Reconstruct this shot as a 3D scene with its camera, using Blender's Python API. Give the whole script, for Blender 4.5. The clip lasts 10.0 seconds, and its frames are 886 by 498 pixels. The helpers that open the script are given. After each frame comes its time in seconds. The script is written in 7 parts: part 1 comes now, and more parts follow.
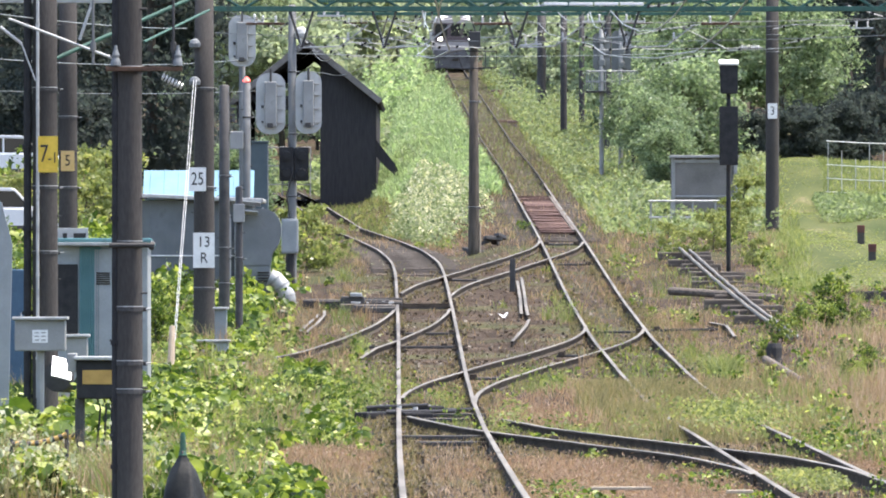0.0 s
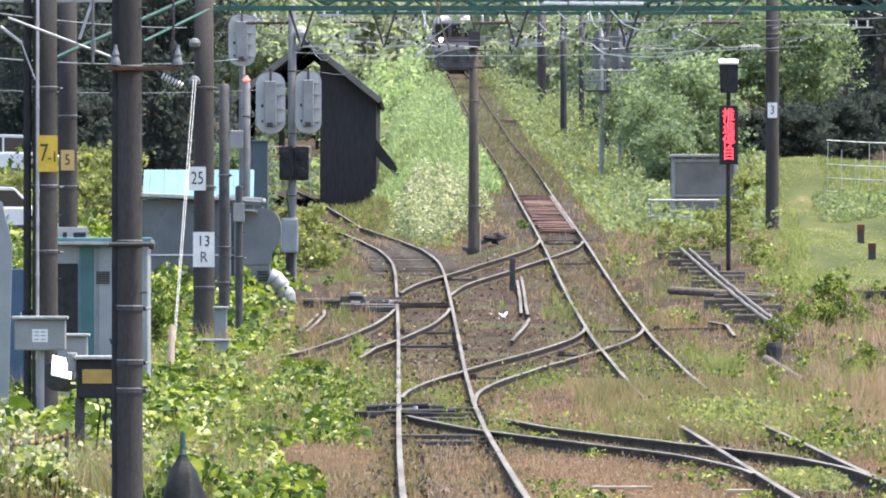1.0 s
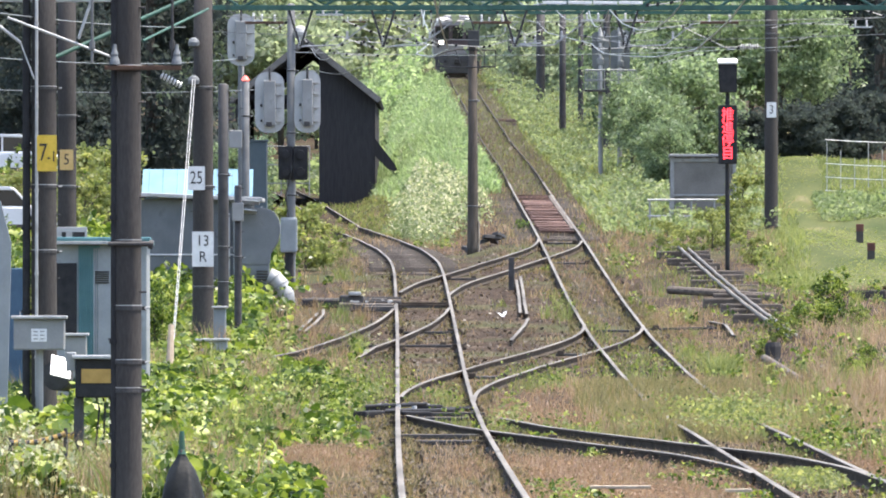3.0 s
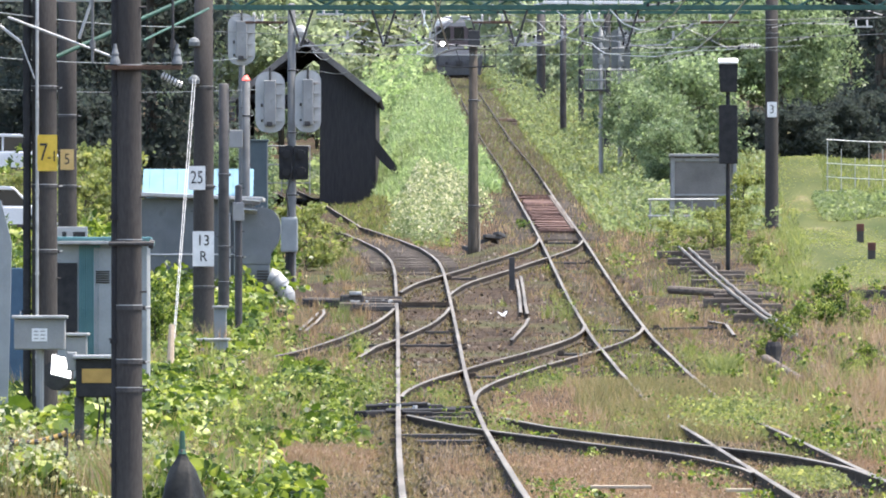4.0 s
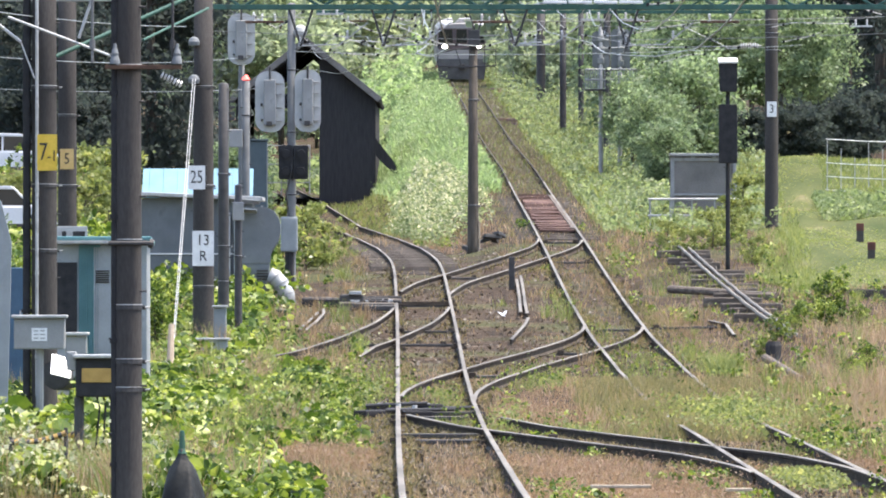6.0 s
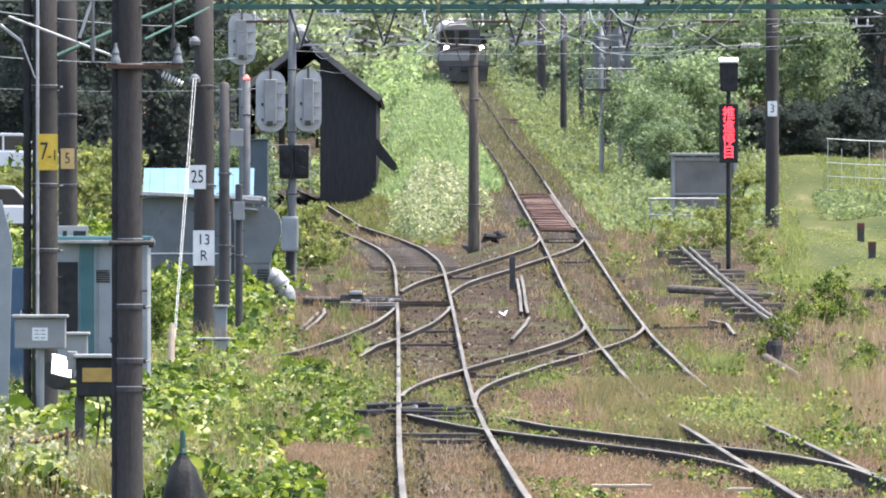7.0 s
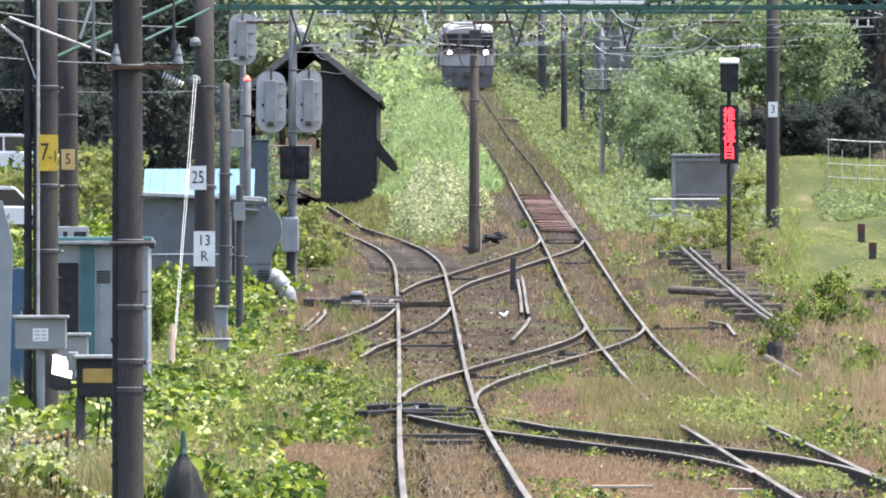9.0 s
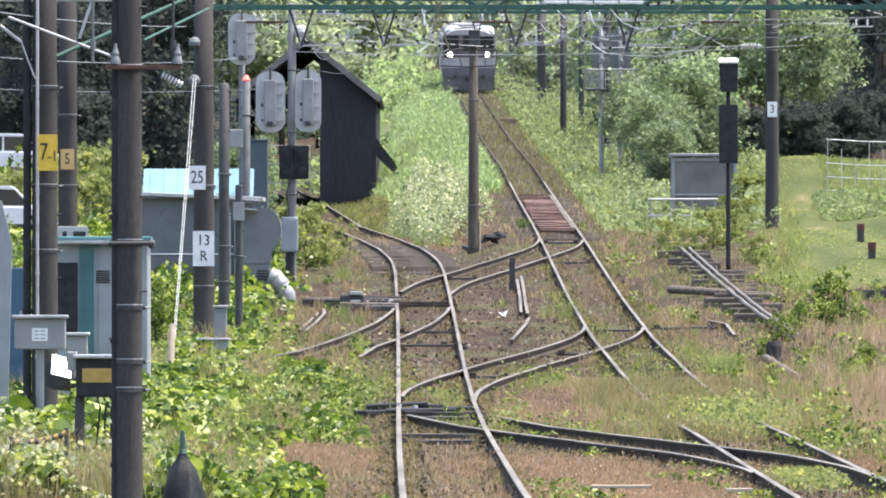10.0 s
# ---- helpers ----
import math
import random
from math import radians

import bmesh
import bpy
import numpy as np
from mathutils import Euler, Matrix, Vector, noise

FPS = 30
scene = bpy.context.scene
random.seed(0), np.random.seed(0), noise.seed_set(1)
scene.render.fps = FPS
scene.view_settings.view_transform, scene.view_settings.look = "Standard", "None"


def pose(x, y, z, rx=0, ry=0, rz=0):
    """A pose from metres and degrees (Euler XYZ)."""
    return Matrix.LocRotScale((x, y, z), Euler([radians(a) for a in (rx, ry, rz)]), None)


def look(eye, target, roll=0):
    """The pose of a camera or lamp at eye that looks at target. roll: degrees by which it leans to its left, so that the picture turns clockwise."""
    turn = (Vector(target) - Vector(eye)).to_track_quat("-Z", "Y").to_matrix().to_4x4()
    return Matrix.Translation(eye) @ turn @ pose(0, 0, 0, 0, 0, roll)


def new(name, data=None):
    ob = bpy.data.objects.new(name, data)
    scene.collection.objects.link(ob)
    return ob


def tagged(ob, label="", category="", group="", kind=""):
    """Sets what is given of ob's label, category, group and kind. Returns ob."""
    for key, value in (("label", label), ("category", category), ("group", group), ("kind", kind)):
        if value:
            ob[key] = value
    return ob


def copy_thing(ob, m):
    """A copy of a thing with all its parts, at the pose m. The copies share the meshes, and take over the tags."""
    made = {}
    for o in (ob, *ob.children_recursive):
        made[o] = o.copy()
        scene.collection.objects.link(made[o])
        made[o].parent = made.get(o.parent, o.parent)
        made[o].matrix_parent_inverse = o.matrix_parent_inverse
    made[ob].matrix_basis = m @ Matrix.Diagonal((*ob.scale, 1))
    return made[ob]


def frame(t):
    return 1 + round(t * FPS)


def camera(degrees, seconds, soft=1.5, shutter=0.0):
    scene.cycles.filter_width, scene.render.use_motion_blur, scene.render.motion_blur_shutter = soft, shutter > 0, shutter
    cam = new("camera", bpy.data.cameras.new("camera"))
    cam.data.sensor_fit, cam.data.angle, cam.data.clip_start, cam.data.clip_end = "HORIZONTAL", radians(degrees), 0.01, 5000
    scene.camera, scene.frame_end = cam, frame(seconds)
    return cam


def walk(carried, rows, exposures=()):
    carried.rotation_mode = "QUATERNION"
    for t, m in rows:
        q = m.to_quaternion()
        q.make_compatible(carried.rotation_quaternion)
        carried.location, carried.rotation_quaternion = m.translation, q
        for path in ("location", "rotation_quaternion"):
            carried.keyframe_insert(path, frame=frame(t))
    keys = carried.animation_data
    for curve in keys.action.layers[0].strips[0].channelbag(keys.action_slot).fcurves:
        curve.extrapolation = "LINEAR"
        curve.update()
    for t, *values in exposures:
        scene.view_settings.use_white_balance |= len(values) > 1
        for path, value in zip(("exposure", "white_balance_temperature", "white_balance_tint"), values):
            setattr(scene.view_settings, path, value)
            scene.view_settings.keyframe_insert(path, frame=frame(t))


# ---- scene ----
from math import atan2, cos, degrees, hypot, pi, sin

# ---- camera: long lens on a platform end, with a slight hand tremor ----
cam = camera(4.787, 10.0, soft=1.9)
TREMOR = ((0, 0.5, 3), (0.5, 0.5, 1.7), (1, 0.3, 1.7), (1.5, 0, 1.5), (2, 0.5, 1.5), (2.5, -1.7, 1.3), (4, -0.5, 0.5), (4.5, -0.7, 0.3), (5, -0.7, 0),
          (5.5, -1.2, 0), (7, 0.3, -1), (7.5, 0.5, -0.3), (8, 1.2, 0), (8.5, 1.3, 0), (9, 1.3, 0.3), (9.5, 0, 0), (10, 0, 0))
STEP = degrees(1 / 18750)
walk(cam, [(t, pose(0, 0, 2.07, 90.11 + v * STEP, 0, u * STEP)) for t, u, v in TREMOR], [(0, 1.6, 6800, 14), (10, 1.6, 6800, 14)])

# ---- sky and sun ----
SUN_DIR = Vector((0.36, 0.03, 1.0)).normalized()
world = bpy.data.worlds.new("sky")
scene.world = world
world.use_nodes = True
sky = world.node_tree.nodes.new("ShaderNodeTexSky")
sky.sky_type, sky.sun_disc = "NISHITA", False
sky.sun_elevation, sky.sun_rotation = math.asin(SUN_DIR.z), atan2(SUN_DIR.x, SUN_DIR.y)
sky.dust_density = 2.0
world.node_tree.links.new(sky.outputs[0], world.node_tree.nodes["Background"].inputs[0])
world.node_tree.nodes["Background"].inputs[1].default_value = 0.15
sun = new("sun", bpy.data.lights.new("sun", "SUN"))
sun.data.energy, sun.data.angle, sun.data.color = 3.05, radians(0.5), (1.0, 0.96, 0.88)
sun.matrix_world = look(SUN_DIR * 100, (0, 0, 0))


# ---- materials ----
def nodes_of(name):
    m = bpy.data.materials.new(name)
    m.use_nodes = True
    return m, m.node_tree.nodes, m.node_tree.links, m.node_tree.nodes["Principled BSDF"]


def ramp(n, l, source, stops):
    r = n.new("ShaderNodeValToRGB")
    while len(r.color_ramp.elements) < len(stops):
        r.color_ramp.elements.new(0.5)
    for e, (p, c) in zip(r.color_ramp.elements, stops):
        e.position, e.color = p, (*c, 1)
    l.new(source, r.inputs[0])
    return r.outputs[0]


def surface(name, a, b, scale=4.0, rough=0.7, metal=0.0, bump=0.3, grain=60.0, dirt=None, stretch=(1, 1, 1), spec=0.5):
    """Two-scale weathered surface: broad mottling between a and b, fine grain in relief."""
    m, n, l, p = nodes_of(name)
    co = n.new("ShaderNodeTexCoord")
    mp = n.new("ShaderNodeMapping")
    mp.inputs["Scale"].default_value = stretch
    l.new(co.outputs["Object"], mp.inputs[0])
    big = n.new("ShaderNodeTexNoise")
    big.inputs["Scale"].default_value, big.inputs["Detail"].default_value = scale, 6
    fine = n.new("ShaderNodeTexNoise")
    fine.inputs["Scale"].default_value, fine.inputs["Detail"].default_value = grain, 3
    for t in (big, fine):
        l.new(mp.outputs[0], t.inputs["Vector"])
    stops = [(0.3, a), (0.62, b)] + ([(0.74, dirt)] if dirt else [])
    col = ramp(n, l, big.outputs[0], stops)
    mix = n.new("ShaderNodeMix")
    mix.data_type, mix.blend_type = "RGBA", "MULTIPLY"
    mix.inputs[0].default_value = 0.45 if bump > 0.15 else 0.14
    l.new(col, mix.inputs[6])
    l.new(ramp(n, l, fine.outputs[0], [(0.3, (0.55, 0.55, 0.55)), (0.7, (1.25, 1.25, 1.25))]), mix.inputs[7])
    l.new(mix.outputs[2], p.inputs["Base Color"])
    p.inputs["Roughness"].default_value, p.inputs["Metallic"].default_value = rough, metal
    p.inputs["Specular IOR Level"].default_value = spec
    bp = n.new("ShaderNodeBump")
    bp.inputs["Strength"].default_value, bp.inputs["Distance"].default_value = bump, 0.01
    l.new(fine.outputs[0], bp.inputs["Height"])
    l.new(bp.outputs[0], p.inputs["Normal"])
    return m


def foliage(name, stops, through_light=0.35, patch=0.35, rough=0.5, tint=(1.5, 1.4, 1.0), spec=0.4):
    """Leaf or blade: its own tone per piece, broad patches over the ground, light shining through."""
    m, n, l, p = nodes_of(name)
    geo = n.new("ShaderNodeNewGeometry")
    noise_tex = n.new("ShaderNodeTexNoise")
    noise_tex.inputs["Scale"].default_value, noise_tex.inputs["Detail"].default_value = patch, 4
    l.new(geo.outputs["Position"], noise_tex.inputs["Vector"])
    add = n.new("ShaderNodeMath")
    add.operation = "MULTIPLY_ADD"
    add.inputs[1].default_value = 0.7
    l.new(geo.outputs["Random Per Island"], add.inputs[0])
    sub = n.new("ShaderNodeMath")
    sub.operation = "MULTIPLY_ADD"
    sub.inputs[1].default_value, sub.inputs[2].default_value = 1.3, -0.5
    l.new(noise_tex.outputs[0], sub.inputs[0])
    l.new(sub.outputs[0], add.inputs[2])
    col = ramp(n, l, add.outputs[0], stops)
    l.new(col, p.inputs["Base Color"])
    p.inputs["Roughness"].default_value, p.inputs["Specular IOR Level"].default_value = rough, spec
    tr = n.new("ShaderNodeBsdfTranslucent")
    thin = n.new("ShaderNodeMix")
    thin.data_type, thin.blend_type = "RGBA", "MULTIPLY"
    thin.inputs[0].default_value, thin.inputs[7].default_value = 1.0, (*tint, 1)
    l.new(col, thin.inputs[6])
    l.new(thin.outputs[2], tr.inputs[0])
    mix = n.new("ShaderNodeMixShader")
    mix.inputs[0].default_value = through_light
    l.new(p.outputs[0], mix.inputs[1])
    l.new(tr.outputs[0], mix.inputs[2])
    l.new(mix.outputs[0], n["Material Output"].inputs[0])
    return m


def glow(name, colour, power):
    m, n, l, p = nodes_of(name)
    p.inputs["Base Color"].default_value = (*colour, 1)
    p.inputs["Emission Color"].default_value, p.inputs["Emission Strength"].default_value = (*colour, 1), power
    return m


def glass(name, tint):
    m, n, l, p = nodes_of(name)
    p.inputs["Base Color"].default_value = (*tint, 1)
    p.inputs["Roughness"].default_value, p.inputs["Specular IOR Level"].default_value = 0.08, 0.7
    return m


CONCRETE = surface("pole concrete", (0.042, 0.039, 0.037), (0.078, 0.072, 0.068), 1.2, 0.9, 0, 0.4, 50, (0.03, 0.028, 0.027), (1, 1, 0.25), 0.2)
GREY_CONCRETE = surface("grey concrete", (0.24, 0.24, 0.235), (0.36, 0.355, 0.34), 1.5, 0.9, 0, 0.5, 40, (0.17, 0.165, 0.155))
# Dark steel and black paint are lifted: haze put into the colour.
DARK_STEEL = surface("dark painted steel", (0.034, 0.034, 0.036), (0.062, 0.06, 0.06), 5, 0.65, 0.15, 0.3)
BLACK_STEEL = surface("black signal paint with haze", (0.018, 0.018, 0.02), (0.034, 0.034, 0.036), 6, 0.75, 0, 0.2, 60, None, (1, 1, 1), 0.25)
RUST_STEEL = surface("rusty steel", (0.075, 0.045, 0.032), (0.15, 0.09, 0.062), 9, 0.8, 0.4, 0.5, 90, (0.05, 0.035, 0.03))
RAIL_SIDE = surface("rail web", (0.036, 0.03, 0.024), (0.078, 0.064, 0.052), 3, 0.9, 0.0, 0.4, 60, None, (1, 1, 1), 0.1)
RAIL_HEAD = surface("worn rail head", (0.085, 0.076, 0.064), (0.2, 0.184, 0.158), 0.6, 0.65, 0.0, 0.15, 30, (0.055, 0.045, 0.036), (1, 0.3, 1), 0.25)
DULL_HEAD = surface("rusted rail head", (0.035, 0.03, 0.025), (0.075, 0.066, 0.055), 0.6, 0.9, 0.0, 0.2, 30, (0.03, 0.025, 0.02), (1, 0.3, 1), 0.1)
GREY_PAINT = surface("grey enamel", (0.22, 0.225, 0.222), (0.3, 0.305, 0.3), 2.5, 0.6, 0, 0.1, 40, (0.17, 0.17, 0.165))
BLUE_GREY = surface("blue grey paint", (0.2, 0.225, 0.235), (0.29, 0.315, 0.325), 2, 0.6, 0, 0.15, 30, (0.17, 0.18, 0.185))
PALE_PLATE = surface("pale signal plate", (0.34, 0.35, 0.345), (0.45, 0.46, 0.455), 3, 0.6, 0, 0.1, 30, (0.25, 0.255, 0.25))
FAR_GREY = surface("dull grey signal paint", (0.13, 0.14, 0.135), (0.2, 0.21, 0.2), 2, 0.75, 0, 0.15, 30, (0.1, 0.1, 0.095))
WHITE_PAINT = surface("white paint", (0.68, 0.68, 0.67), (0.82, 0.82, 0.81), 3, 0.5, 0, 0.1, 30, (0.5, 0.5, 0.48))
TEAL_PAINT = surface("teal corrugated paint", (0.055, 0.16, 0.18), (0.09, 0.22, 0.235), 2, 0.5, 0, 0.15, 30, (0.06, 0.11, 0.12))
BLUE_PAINT = surface("dark blue paint", (0.03, 0.075, 0.13), (0.05, 0.11, 0.18), 3, 0.5)
LITTER = surface("pale litter", (0.1, 0.085, 0.065), (0.26, 0.235, 0.2), 3, 0.9, 0, 0.3)
GREEN_STEEL = surface("green gantry paint", (0.022, 0.075, 0.058), (0.04, 0.12, 0.092), 3, 0.7, 0, 0.2, 40, (0.03, 0.06, 0.05))
GALVANISED = surface("galvanised steel", (0.3, 0.305, 0.3), (0.46, 0.465, 0.46), 6, 0.5, 0.3, 0.15, 40, (0.2, 0.2, 0.195))
PORCELAIN = surface("white porcelain", (0.42, 0.43, 0.44), (0.55, 0.55, 0.55), 3, 0.3, 0, 0.02)
MAST_PAINT = surface("weathered mast paint", (0.1, 0.106, 0.108), (0.17, 0.176, 0.178), 2, 0.7, 0, 0.15, 30, (0.075, 0.078, 0.08))
OLD_PANEL = surface("stained panel", (0.13, 0.125, 0.115), (0.21, 0.2, 0.185), 1.2, 0.85, 0, 0.3, 30, (0.1, 0.088, 0.07))
PINK_WOOD = surface("reddish split wood", (0.2, 0.12, 0.085), (0.33, 0.21, 0.15), 4, 0.9, 0, 0.4)
CAR_WHITE = surface("white car paint", (0.68, 0.69, 0.7), (0.78, 0.79, 0.8), 1, 0.3, 0, 0.02, 20)
BLUE_SLATE = surface("slate blue paint", (0.045, 0.07, 0.085), (0.065, 0.095, 0.11), 2, 0.6, 0, 0.1, 30)
# Board tone is raised to hold haze over the dark timber.
DARK_TIMBER = surface("creosoted boards", (0.036, 0.036, 0.038), (0.052, 0.051, 0.053), 3, 0.9, 0, 0.25, 40, None, (6, 6, 0.6), 0.15)
ROOF_BOARD = surface("weathered shed roof", (0.07, 0.066, 0.068), (0.14, 0.132, 0.134), 2, 0.85, 0, 0.4, 30, (0.05, 0.048, 0.046), (1, 1, 1), 0.2)
SLEEPER_WOOD = surface("old sleeper timber", (0.062, 0.05, 0.042), (0.16, 0.135, 0.112), 3, 0.9, 0, 0.7, 45, (0.042, 0.034, 0.03), (0.5, 4, 4))
DECK_WOOD = surface("reddish crossing planks", (0.07, 0.037, 0.03), (0.14, 0.078, 0.06), 2.5, 0.9, 0, 0.6, 40, (0.045, 0.028, 0.023), (0.5, 4, 4))
STAKE_WOOD = surface("pale stake wood", (0.3, 0.24, 0.18), (0.45, 0.37, 0.28), 4, 0.85, 0, 0.4)
METAL_ROOF = surface("pale blue roof sheet", (0.13, 0.25, 0.33), (0.165, 0.3, 0.385), 1.2, 0.6, 0, 0.05, 20, (0.12, 0.23, 0.3), (1, 1, 1), 0.2)
CLADDING = surface("grey blue cladding", (0.115, 0.13, 0.138), (0.165, 0.18, 0.19), 2, 0.6, 0, 0.15, 30, (0.1, 0.11, 0.115))
TURF = surface("mown turf", (0.046, 0.064, 0.02), (0.095, 0.105, 0.038), 0.9, 0.95, 0, 0.8, 14, (0.17, 0.15, 0.08), (1, 0.12, 1), 0.1)
ORANGE_PLATE = surface("faded orange plate", (0.55, 0.36, 0.12), (0.66, 0.45, 0.18), 5, 0.6, 0, 0.1, 40, (0.45, 0.3, 0.12))
YELLOW_PLATE = surface("yellow plate", (0.62, 0.4, 0.03), (0.75, 0.5, 0.06), 5, 0.5, 0, 0.1, 40, (0.5, 0.3, 0.05))
OCHRE_BAND = surface("faded ochre paint", (0.34, 0.2, 0.05), (0.48, 0.3, 0.08), 6, 0.6, 0, 0.1, 40, (0.2, 0.13, 0.05))
INK = surface("black lettering", (0.012, 0.012, 0.012), (0.022, 0.022, 0.022), 5, 0.6)
TARP = surface("black tarpaulin", (0.008, 0.009, 0.009), (0.018, 0.02, 0.019), 5, 0.6, 0, 0.5, 25, None, (1, 1, 1), 0.3)
GREEN_TIP = surface("green plastic", (0.02, 0.07, 0.045), (0.03, 0.1, 0.06), 5, 0.5)
RED_PAINT = surface("red brown paint", (0.09, 0.035, 0.028), (0.15, 0.055, 0.042), 4, 0.8)
BARK = surface("bark", (0.05, 0.042, 0.034), (0.11, 0.092, 0.075), 3, 0.95, 0, 0.8, 25, None, (4, 4, 0.6))
STONE = surface("ballast stone", (0.06, 0.048, 0.037), (0.15, 0.125, 0.1), 12, 0.95, 0, 0.6, 60)
WIRE = surface("copper wire", (0.2, 0.21, 0.2), (0.32, 0.33, 0.32), 2, 0.4, 0.6, 0.05)
DARK_WIRE = surface("dark wire", (0.03, 0.03, 0.03), (0.06, 0.06, 0.06), 2, 0.5, 0.3, 0.05)
TRAIN_PALE = surface("train cream grey paint", (0.3, 0.285, 0.285), (0.38, 0.36, 0.36), 1.2, 0.45, 0, 0.05, 20)
TRAIN_BAND = surface("train mauve band", (0.085, 0.06, 0.068), (0.13, 0.095, 0.102), 1.2, 0.45, 0, 0.05, 20)
# Underframe grey is lightened to put distance haze into it.
TRAIN_SKIRT = surface("train underframe", (0.08, 0.08, 0.086), (0.13, 0.13, 0.135), 2, 0.7, 0.1, 0.2, 20)
TRAIN_ROOF = surface("train roof", (0.2, 0.2, 0.205), (0.29, 0.29, 0.29), 1.5, 0.6, 0, 0.1, 20)
WINDOW_GLASS = glass("dark window glass", (0.02, 0.022, 0.026))
HEADLIGHT = glow("headlight", (1.0, 0.93, 0.8), 30)
LED_RED = glow("red led", (1.0, 0.035, 0.05), 2.2)
RED_LAMP = glow("red lamp", (1.0, 0.12, 0.1), 0.9)
WHITE_GLARE = surface("white enamel", (0.8, 0.81, 0.84), (0.86, 0.87, 0.9), 2, 0.25, 0, 0.05)

GRASS = foliage("meadow grass", [(0.0, (0.068, 0.074, 0.032)), (0.35, (0.14, 0.138, 0.06)), (0.6, (0.228, 0.195, 0.1)), (0.85, (0.345, 0.265, 0.165))], 0.45, 0.9)
FRESH = foliage("fresh grass", [(0.0, (0.085, 0.12, 0.04)), (0.5, (0.18, 0.224, 0.08)), (0.9, (0.3, 0.325, 0.14))], 0.55, 0.9)
MEADOW = foliage("yellow green meadow", [(0.0, (0.075, 0.08, 0.034)), (0.3, (0.15, 0.153, 0.068)), (0.6, (0.225, 0.205, 0.1)), (0.9, (0.32, 0.262, 0.15))], 0.5, 1.6)
STRAW = foliage("dry straw", [(0.0, (0.16, 0.118, 0.07)), (0.45, (0.295, 0.21, 0.142)), (0.9, (0.45, 0.335, 0.24))], 0.42, 0.9)
RUSSET = foliage("russet sorrel", [(0.0, (0.13, 0.1, 0.06)), (0.35, (0.25, 0.16, 0.112)), (0.65, (0.35, 0.23, 0.168)), (0.9, (0.41, 0.31, 0.22))], 0.42, 1.4)
BROADLEAF = foliage("broad weed leaf", [(0.0, (0.01, 0.024, 0.006)), (0.4, (0.058, 0.108, 0.02)), (0.7, (0.195, 0.262, 0.05)), (0.95, (0.46, 0.51, 0.17))], 0.38, 1.9, 0.4, (1.5, 1.45, 0.9), 0.3)
LEAF_MID = foliage("tree leaf", [(0.0, (0.085, 0.12, 0.078)), (0.45, (0.185, 0.24, 0.14)), (0.9, (0.36, 0.42, 0.27))], 0.52, 0.5, 0.45, (1.25, 1.38, 1.0))
# Tree shade and a blue grey haze lift sit in this colour.
LEAF_DARK = foliage("shade coloured leaf", [(0.0, (0.058, 0.069, 0.065)), (0.5, (0.066, 0.079, 0.073)), (0.9, (0.077, 0.093, 0.08))], 0.5, 0.25, 0.85, (1.1, 1.2, 1.1), 0.1)
# Distance haze is put into this paler, greyer leaf colour.
LEAF_FAR = foliage("far leaf with haze tint", [(0.0, (0.185, 0.225, 0.17)), (0.45, (0.27, 0.318, 0.22)), (0.9, (0.385, 0.435, 0.28))], 0.6, 0.12, 0.6, (1.35, 1.38, 1.15), 0.2)
BANK = foliage("bank grass", [(0.0, (0.13, 0.19, 0.086)), (0.5, (0.236, 0.312, 0.148)), (0.9, (0.4, 0.468, 0.275))], 0.58, 0.9, 0.5, (1.27, 1.4, 1.03))
BANK_LEAF = foliage("bank weed leaf", [(0.0, (0.1, 0.138, 0.066)), (0.5, (0.185, 0.232, 0.112)), (0.9, (0.31, 0.35, 0.2))], 0.54, 0.8, 0.5, (1.3, 1.36, 1.0))
DEAD = foliage("dead stalk", [(0.0, (0.05, 0.037, 0.026)), (0.5, (0.1, 0.075, 0.052)), (0.9, (0.18, 0.14, 0.1))], 0.3, 0.9)
# Pale leaf colour that stands for sun flecks on the weeds.
FLECK = foliage("painted sun fleck", [(0.0, (0.2, 0.26, 0.08)), (0.5, (0.37, 0.43, 0.15)), (0.9, (0.6, 0.64, 0.36))], 0.5, 1.4)
BLOSSOM = foliage("white flower heads", [(0.0, (0.19, 0.24, 0.13)), (0.5, (0.34, 0.37, 0.25)), (0.9, (0.6, 0.6, 0.49))], 0.5, 1.6)
OLD_STRAW = foliage("dull old straw", [(0.0, (0.1, 0.09, 0.068)), (0.5, (0.175, 0.158, 0.118)), (0.9, (0.27, 0.245, 0.185))], 0.4, 0.9)


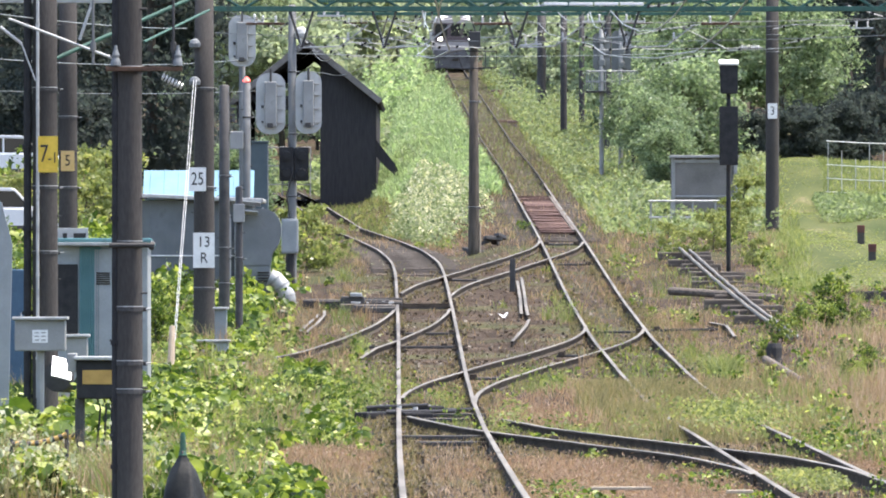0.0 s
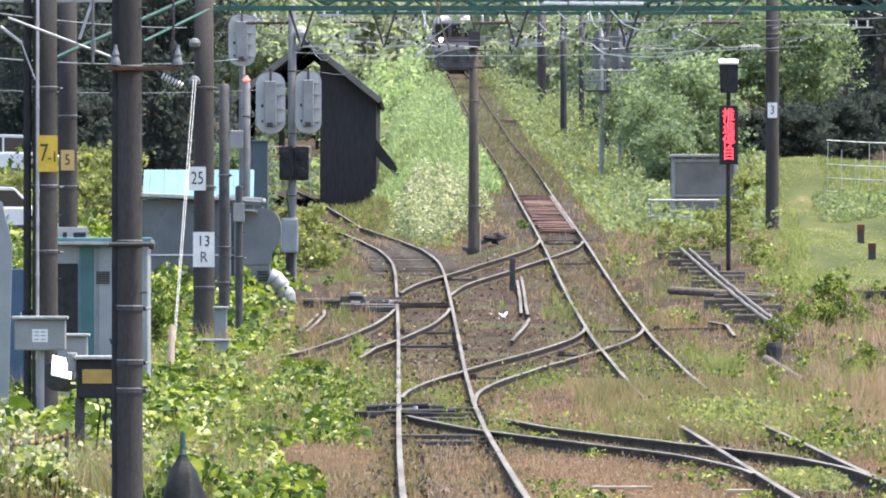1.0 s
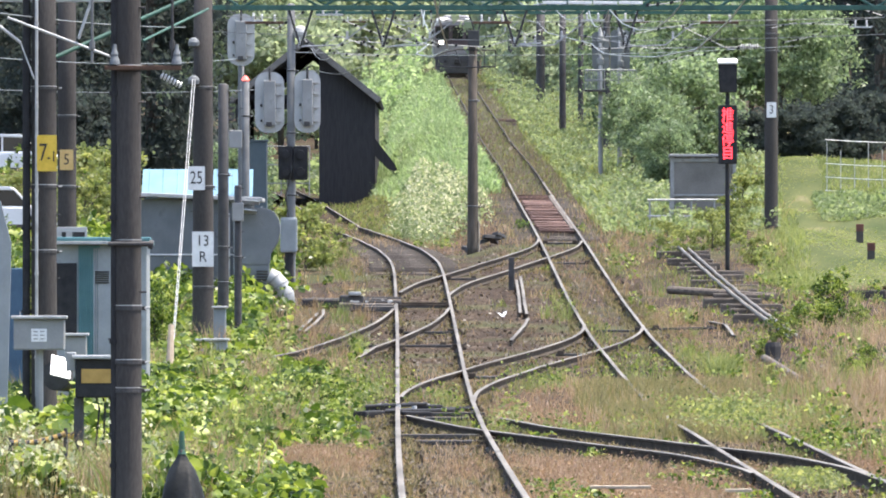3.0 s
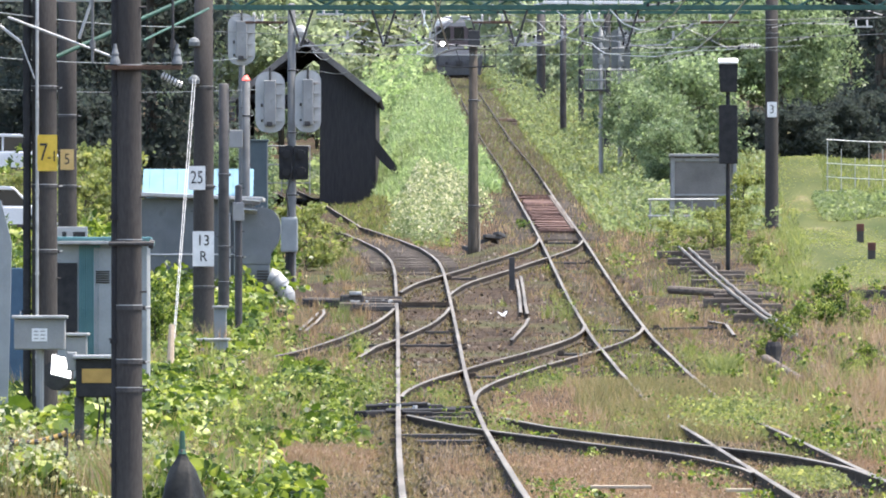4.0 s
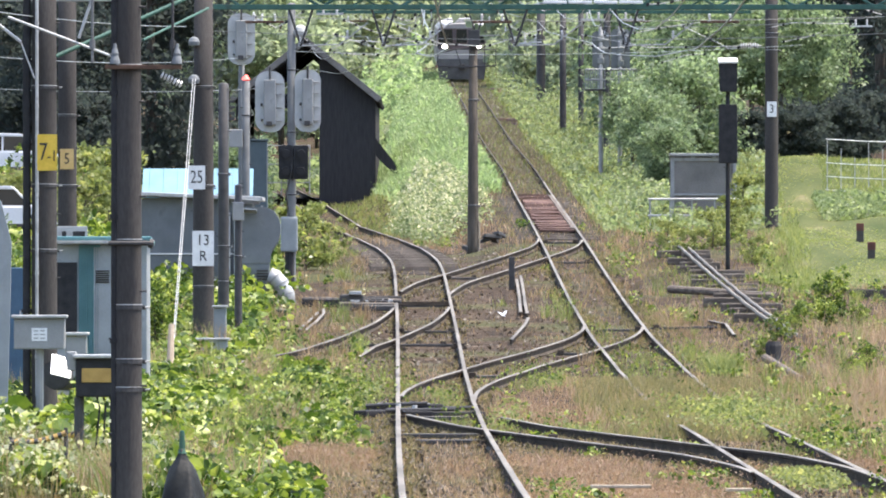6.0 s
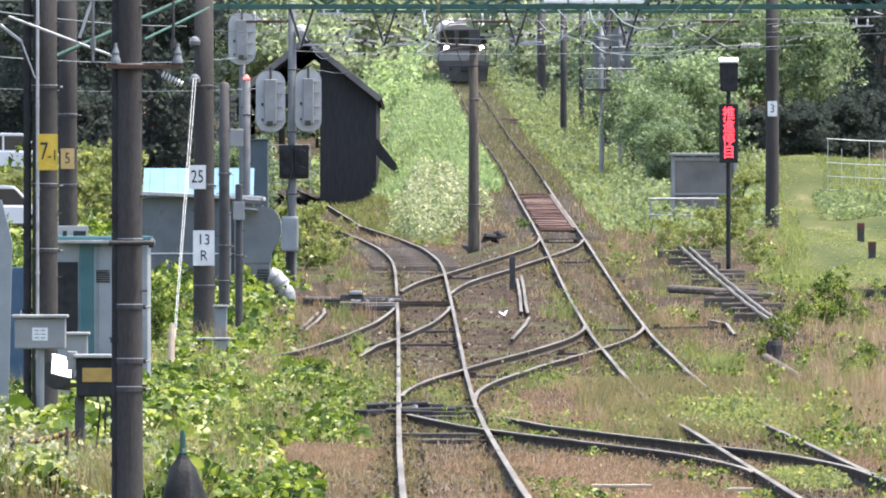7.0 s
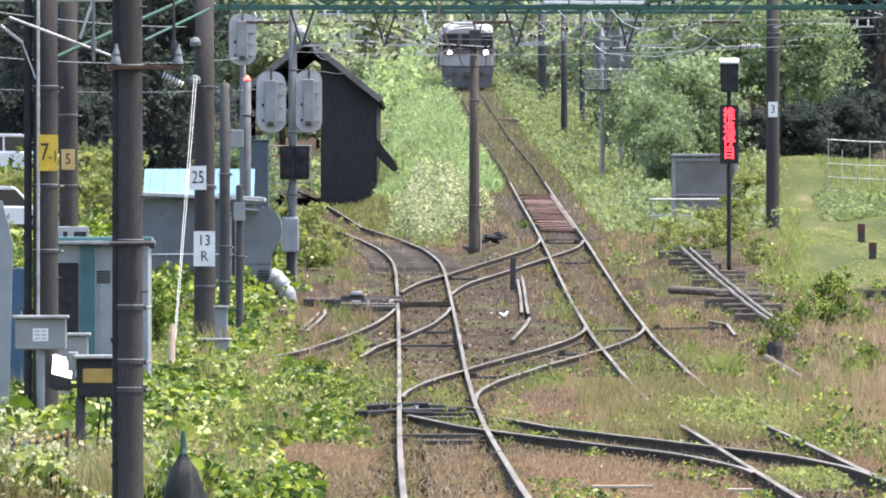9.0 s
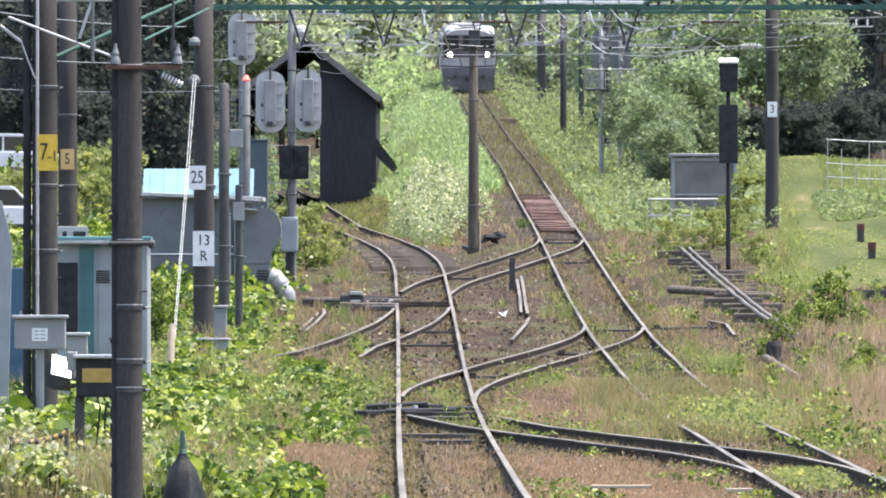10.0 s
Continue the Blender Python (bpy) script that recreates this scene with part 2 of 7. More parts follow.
def soil():
    m, n, l, p = nodes_of("soil and worn ballast")
    geo = n.new("ShaderNodeNewGeometry")
    layers = []
    for sc, det in ((0.22, 6), (2.6, 6), (22, 4)):
        t = n.new("ShaderNodeTexNoise")
        t.inputs["Scale"].default_value, t.inputs["Detail"].default_value = sc, det
        l.new(geo.outputs["Position"], t.inputs["Vector"])
        layers.append(t.outputs[0])
    earth = ramp(n, l, layers[1], [(0.3, (0.018, 0.0125, 0.009)), (0.46, (0.04, 0.0285, 0.0205)), (0.58, (0.072, 0.053, 0.0385)), (0.7, (0.14, 0.106, 0.076))])
    turf = ramp(n, l, layers[1], [(0.3, (0.035, 0.042, 0.02)), (0.55, (0.07, 0.072, 0.034)), (0.72, (0.12, 0.105, 0.06))])
    mask = ramp(n, l, layers[0], [(0.5, (0, 0, 0)), (0.62, (1, 1, 1))])
    mix = n.new("ShaderNodeMix")
    mix.data_type = "RGBA"
    l.new(mask, mix.inputs[0])
    l.new(earth, mix.inputs[6])
    l.new(turf, mix.inputs[7])
    fine = n.new("ShaderNodeMix")
    fine.data_type, fine.blend_type = "RGBA", "MULTIPLY"
    fine.inputs[0].default_value = 0.6
    l.new(mix.outputs[2], fine.inputs[6])
    l.new(ramp(n, l, layers[2], [(0.3, (0.4, 0.4, 0.4)), (0.7, (1.4, 1.4, 1.4))]), fine.inputs[7])
    l.new(fine.outputs[2], p.inputs["Base Color"])
    p.inputs["Roughness"].default_value, p.inputs["Specular IOR Level"].default_value = 0.95, 0.08
    bp = n.new("ShaderNodeBump")
    bp.inputs["Strength"].default_value, bp.inputs["Distance"].default_value = 0.8, 0.04
    l.new(layers[2], bp.inputs["Height"])
    l.new(bp.outputs[0], p.inputs["Normal"])
    return m


SOIL = soil()

# ---- lie of the land: level station yard, then a long climb ----
LINE_Y = (0, 140, 160, 179, 199, 222, 254, 288, 340, 400, 480, 568, 700, 1000, 1600, 4000)
LINE_Z = (0, 0, 0.10, 0.36, 0.80, 1.40, 2.27, 3.22, 4.75, 6.55, 9.0, 11.65, 15.45, 24, 40, 60)
SIDE_Y = (0, 140, 160, 179, 199, 222, 254, 276, 302, 368, 426, 520, 700, 1000, 4000)
SIDE_Z = (0, 0, 0.10, 0.36, 0.80, 1.40, 2.25, 2.62, 2.92, 3.55, 4.8, 6.6, 11.0, 20, 56)


def main_z(y):
    return np.interp(y, LINE_Y, LINE_Z)


def side_z(y):
    return np.interp(y, SIDE_Y, SIDE_Z)


def main_x(y):
    return np.interp(y, (60, 110, 136, 180, 198, 225, 265, 289, 323, 366, 420, 561, 632, 690, 1200), (3.85, 3.77, 3.75, 3.55, 3.37, 3.23, 3.13, 3.04, 2.84, 2.63, 2.15, 1.35, 1.0, 0.78, -1.2))


def yard_x(y):
    return np.interp(y, (60, 96, 120, 142, 179, 198, 217, 236, 248, 262, 276, 302, 368, 426, 520), (0.5, 0.2, 0.07, -0.03, -0.19, -0.27, -0.37, -0.48, -0.56, -0.78, -1.12, -1.8, -3.4, -5.5, -9))


def ground_z(x, y):
    """Height of the soil, a little under the rail heads."""
    x, y = np.asarray(x, float), np.asarray(y, float)
    a, b = yard_x(y) + 1.6, main_x(y) - 1.6
    k = np.clip((x - a) / np.maximum(b - a, 0.5), 0, 1)
    k = np.where(y > 225, k * k * (3 - 2 * k), 0.5)
    z = side_z(y) * (1 - k) + main_z(y) * k - 0.16
    verge = np.clip((np.abs(x - main_x(y)) - 1.5) / 2, 0, 1) * np.clip((np.abs(x - yard_x(y)) - 1.5) / 2, 0, 1)
    hump = np.sin(x * 0.7 + y * 0.11) * np.sin(y * 0.053 - x * 0.31) * 0.16 + np.sin(x * 1.9 - y * 0.37) * 0.05
    z = z + verge * (hump + 0.06)
    z = z + np.clip((-x - 9.5) / 2.5, 0, 1) * np.clip((y - 335) / 25, 0, 1) * 1.8
    z = z + np.clip((x - 8.2) / 1.6, 0, 1) * np.clip((y - 312) / 24, 0, 1) * 0.75
    return z + np.clip((np.abs(x) - 40) / 400, 0, 1) * np.minimum(y * 0.03, 40)


# ---- builders ----
def part(name, bm, material, parent=None, label=""):
    me = bpy.data.meshes.new(name)
    bm.to_mesh(me)
    bm.free()
    me.materials.append(material)
    ob = new(name, me)
    if parent:
        ob.parent = parent
    return tagged(ob, label)


def thing(name, at, label, category, group="", kind="", turn=0):
    ob = new(name)
    ob.empty_display_size = 0.2
    ob.location = at
    ob.rotation_euler = (0, 0, radians(turn))
    return tagged(ob, label, category, group, kind)


def box(bm, c, s, bevel=0.0, turn=(0, 0, 0)):
    """A box of size s about c, its edges rounded."""
    made = bmesh.ops.create_cube(bm, size=1, matrix=pose(*c, *turn) @ Matrix.Diagonal((*s, 1)))
    if bevel:
        edges = {e for v in made["verts"] for e in v.link_edges}
        bmesh.ops.bevel(bm, geom=list(edges), offset=bevel, segments=2, affect="EDGES", profile=0.6)
    return bm


def rod(bm, a, b, r, r2=None, seg=10):
    """A round bar from a to b."""
    a, b = Vector(a), Vector(b)
    m = Matrix.Translation((a + b) / 2) @ (b - a).to_track_quat("Z", "Y").to_matrix().to_4x4()
    bmesh.ops.create_cone(bm, cap_ends=True, segments=seg, radius1=r, radius2=r if r2 is None else r2, depth=(b - a).length, matrix=m)
    return bm


def tube(bm, pts, r, seg=6):
    """A bent round bar through pts."""
    pts = [Vector(p) for p in pts]
    rings = []
    for i, p in enumerate(pts):
        d = (pts[min(i + 1, len(pts) - 1)] - pts[max(i - 1, 0)]).normalized()
        q = d.to_track_quat("Z", "Y")
        rings.append([bm.verts.new(p + q @ Vector((cos(2 * pi * k / seg) * r, sin(2 * pi * k / seg) * r, 0))) for k in range(seg)])
    for u, v in zip(rings, rings[1:]):
        for k in range(seg):
            bm.faces.new((u[k], u[(k + 1) % seg], v[(k + 1) % seg], v[k]))
    bm.faces.new(rings[0][::-1])
    bm.faces.new(rings[-1])
    return bm


def lathe(bm, profile, at=(0, 0, 0), seg=16):
    rings = [[bm.verts.new((at[0] + r * cos(2 * pi * k / seg), at[1] + r * sin(2 * pi * k / seg), at[2] + z)) for k in range(seg)] for r, z in profile]
    for u, v in zip(rings, rings[1:]):
        for k in range(seg):
            bm.faces.new((u[k], u[(k + 1) % seg], v[(k + 1) % seg], v[k]))
    bm.faces.new(rings[0][::-1])
    bm.faces.new(rings[-1])
    return bm


def slab(bm, outline, y0, y1):
    """An upright plate: an outline in x and z, thick from y0 to y1."""
    a = [bm.verts.new((x, y0, z)) for x, z in outline]
    b = [bm.verts.new((x, y1, z)) for x, z in outline]
    bm.faces.new(a)
    bm.faces.new(b[::-1])
    for i in range(len(a)):
        j = (i + 1) % len(a)
        bm.faces.new((a[j], a[i], b[i], b[j]))
    bmesh.ops.recalc_face_normals(bm, faces=bm.faces)
    return bm


def rounded(w, h, r, seg=6):
    """Outline of an upright rounded rectangle about the origin."""
    out = []
    for cx, cz, a0 in ((w / 2 - r, h / 2 - r, 0), (-w / 2 + r, h / 2 - r, 90), (-w / 2 + r, -h / 2 + r, 180), (w / 2 - r, -h / 2 + r, 270)):
        out += [(cx + r * cos(radians(a0 + 90 * k / seg)), cz + r * sin(radians(a0 + 90 * k / seg))) for k in range(seg + 1)]
    return out


def lettering(text, size, at, parent, material, name="lettering", squeeze=1.0):
    """Raised characters that face the platform."""
    cu = bpy.data.curves.new(name, "FONT")
    cu.body, cu.size, cu.align_x, cu.align_y, cu.extrude = text, size, "CENTER", "CENTER", 0.004
    cu.resolution_u = 3
    tmp = new("lettering_source", cu)
    me = bpy.data.meshes.new_from_object(tmp.evaluated_get(bpy.context.evaluated_depsgraph_get()))
    bpy.data.objects.remove(tmp)
    me.transform(Matrix.Diagonal((squeeze, 1, 1, 1)))
    me.transform(Matrix.Rotation(radians(90), 4, "X"))
    me.materials.clear()
    me.materials.append(material)
    ob = new(name, me)
    ob.parent, ob.location = parent, at
    return ob


def stuff(name, verts, faces, material, label, category, parent=None):
    """One mesh from arrays: pieces nobody could count. Vertices (n, k, 3), and faces as index tuples into k."""
    verts = np.asarray(verts, np.float32)
    n, k = verts.shape[:2]
    me = bpy.data.meshes.new(name)
    me.vertices.add(n * k)
    me.vertices.foreach_set("co", verts.reshape(-1))
    base = np.arange(n)[:, None] * k
    tri = np.concatenate([base + np.array(f)[None, :] for f in faces], axis=1).reshape(n * len(faces), 3)
    me.loops.add(tri.size)
    me.loops.foreach_set("vertex_index", tri.reshape(-1).astype(np.int32))
    me.polygons.add(len(tri))
    me.polygons.foreach_set("loop_start", (np.arange(len(tri)) * 3).astype(np.int32))
    me.update(calc_edges=True)
    me.materials.append(material)
    ob = new(name, me)
    if parent:
        ob.parent = parent
        return ob
    return tagged(ob, label, category, kind="stuff")


rng = np.random.default_rng(7)


def blades(x, y, z, h, w, lean=0.35):
    """Grass blades rooted at x, y, z."""
    n = len(x)
    a = rng.uniform(0, 2 * pi, n)
    h = h * rng.uniform(0.45, 1.25, n)
    w = w * rng.uniform(0.6, 1.3, n)
    b = rng.uniform(0, 2 * pi, n)
    bend = h * lean * rng.uniform(0.1, 1.0, n)
    side = np.stack([np.cos(a), np.sin(a) * 0.6, 0 * a], 1) * w[:, None] / 2
    root = np.stack([x, y, z - 0.03], 1)
    mid = root + np.stack([np.cos(b) * bend * 0.35, np.sin(b) * bend * 0.35, h * 0.6], 1)
    tip = root + np.stack([np.cos(b) * bend, np.sin(b) * bend, h], 1)
    return np.stack([root - side, root + side, mid + side * 0.8, mid - side * 0.8, tip], 1)


BLADE_FACES = ((0, 1, 2), (0, 2, 3), (3, 2, 4))


def leaves(c, size, up=0.5, length=1.35):
    """Folded leaves about the centres c."""
    n = len(c)
    d = rng.normal(size=(n, 3))
    d /= np.linalg.norm(d, axis=1)[:, None]
    nrm = rng.normal(size=(n, 3)) * (1 - up) + np.array([0, 0, up])
    s = np.cross(d, nrm)
    s /= np.linalg.norm(s, axis=1)[:, None] + 1e-6
    nn = np.cross(s, d)
    L = (np.asarray(size) * rng.uniform(0.62, 1.32, n) ** 2)[:, None]
    d, s, nn = d * L * length / 2, s * L / 2, nn * L * 0.14
    return np.stack([c - d, c - d * 0.25 + s + nn, c + d * 0.45 + s * 0.8 + nn, c + d - nn, c + d * 0.45 - s * 0.8 + nn, c - d * 0.25 - s + nn], 1)


LEAF_FACES = ((0, 1, 2), (0, 2, 3), (0, 3, 4), (0, 4, 5))

ROUND_FACES = ((0, 1, 2), (0, 2, 3), (0, 3, 4), (0, 4, 5), (0, 5, 6), (0, 6, 7))


def round_leaves(c, size, up=0.6):
    """Heart shaped leaves with a soft outline."""
    q = leaves(c, size, up, 1.15)
    p, s1, s2, tip, s3, s4 = (q[:, k] for k in range(6))
    mid = (p + tip) / 2
    out = 1.18
    return np.stack([p * 0.8 + mid * 0.2, p * 0.55 + s1 * 0.45, mid + (s1 - mid) * out, mid + (s2 - mid) * 1.05, tip, mid + (s3 - mid) * 1.05, mid + (s4 - mid) * out, p * 0.55 + s4 * 0.45], 1)


SPRAY_FACES = ((0, 1, 2), (0, 2, 3))


def sprays(c, size, up=0.3):
    """Leaf sprays of four corners, for crowns and small heads."""
    return leaves(c, size, up)[:, (0, 1, 3, 5)]


# ---- ground ----
gy = np.concatenate([np.arange(-400, 0, 40), np.arange(0, 80, 8), np.arange(80, 460, 1.0), np.arange(460, 800, 6), np.geomspace(800, 4500, 18)])
gx = np.concatenate([-np.geomspace(2500, 22, 22), np.arange(-20, 20.01, 0.5), np.geomspace(22, 2500, 22)])
GX, GY = np.meshgrid(gx, gy)
GZ = ground_z(GX, GY) + (np.sin(GX * 5.1 + GY * 1.7) * np.sin(GY * 2.3 - GX * 3.3)) * 0.015
gm = bpy.data.meshes.new("ground")
cols = len(gx)
quads = [(r * cols + c, r * cols + c + 1, (r + 1) * cols + c + 1, (r + 1) * cols + c) for r in range(len(gy) - 1) for c in range(cols - 1)]
gm.from_pydata(np.stack([GX, GY, GZ], 2).reshape(-1, 3).tolist(), [], quads)
gm.materials.append(SOIL)
gm.shade_smooth()
tagged(new("ground", gm), "brown soil and worn ballast of a weedy railway yard", "ground", kind="structure")

# ---- tracks ----
GAUGE = 0.565


def smooth_path(knots, step=2.0):
    """A centre line through (x, y) knots, eased, a point every few metres."""
    k = np.array(sorted(knots, key=lambda q: q[1]), float)
    y = np.arange(k[0, 1], k[-1, 1] + 0.01, step)
    x = np.interp(y, k[:, 1], k[:, 0])
    for _ in range(6):
        x[1:-1] = (x[:-2] + 2 * x[1:-1] + x[2:]) / 4
    return x, y


def rail(x, y, z, parent, name="rail", top=RAIL_HEAD):
    """One rail: foot, web and head, swept along a line; the running face is polished."""
    outline = [(-0.055, -0.15), (0.055, -0.15), (0.055, -0.138), (0.012, -0.115), (0.012, -0.045), (0.033, -0.035), (0.033, -0.006), (0.024, 0), (-0.024, 0), (-0.033, -0.006), (-0.033, -0.035), (-0.012, -0.045), (-0.012, -0.115), (-0.055, -0.138)]
    bm = bmesh.new()
    rings = []
    for i in range(len(x)):
        j, k = max(i - 1, 0), min(i + 1, len(x) - 1)
        d = Vector((x[k] - x[j], y[k] - y[j], 0)).normalized()
        s = Vector((d.y, -d.x, 0))
        rings.append([bm.verts.new((x[i] + s.x * u, y[i] + s.y * u, z[i] + v)) for u, v in outline])
    m = len(outline)
    for a, b in zip(rings, rings[1:]):
        for k in range(m):
            f = bm.faces.new((a[k], a[(k + 1) % m], b[(k + 1) % m], b[k]))
            f.material_index = 1 if 6 <= k <= 8 else 0
    bm.faces.new(rings[0])
    bm.faces.new(rings[-1][::-1])
    bmesh.ops.recalc_face_normals(bm, faces=bm.faces)
    ob = part(name, bm, RAIL_SIDE, parent)
    ob.data.materials.append(top)
    return ob


def line_z(x, y):
    return ground_z(x, y) + 0.16


RAIL_LINES = []


def track(knots, label, cut_left=(0, 0), cut_right=(0, 0), step=2.0, top=RAIL_HEAD, sink=0.0):
    """Two rails on one centre line; cut: metres taken off the start and the end of a rail, where blades or frogs leave it."""
    t = thing("railway_track", (0, 0, 0), label, "railway track", "tracks of the yard", "structure")
    x, y = smooth_path(knots, step)
    dx = np.gradient(x, y)
    for side, cut in ((-1, cut_left), (1, cut_right)):
        keep = (y >= y[0] + cut[0]) & (y <= y[-1] - cut[1])
        xx, yy = (x + side * GAUGE * np.sqrt(1 + dx * dx))[keep], y[keep]
        if len(xx) > 1:
            RAIL_LINES.append((xx, yy))
            rail(xx, yy, line_z(np.interp(yy, y, x), yy) + 0.004 - sink * np.clip(1 - (yy - yy[0]) / 5, 0, 1), t, top=top)
    return t


ys = np.arange(70, 349, 6)
main_track = track([(float(main_x(v)), float(v)) for v in ys], "single main line with worn rails climbing through weeds")
ys = np.arange(346, 1000, 12)
track([(float(main_x(v)), float(v)) for v in ys], "rusted far stretch of the main line under dry grass", top=DULL_HEAD)
ys = np.arange(70, 470, 6)
yard_track = track([(float(yard_x(v)), float(v)) for v in ys], "yard track with polished rails curving into a dark shed")
track([(-0.1, 159), (-0.03, 165.5), (0.3, 172), (0.95, 180.2), (2.24, 191), (2.9, 197.5), (3.28, 203), (3.36, 208)], "crossover track rusting between weeds", (3, 1), (0, 3), 1.0)
track([(-0.45, 226), (-0.33, 230), (0.0, 236.5), (0.7, 244), (2.07, 258.5), (2.8, 267), (3.03, 272.5), (3.08, 277)], "crossover track with bright worn rails", (3, 1), (0, 3), 1.0)
track([(0.0, 149), (0.25, 146), (0.95, 138.5), (1.8, 131), (2.62, 124), (3.25, 119), (3.7, 111), (3.77, 105)], "crossover track with dark heavy rails among russet grass", (3, 1), (0, 3), 1.0)
track([(-3.25, 176), (-2.56, 184.5), (-1.93, 191.3), (-1.42, 197.8), (-0.78, 207), (-0.47, 215), (-0.4, 220)], "side track leaving the yard through weeds", (0, 0), (12, 2), 1.0, sink=0.15)


def sleepers(parent, fx, fz, y0, y1, step, length, material=SLEEPER_WOOD, lift=lambda y: -0.14):
    bm = bmesh.new()
    box(bm, (0, 0, 0), (length, 0.21, 0.14), 0.012)
    first = part("sleeper", bm, material, parent)
    y, i = y0, 0
    while y < y1:
        ob = first if i == 0 else new("sleeper", first.data)
        ob.parent = parent
        ob.location = (float(fx(y)) + rng.uniform(-0.06, 0.06), y + rng.uniform(-0.05, 0.05), float(fz(y)) + lift(y) - 0.07 + rng.uniform(-0.02, 0.02))
        ob.rotation_euler = (0, 0, rng.uniform(-0.02, 0.02))
        y, i = y + step, i + 1


sleepers(main_track, main_x, main_z, 215, 380, 0.66, 2.1, lift=lambda y: -0.185 if y < 280 or y > 330 else -0.14)
sleepers(yard_track, yard_x, lambda v: line_z(yard_x(v), v), 178, 318, 0.62, 2.1, lift=lambda y: float(np.interp(y, (178, 246, 254), (-0.185, -0.175, -0.1))))

# crossing deck of planks between the rails of the main line
deck = thing("plank_deck", (0, 0, 0), "reddish weathered plank deck laid between the rails", "crossing deck")
bm = bmesh.new()
box(bm, (0, 0, 0), (0.92, 0.3, 0.06), 0.008)
plank = part("plank", bm, DECK_WOOD, deck)
for i, py in enumerate(np.arange(286, 327, 0.62)):
    ob = plank if i == 0 else new("plank", plank.data)
    ob.parent = deck
    wobble = rng.uniform(-0.04, 0.04)
    ob.location = (float(main_x(py)) + wobble, py, float(main_z(py)) - 0.045 + rng.uniform(-0.012, 0.03))
    ob.rotation_euler = (rng.uniform(-0.06, 0.06) + 0.028, rng.uniform(-0.02, 0.02), rng.uniform(-0.03, 0.03))
bm = bmesh.new()
n_side = 20
for i in range(n_side):
    py = 287 + i * 2.0
    box(bm, (float(main_x(py)) + 0.47, py, float(main_z(py)) - 0.02), (0.09, 1.9, 0.09), 0.01, (1.6, 0, 0.4))
part("guard_timber", bm, SLEEPER_WOOD, deck, "pale worn guard timber")

# ---- point gear ----
def steel_bar(parent, name, a, b, w, h, material=DARK_STEEL, label=""):
    """A flat bar lying from a to b."""
    a, b = Vector(a), Vector(b)
    bm = bmesh.new()
    m = Matrix.Translation((a + b) / 2) @ (b - a).to_track_quat("X", "Z").to_matrix().to_4x4() @ Matrix.Diagonal(((b - a).length, w, h, 1))
    bmesh.ops.create_cube(bm, size=1, matrix=m)
    bmesh.ops.bevel(bm, geom=bm.edges[:], offset=min(w, h) * 0.15, segments=1, affect="EDGES")
    return part(name, bm, material, parent, label)


def gz_at(x, y, up=0.0):
    return (x, y, float(ground_z(x, y)) + up)


gear = thing("point_machine", gz_at(-1.84, 221), "dark point machine on long timbers with greased rods", "point machine", "point gear")
o = Vector(gear.location)
for dy, x0, x1 in ((-1.6, 600, 700), (0.0, 536, 712), (1.3, 545, 712), (3.0, 640, 712)):
    y = 221 + dy
    bar = steel_bar(gear, "long_timber", Vector(gz_at((x0 - 784) * y / 18750, y, 0.12)) - o, Vector(gz_at((x1 - 784) * y / 18750, y, 0.12)) - o, 0.24, 0.18, DARK_TIMBER if dy in (0.0, 3.0) else SLEEPER_WOOD)
bm = bmesh.new()
box(bm, (-0.05, 0.4, 0.22), (0.5, 1.3, 0.22), 0.04)
part("motor_case", bm, DARK_STEEL, gear)
bm = bmesh.new()
box(bm, (0.02, -0.1, 0.36), (0.26, 0.5, 0.08), 0.02)
part("lid", bm, GALVANISED, gear, "worn bright lid")
for dy, up in ((-0.9, 0.12), (0.1, 0.16), (1.5, 0.13)):
    steel_bar(gear, "throw_rod", (0.2, dy, up), (1.945, dy, up), 0.05, 0.04, RAIL_SIDE)
for dy, x0, x1, up in ((2.4, -1.0, 0.6, 0.1), (4.2, -0.3, 0.75, 0.08), (-2.6, 0.0, 0.8, 0.1), (-3.8, 0.2, 0.85, 0.06), (0.9, -1.1, 0.7, 0.2)):
    steel_bar(gear, "cover_bar", (x0, dy, up), (x1, dy + 0.1, up), 0.16, 0.12, DARK_STEEL)
# Scattered pale blocks stand for glints on the bars.
for k in range(14):
    bm = bmesh.new()
    gx2, gy2 = rng.uniform(-1.0, 0.8), rng.uniform(-3.5, 3.5)
    box(bm, (gx2, gy2, 0.2), (rng.uniform(0.05, 0.16), 0.1, 0.04), 0.01, (0, rng.uniform(-20, 20), 0))
    part("bright_fitting", bm, PALE_PLATE, gear, "pale block standing for a glint")
for k in range(6):
    bm = bmesh.new()
    rod(bm, (-0.5 + k * 0.24, 0.8 - 0.4 * (k % 2), 0.1), (-0.5 + k * 0.24, 0.8 - 0.4 * (k % 2), 0.19), 0.05)
    part("crank_pin", bm, GALVANISED, gear)

